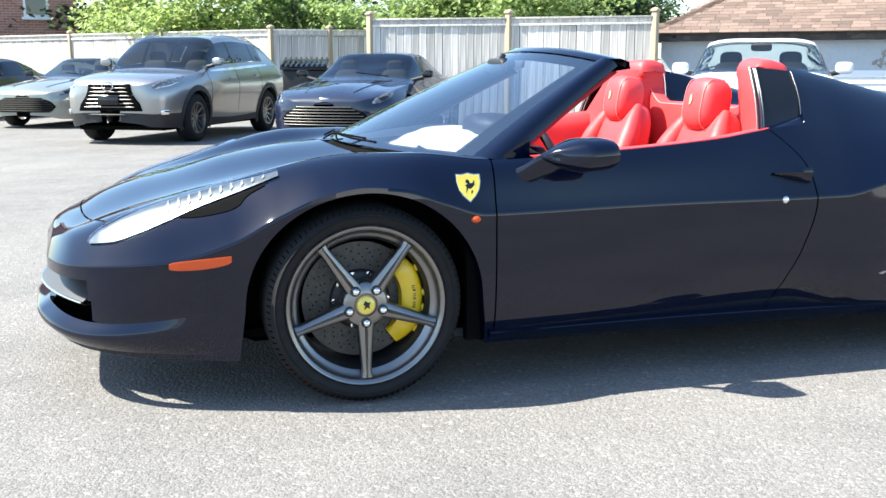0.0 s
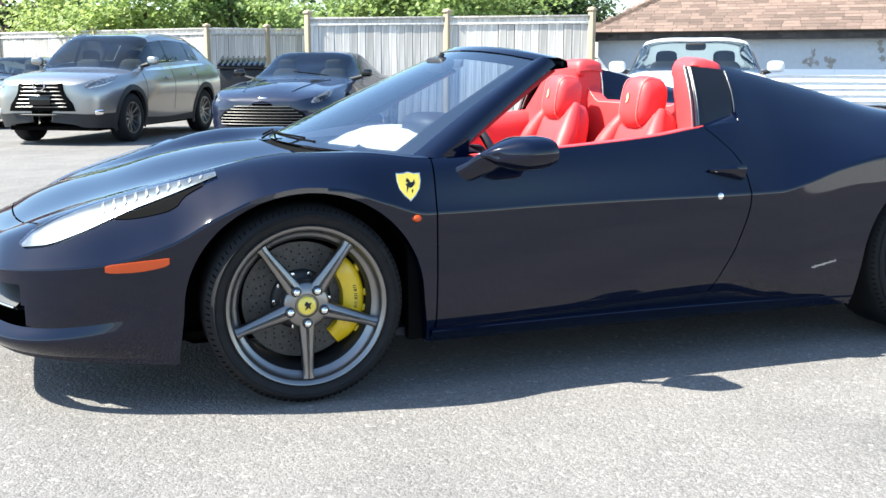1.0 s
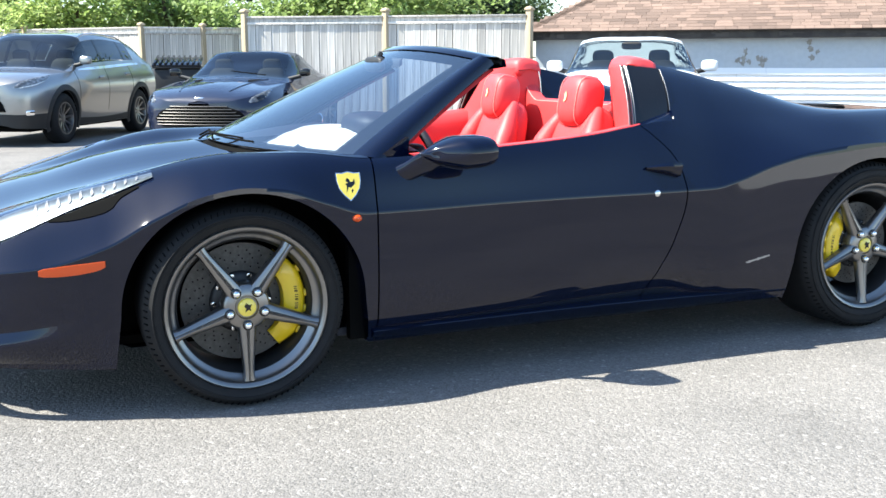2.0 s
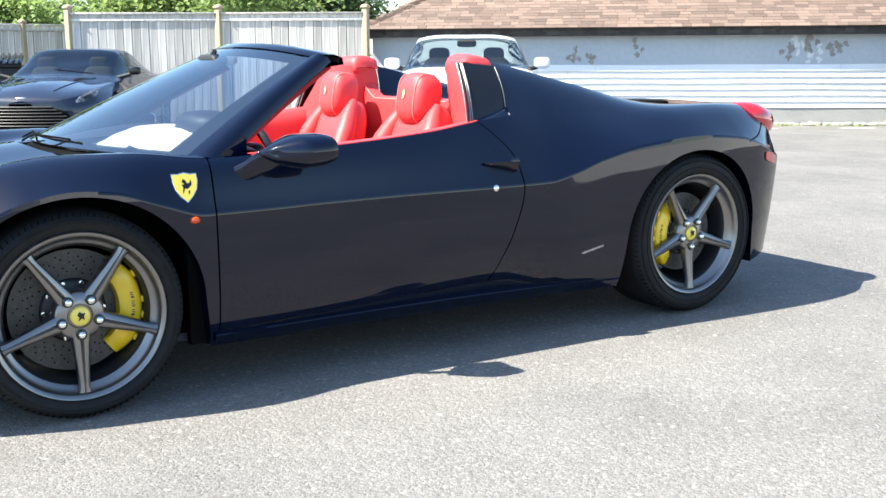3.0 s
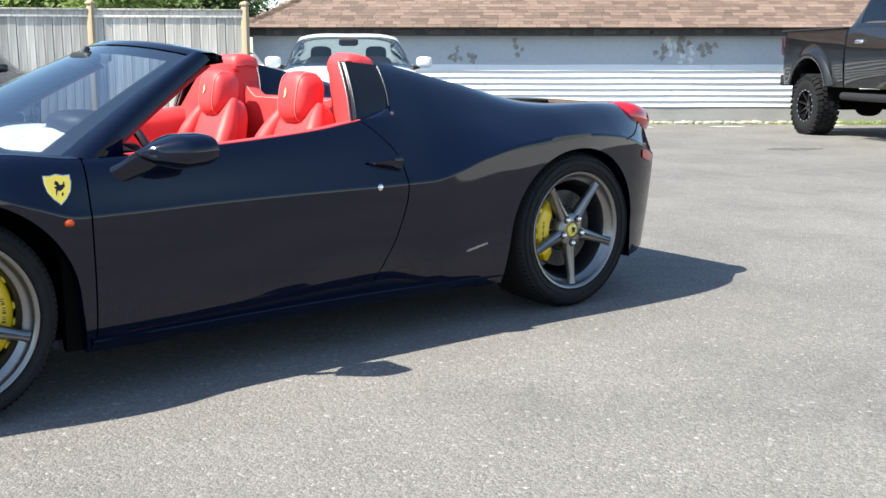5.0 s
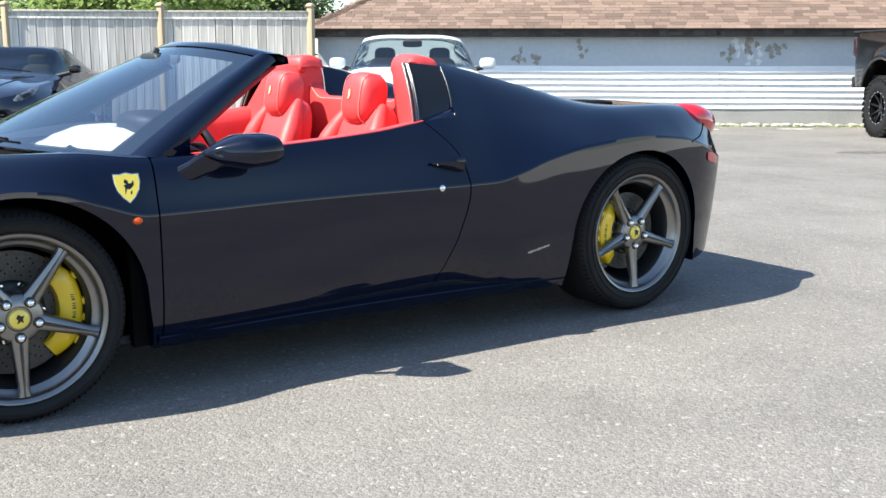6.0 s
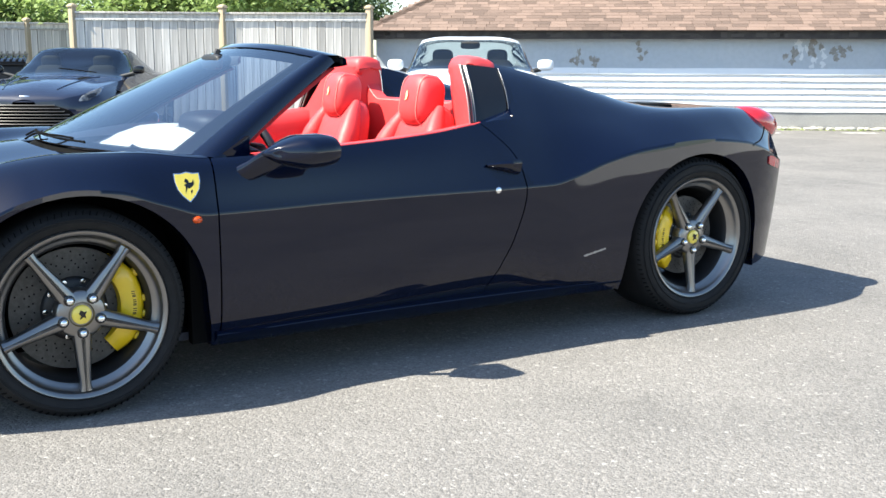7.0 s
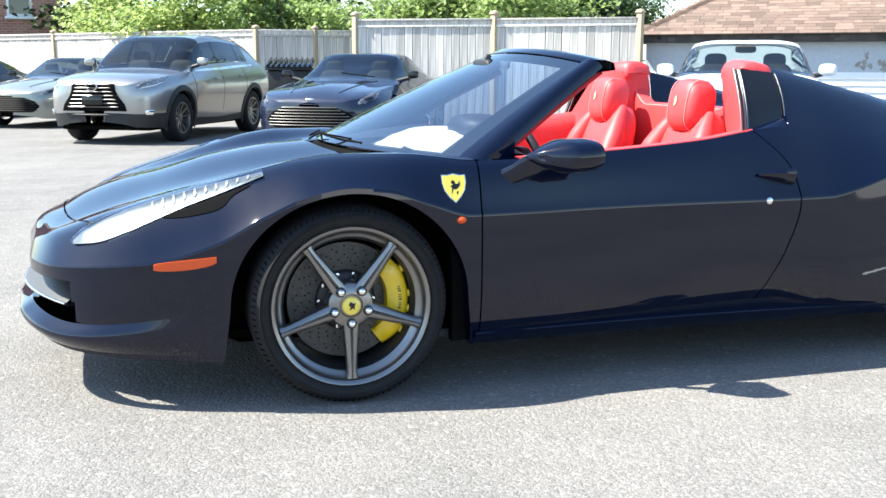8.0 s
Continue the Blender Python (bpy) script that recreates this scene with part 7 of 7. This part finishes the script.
# broken pale edging and weeds along the wall
random.seed(8)
bm = bmesh.new()
for k in range(240):
    x = k * 0.1 + random.uniform(-0.06, 0.06)
    add_super(bm, (x, -0.09 + random.uniform(-0.05, 0.04), 0.018), (random.uniform(0.03, 0.13), random.uniform(0.03, 0.07), random.uniform(0.012, 0.045)), 0.5, 0.5, pose(0, 0, 0, random.uniform(-15, 15), random.uniform(-10, 10), random.uniform(-20, 20)), 8, 5)
edging = part("edging_stones", bm, pale_rubble, None, "", wall_m)
tagged(edging, "broken pale concrete edging along the wall foot", "edging", kind="stuff")
verts, faces = [], []
for k in range(2600):
    x = random.choice((random.uniform(5, 15), random.gauss(11.5, 1.2)))
    y, h = -0.2 + random.gauss(0, 0.05), random.uniform(0.02, 0.12) * (1.0 if 10 < x < 13.5 else 0.45)
    a = random.uniform(0, math.tau)
    i = len(verts)
    dx, dy = 0.006 * math.cos(a), 0.006 * math.sin(a)
    lx, ly = random.gauss(0, 0.04), random.gauss(0, 0.04)
    verts += [(x - dx, y - dy, 0), (x + dx, y + dy, 0), (x + lx, y + ly, h)]
    faces.append((i, i + 1, i + 2))
me = bpy.data.meshes.new("weeds")
me.from_pydata(verts, [], faces)
me.materials.append(leaf_light)
tagged(part("weeds", me, None, None, "", wall_m), "dry weeds along the wall foot", "weeds", kind="stuff")

# a small shadow on the asphalt, put in as a thin dark patch
shade_dark = material("shade_dark", (0.075, 0.072, 0.07), 0.75, spots=[(9, 0.8, (0.15, 0.142, 0.135))])
random.seed(23)
bm = bmesh.new()
ring = [(0.42 * random.uniform(0.75, 1.0) * math.cos(a), 0.22 * random.uniform(0.6, 1.0) * math.sin(a)) for a in [math.tau * i / 22 for i in range(22)]]
add_prism(bm, ring, 0.003, m=pose(9.72, 3.27, 0, 0, 0, -28))
part("shade_patch", bm, shade_dark, ground, "dark patch of painted shadow on the asphalt", smooth=False)

# worn paint marks on the asphalt near the wall
random.seed(17)
for cx, cy, n, w, turn in ((12.9, 6.6, 14, 0.35, -39), (14.6, 5.7, 12, 0.4, -36), (11.6, 7.4, 9, 0.3, -42), (13.4, 4.9, 8, 0.25, -30)):
    bm = bmesh.new()
    ring = [(w * random.uniform(0.5, 1.0) * math.cos(a), w * 0.3 * random.uniform(0.4, 1.0) * math.sin(a)) for a in [math.tau * i / n for i in range(n)]]
    add_prism(bm, ring, 0.004, m=pose(cx, cy, 0, 0, 0, turn))
    part("paint_mark", bm, worn_white, ground, "worn white paint mark", smooth=False)
